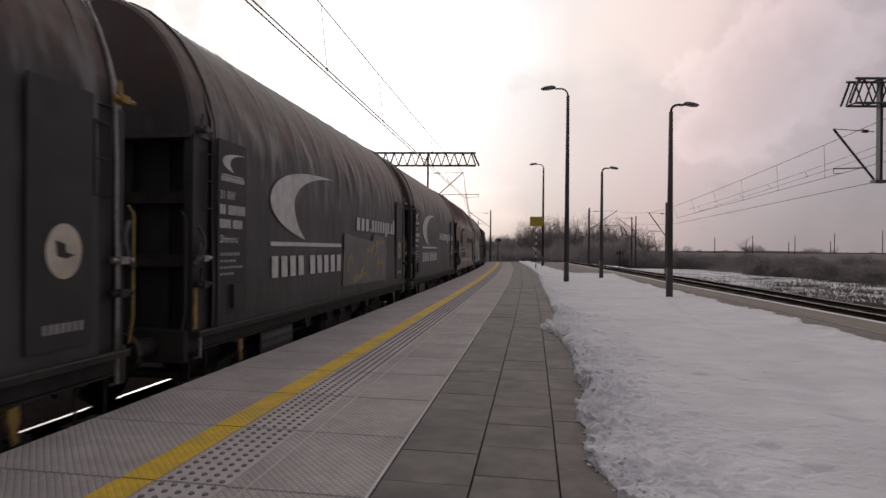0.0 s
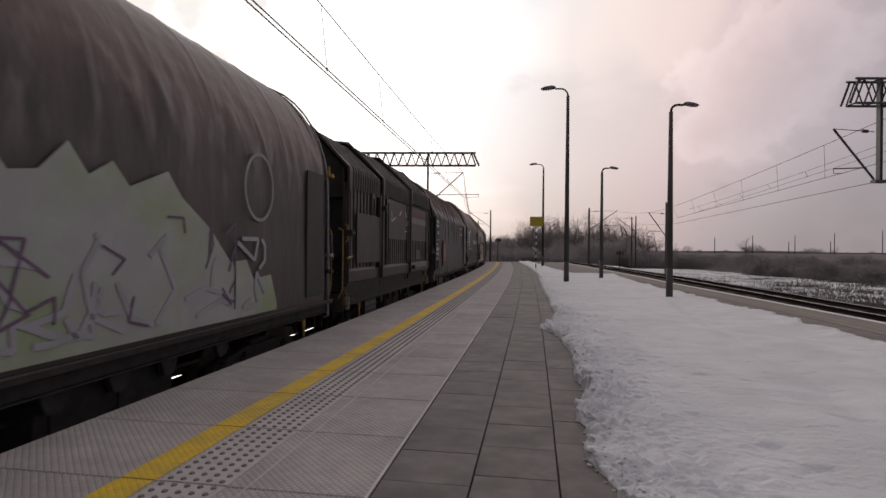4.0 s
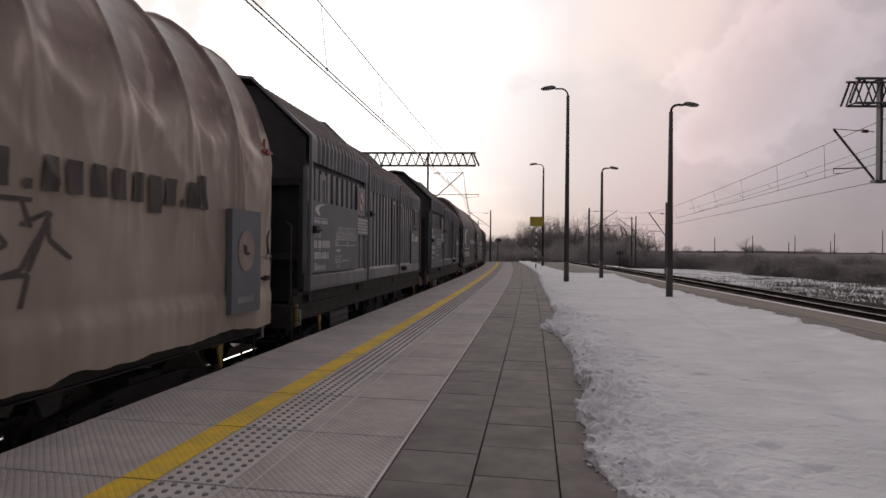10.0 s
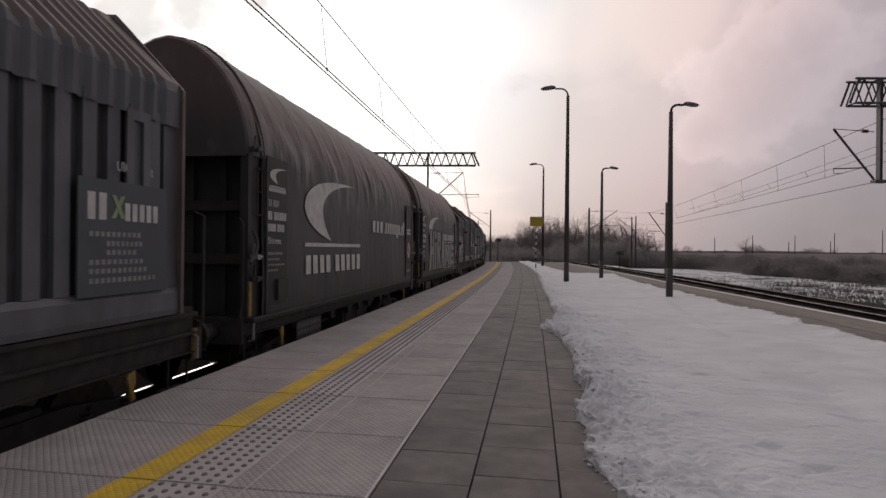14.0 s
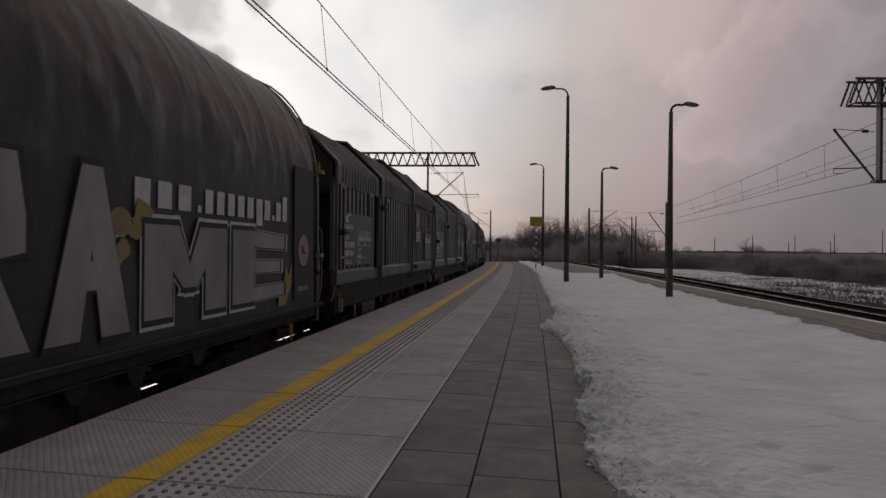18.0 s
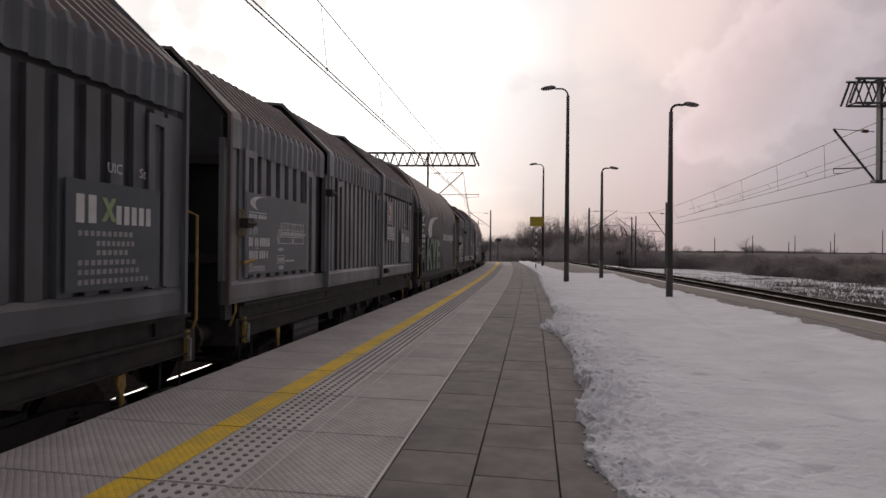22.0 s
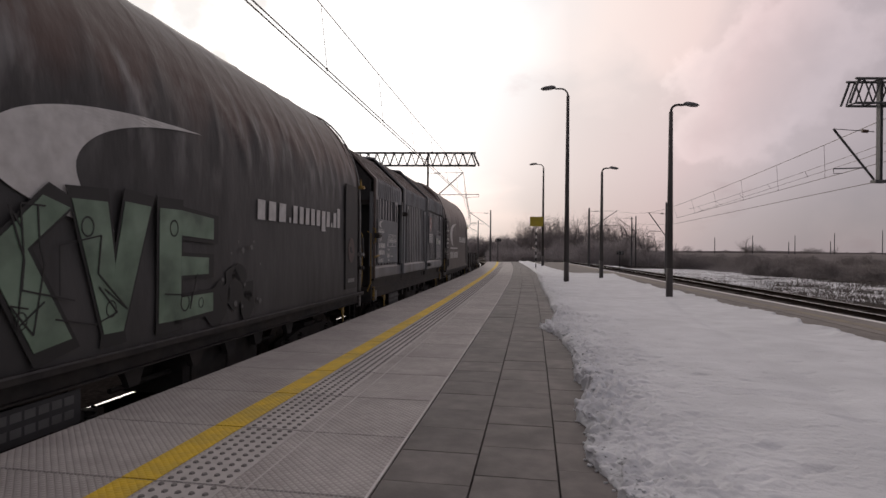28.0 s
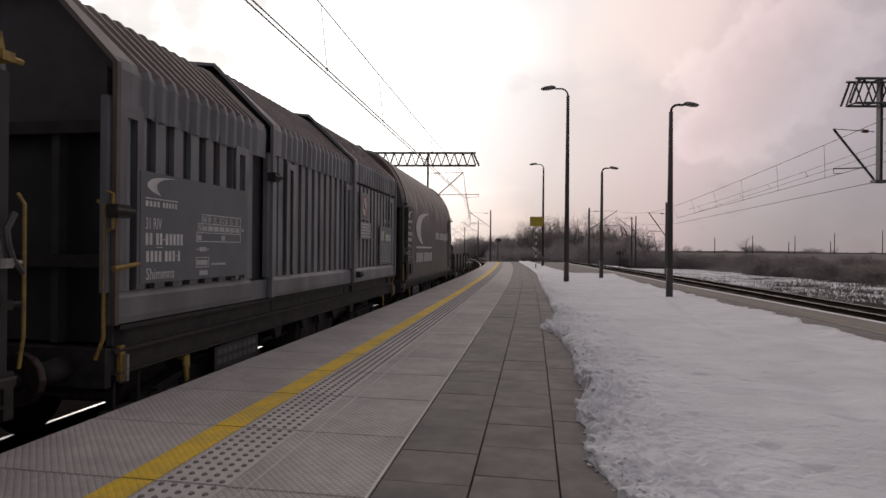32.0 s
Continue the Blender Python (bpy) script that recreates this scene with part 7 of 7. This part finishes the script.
    strokes(w, "spray_speckle", blobs(R, 4.9, 6.0, 1.4, 2.4, 12, 0.015, 0.04), X + 0.004, M_DULL, "pale sprayed specks", "word_specks")
    for n, (cy, cz, cr) in enumerate(((1.72, 2.25, 0.10), (2.15, 1.62, 0.07), (2.78, 2.35, 0.09), (3.06, 1.62, 0.08), (3.95, 2.38, 0.09), (4.15, 1.58, 0.10), (4.45, 1.55, 0.06))):
        part("graffiti_ring", mesh(f"graffiti_ring_{n}", M_BLACK, lambda bm: annulus(bm, X + 0.012, cy, cz, cr * 0.8, cr, 0.84, 0.002, 18)), w, "small dark sprayed ring")
    train.append(w)
    train.append(hood_wagon(label="slate grey telescopic hood wagon with marking boards", front=-0.05, shift=0.28))
    train.append(tarp_wagon(mat=M_BROWNTARP, label="brownish tarpaulin wagon with a white curved emblem", sign=None))
    train.append(low_wagon("dark flat wagon with low sides at the tail of the train"))
    return train


TRAIN = build_train()
WHEELS = [add_running_gear(w) for w in TRAIN]
# ---------------------------------------------------------------- trees, brushwood, embankment
def limb(bm, a, d, length, r, depth, rng, seg):
    """A tapering limb that bends and forks."""
    p = Vector(a)
    d = Vector(d).normalized()
    n = 3 if depth < 3 else 2
    for i in range(n):
        d = (d + Vector((rng.uniform(-0.26, 0.26), rng.uniform(-0.26, 0.26), rng.uniform(-0.04, 0.10)))).normalized()
        q = p + d * length / n
        r1 = r * 0.82
        rod(bm, p, q, r, r1, seg, False)
        p, r = q, r1
        if depth < 4 and i < n - 1:
            side = (d + Vector((rng.uniform(-1, 1), rng.uniform(-1, 1), rng.uniform(-0.35, 0.45))) * 1.1).normalized()
            limb(bm, p, side, length * rng.uniform(0.5, 0.75), r * 0.55, depth + 1, rng, 3)
    if depth < 4:
        for _ in range(2 if depth else 3):
            side = (d + Vector((rng.uniform(-1, 1), rng.uniform(-1, 1), rng.uniform(-0.4, 0.5))) * 0.95).normalized()
            limb(bm, p, side, length * rng.uniform(0.55, 0.8), r * 0.62, depth + 1, rng, 3)


def tree_meshes(k, n_side=16):
    rng = random.Random(50 + k)
    bt, bc = bmesh.new(), bmesh.new()
    rod(bt, (0, 0, -0.3), (0.05, 0.02, 2.2), 0.20, 0.16, 7)
    rod(bt, (0.05, 0.02, 2.2), (0.0, 0.1, 4.4), 0.16, 0.11, 7)
    limb(bc, (0, 0.1, 4.4), (rng.uniform(-0.15, 0.15), rng.uniform(-0.15, 0.15), 1), 2.3, 0.10, 1, rng, 4)
    for i in range(n_side):
        a = rng.uniform(0, 6.28)
        z = rng.uniform(2.2, 4.3)
        limb(bc, (0.03, 0.05, z), (math.cos(a), math.sin(a), rng.uniform(0.35, 0.9)), rng.uniform(1.7, 2.4), 0.06, 2, rng, 3)
    return finish(bt, "trunk", M_BARK), finish(bc, "crown", M_TWIG)


def build_trees():
    kinds = [tree_meshes(k) for k in range(4)]
    rng = random.Random(11)
    spots = []
    # the copse past the platform end: px-wise a broad hump with a lower right flank
    for i in range(66):
        u = (i % 50) / 49
        y = rng.uniform(128, 165)
        k = y / 998.0
        x = (926 + 230 * u - 784 + rng.uniform(-6, 6)) * k
        tall = 10.4 + 1.5 * math.sin(u * math.pi) - 2.5 * max(0, u - 0.8) * 5 + rng.uniform(-1.6, 1.2)
        spots.append((x, y, tall * y / 150))
    for i in range(10):
        y = rng.uniform(170, 210)
        spots.append(((862 + 6 * i - 784 + rng.uniform(-3, 3)) * y / 998, y, rng.uniform(5.5, 8.0)))
    spots += [(102.0, 190.0, 8.2), (103.5, 192.0, 6.5), (160.0, 230.0, 5.5), (78.0, 190.0, 5.0), (88.0, 200.0, 4.0)]
    for x, y, h in spots:
        t = new("bare_tree")
        s = (h + 2.2) / 9.8
        t.matrix_basis = Matrix.Translation((x, y, -2.0)) @ Matrix.Rotation(rng.uniform(0, 6.28), 4, "Z")
        t.scale = (s * rng.uniform(0.72, 0.92), s * rng.uniform(0.72, 0.92), s)
        tagged(t, "bare winter tree with fine grey-brown twigs", "tree", "bare trees past the platform")
        a, b = kinds[rng.randrange(4)]
        part("trunk", a, t)
        part("crown", b, t)


build_trees()


def thicket(name, label, spots, mat, hgt, spread, stems, seed, r=0.02):
    """Brushwood of many thin upright stems."""
    rng = random.Random(seed)
    verts, faces = [], []
    for x, y, z, k in spots:
        for _ in range(stems):
            px, py = x + rng.gauss(0, spread), y + rng.gauss(0, spread)
            h = hgt * k * rng.uniform(0.45, 1.1)
            lean = (rng.gauss(0, 0.34) * h, rng.gauss(0, 0.34) * h)
            i = len(verts)
            for q in range(3):
                a = 2.094 * q
                verts.append((px + r * k * math.cos(a), py + r * k * math.sin(a), z))
            verts.append((px + lean[0], py + lean[1], z + h))
            faces += [(i, i + 1, i + 3), (i + 1, i + 2, i + 3), (i + 2, i, i + 3)]
    me = bpy.data.meshes.new(name)
    me.from_pydata(verts, [], faces)
    me.materials.append(mat)
    tagged(part(name, me), label, "brushwood", kind="stuff")


def bushes(name, label, spots, mat, twigs, seed, r=0.022):
    """Rounded winter bushes: short twigs fanned out over a dome (x, y, foot, half width, height)."""
    rng = random.Random(seed)
    verts, faces = [], []
    for x, y, z, w, h in spots:
        for _ in range(twigs):
            a, u, q = rng.uniform(0, 6.283), rng.random() ** 0.6, rng.random() ** 0.8
            up = q * math.sqrt(max(0.0, 1 - u * u * 0.9))
            c, s = math.cos(a), math.sin(a)
            base = (x + w * u * c * (0.55 + 0.45 * q), y + w * u * s * (0.55 + 0.45 * q), z + h * up)
            k = rng.uniform(0.18, 0.38) * h
            d = Vector((c * u + rng.gauss(0, 0.45), s * u + rng.gauss(0, 0.45), 0.75 + rng.gauss(0, 0.4))).normalized() * k
            i = len(verts)
            for m in range(3):
                verts.append((base[0] + r * math.cos(2.094 * m), base[1] + r * math.sin(2.094 * m), base[2]))
            verts.append((base[0] + d.x, base[1] + d.y, base[2] + d.z))
            faces += [(i, i + 1, i + 3), (i + 1, i + 2, i + 3), (i + 2, i, i + 3)]
    me = bpy.data.meshes.new(name)
    me.from_pydata(verts, [], faces)
    me.materials.append(mat)
    tagged(part(name, me), label, "brushwood", kind="stuff")


def build_brush():
    rng = random.Random(21)
    spots = []
    for i in range(130):
        u = rng.random()
        y = rng.uniform(112, 150)
        tall = 1.0 + 0.45 * (0.32 < u < 0.8)
        spots.append(((870 + 318 * u - 784) * y / 998, y, -2.2, rng.uniform(1.8, 3.4), rng.uniform(2.4, 4.2) * tall))
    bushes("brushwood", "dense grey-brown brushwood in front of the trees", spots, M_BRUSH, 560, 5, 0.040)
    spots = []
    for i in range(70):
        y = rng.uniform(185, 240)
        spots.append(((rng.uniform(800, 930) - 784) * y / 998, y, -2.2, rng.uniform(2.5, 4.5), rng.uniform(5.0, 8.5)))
    bushes("brushwood", "far thicket where the line bends away, haze in its colour", spots, M_HAZE, 420, 15, 0.06)
    spots = []
    for i in range(60):
        y = rng.uniform(120, 175)
        px = rng.uniform(1150, 1600)
        spots.append(((px - 784) * y / 998, y, -2.2, rng.uniform(1.5, 4.0), rng.uniform(1.2, 3.0) * (1.25 if px < 1230 else 1.0)))
    bushes("brushwood", "low grey bushes at the foot of the embankment", spots, M_BUSH, 420, 6, 0.045)
    spots = []
    for i in range(120):
        y = rng.uniform(56, 118)
        x = (49 - 0.06 * y) + rng.uniform(-1.5, 22)
        spots.append((x, y, -2.1, rng.uniform(1.2, 3.0), rng.uniform(0.7, 1.7)))
    for px, y, w, h in ((1355, 72, 1.5, 2.3), (1338, 74, 1.6, 1.6), (1372, 71, 1.6, 1.5), (1458, 68, 1.6, 2.2), (1540, 62, 2.2, 1.7), (1520, 64, 1.8, 1.5), (1205, 100, 2.5, 2.4), (1250, 96, 2.2, 1.9), (1225, 98, 2.0, 2.6)):
        for _ in range(3):
            spots.append(((px - 784) * y / 998 + rng.uniform(-0.5, 0.5), y + rng.uniform(-1, 1), -2.0, w, h * rng.uniform(0.85, 1.05)))
    bushes("brushwood", "dark bushes along the edge of the snowy field", spots, M_BUSH, 520, 9, 0.030)
    spots = []
    for i in range(10500):
        y = rng.uniform(22, 135)
        x = rng.uniform(0.25, 0.95) * y
        if x < 17.0 + 0.13 * y or x > 50 - 0.06 * y or noise.noise((x * 0.2, y * 0.12, 3)) < -0.55:
            continue
        spots.append((x, y, -1.66 - 0.003 * y, rng.uniform(0.35, 1.0)))
    thicket("dry_reeds", "dry reeds and weeds standing in the snowy field", spots, M_REED, 0.45, 0.6, 16, 8, 0.045)
    spots = []
    for px, k in ((1195, 0.7), (1215, 1.0), (1238, 0.6), (1285, 0.6), (1322, 1.0), (1338, 1.3), (1345, 1.0), (1380, 0.5), (1425, 0.8), (1436, 1.0), (1450, 0.8), (1500, 0.4), (1545, 0.6)):
        spots.append(((px - 784) * 200.0 / 998, 200.0, 0.6, 2.3 * k, 2.5 * k))
    bushes("brushwood", "far bushes on the crest of the embankment, paled for haze", spots, M_TWIG, 260, 12, 0.05)


build_brush()


def build_embankment():
    """The far railway bank that closes the view, with masts on its crest."""
    # grass lightened in colour to stand for the haze before it
    m = material("embankment_grass", (0.165, 0.146, 0.14), 0.95, second=(0.205, 0.182, 0.175), scale=0.25, third=(0.125, 0.11, 0.105), third_scale=0.05, bump=0.8, bump_scale=1.5, bump_dist=0.3)
    bm = bmesh.new()
    n = 90
    prev = None
    for i in range(n + 1):
        u = i / n
        x = 50 + 330 * u
        y = 196 + 4 * math.sin(u * 5) - 40 * u
        wob = 0.25 * noise.noise((u * 40, 0, 0))
        row = [bm.verts.new((x, y + dy, z)) for dy, z in ((-13, -2.6), (-8, -1.4 + wob), (-2.5, 0.75 + wob * 0.6), (0, 0.95 + wob * 0.2), (6, 0.95), (20, -2.8))]
        if prev:
            for a in range(5):
                bm.faces.new((prev[a], prev[a + 1], row[a + 1], row[a]))
        prev = row
    tagged(part("embankment", finish(bm, "embankment", m, True)), "grassy railway embankment across the fields, paled for haze", "embankment", kind="structure")
    for px, top in ((1265, 420), (1407, 417), (1477, 413), (1562, 408), (1332, 417), (1396, 428), (1470, 427)):
        y = 190.0
        x = (px - 784) * y / 998
        h = 1.385 + (441 - top + (px - 784) * 0.009) * y / 998
        g = new("far_mast")
        tagged(g, "slim mast on the crest of the embankment", "mast", "masts on the embankment")
        part("pole", mesh(f"far_pole_{px}", M_STEEL, lambda bm: rod(bm, (x, y, 0.6), (x, y, h), 0.16, 0.11, 5)), g)


build_embankment()


def backdrop():
    """A low far rim of woods all round, so the horizon is closed."""
    bm = bmesh.new()
    prev = None
    seg = 220
    for i in range(seg + 1):
        a = 2 * math.pi * (i % seg) / seg
        r = 900
        h = 2.5 + 1.2 * noise.noise((math.cos(a) * 9, math.sin(a) * 9, 0)) + 0.8 * noise.noise((math.cos(a) * 40, math.sin(a) * 40, 3))
        row = [bm.verts.new((r * math.cos(a), r * math.sin(a), -4)), bm.verts.new((r * math.cos(a), r * math.sin(a), h))]
        if prev:
            bm.faces.new((prev[0], prev[1], row[1], row[0]))
        prev = row
    # the haze of distance is in this pale colour
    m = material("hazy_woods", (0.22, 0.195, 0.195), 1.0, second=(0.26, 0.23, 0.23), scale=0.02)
    tagged(part("backdrop", finish(bm, "backdrop", m)), "far woods along the horizon, paled for haze", "backdrop", kind="structure")


backdrop()
# ---------------------------------------------------------------- paving pieces
def build_paving():
    L = 1.02
    def slab(bm):
        box(bm, 0.0, SLAB_R - EDGE_L - 0.006, -L / 2 + 0.006, L / 2 - 0.006, -0.08, 0.0)
        bmesh.ops.bevel(bm, geom=[e for e in bm.edges if all(v.co.z > -0.01 for v in e.verts)], offset=0.006, segments=1, affect="EDGES")
    me_slab = mesh("slab", M_SLAB, slab)
    me_line = mesh("painted_stripe", M_YELLOW, lambda bm: box(bm, YEL_L - EDGE_L, YEL_R - EDGE_L, -L / 2 + 0.010, L / 2 - 0.010, -0.004, 0.004))
    me_strip = mesh("tactile_strip", M_STRIP, lambda bm: box(bm, YEL_R - EDGE_L + 0.03, YEL_R - EDGE_L + 0.46, -L / 2 + 0.012, L / 2 - 0.012, -0.004, 0.0035))
    def studs(bm):
        for i in range(5):
            for j in range(12):
                x, y = YEL_R - EDGE_L + 0.075 + 0.083 * i, -L / 2 + 0.045 + 0.0845 * j
                rod(bm, (x, y, 0.003), (x, y, 0.013), 0.021, 0.014, 6)
    me_stud = mesh("tactile_studs", M_STUD, studs)
    s, n = PLAT_0 + 0.31, 0
    while s < PLAT_1 - 0.3:
        ob = part("slab", me_slab, PLATFORM, m=line_pose(s, EDGE_L, 0.0))
        part("painted_stripe", me_line, ob, "worn yellow safety line" if n == 0 else "")
        part("tactile_strip", me_strip, ob)
        part("tactile_studs", me_stud, ob)
        n += 1
        s += L
    # the other edge: asphalt with a pale kerb and a faded line
    bm = bmesh.new()
    S = np.arange(PLAT_0, PLAT_1 + 0.1, 1.0)
    ribbon(bm, S, lambda s: [(PAVE_R + 0.02, -0.06), (PAVE_R + 0.02, -0.012), (edge_r(s) - 1.12, -0.004), (edge_r(s) - 1.12, -0.06)], True)
    part("asphalt", finish(bm, "asphalt", M_ASPHALT), PLATFORM, "worn brownish asphalt")
    me_kerb = mesh("kerb", M_KERB, lambda bm: box(bm, -1.12, 0.0, -L + 0.006, L - 0.006, -0.25, 0.006))
    me_edge = mesh("kerb_edge", M_WHITELINE, lambda bm: box(bm, -0.15, 0.004, -L + 0.006, L - 0.006, -0.05, 0.010))
    me_faded = mesh("faded_stripe", M_FADED, lambda bm: box(bm, -0.86, -0.62, -L + 0.006, L - 0.006, -0.02, 0.009))
    s = PLAT_0 + 1.1
    while s < PLAT_1 - 0.9:
        a, b = on_line(s - L, edge_r(s - L)), on_line(s + L, edge_r(s + L))
        d = (b - a).normalized()
        kerb = part("kerb", me_kerb, PLATFORM, m=Matrix.Translation((a + b) / 2) @ Matrix.Rotation(math.atan2(-d.x, d.y), 4, "Z"))
        part("kerb_edge", me_edge, kerb, "white painted platform edge" if s < PLAT_0 + 2 else "")
        part("faded_stripe", me_faded, kerb, "faded yellow line" if s < PLAT_0 + 2 else "")
        s += 2 * L
    # added ridge: stands for the line of reflected sky along the strip
    bm = bmesh.new()
    ribbon(bm, S, [(-1.634, 0.0), (-1.632, 0.003), (-1.624, 0.003), (-1.622, 0.0)], True)
    part("pale_ridge", finish(bm, "pale_ridge", M_STRIP), PLATFORM, "thin pale ridge added for the reflection beside the studs")
    bm = bmesh.new()
    ribbon(bm, S, [(SLAB_R - 0.024, 0.0015), (SLAB_R - 0.024, 0.003), (SLAB_R - 0.008, 0.003), (SLAB_R - 0.008, 0.0015)], True)
    part("pale_edge", finish(bm, "pale_edge", M_EDGE), PLATFORM, "pale worn edge along the slabs")
    # dark pavers in three rows
    P = 0.52
    cols = [(SLAB_R, JOINT_2), (JOINT_2, JOINT_3), (JOINT_3, PAVE_R)]
    meshes = []
    for c, (o0, o1) in enumerate(cols):
        def paver(bm):
            box(bm, o0 + 0.005, o1 - 0.005, -P / 2 + 0.0025, P / 2 - 0.0025, -0.06, 0.0)
            bmesh.ops.bevel(bm, geom=[e for e in bm.edges if all(v.co.z > -0.01 for v in e.verts)], offset=0.003, segments=1, affect="EDGES")
        meshes.append(mesh(f"paver{c}", M_PAVER, paver))
    rng = random.Random(3)
    far = bmesh.new()
    for c, (o0, o1) in enumerate(cols):
        s = PLAT_0 + 0.1 + 0.17 * c
        while s < PLAT_1 - 0.3:
            tilt = rng.uniform(-0.0025, 0.0025)
            if 1.0 < s < 46:
                part("paver", meshes[c], PLATFORM, m=line_pose(s, 0, tilt) @ pose(0, 0, 0, rng.uniform(-0.15, 0.15), rng.uniform(-0.15, 0.15), 0))
            else:
                v = [far.verts.new(on_line(s + dy, o, z)) for z in (-0.06, 0.0) for dy in (-P / 2 + 0.004, P / 2 - 0.004) for o in (o0 + 0.009, o1 - 0.009)]
                for f in ((4, 5, 7, 6), (0, 1, 5, 4), (2, 6, 7, 3), (0, 4, 6, 2), (1, 3, 7, 5)):
                    far.faces.new([v[i] for i in f])
            s += P
    ob = part("pavers_far", finish(far, "pavers_far", M_PAVER), PLATFORM, "dark concrete pavers")
    tagged(ob, kind="stuff")


build_paving()


# ---------------------------------------------------------------- what moves
SPEED = (1.2338, -0.7495, -10.7409, 39.0867, -79.6937, -122.6787)


def rear_of_first(t):
    """Where along the line the rear of the first wagon stands."""
    return float(np.polyval(SPEED, (t - 16.0) / 16.0)) + 0.11 * math.tanh((t - 11.5) / 2.0)


# one short hooded wagon and one long tarpaulin wagon break the even spacing: (how far its rear is set forward, its length over the usual)
UNEVEN = {3: (-0.15, 1.0), 5: (1.30, 0.885), 6: (0.0, 1.10)}


def wagon_pose(i, t):
    ahead, size = UNEVEN.get(i, (0.0, 1.0))
    s = rear_of_first(t) + PITCH * i - ahead - BODY * size
    a, b = on_line(s + 2.05 * size, TRACK, RAIL_Z), on_line(s + (BODY - 2.05) * size, TRACK, RAIL_Z)
    d = (b - a).normalized()
    turn = math.atan2(-d.x, d.y)
    return Matrix.Translation(a - d * 2.05 * size) @ Matrix.Rotation(turn, 4, "Z")


def motions():
    times = [0.5 * k for k in range(65)]
    for i, w in enumerate(TRAIN):
        w.scale = (1.0, UNEVEN.get(i, (0.0, 1.0))[1], 1.0)
        walk(w, [(t, wagon_pose(i, t)) for t in times])
    # wheels roll while their wagon is anywhere near the platform
    fine = [0.05 * k for k in range(641)]
    run = [rear_of_first(t) for t in fine]
    for i, sets in enumerate(WHEELS):
        rows, last = [], None
        for t, s in zip(fine, run):
            here = s + PITCH * i
            turn = -s / 0.46
            near = -8.0 < here < 62.0
            if t in (0.0, 32.0) or (near and (last is None or abs(turn - last) > 1.1)):
                rows.append((t, turn))
                last = turn
        # out of sight the rows only close the span, in steps below a quarter turn
        full, before = [rows[0]], rows[0][1]
        for t, turn in rows[1:]:
            step = turn - before
            before = turn
            full.append((t, full[-1][1] + (step if abs(step) < 1.5 else -1.2)))
        for ws in sets:
            home = ws.matrix_basis.translation.copy()
            walk(ws, [(t, Matrix.Translation(home) @ Matrix.Rotation(a, 4, "X")) for t, a in full])


motions()
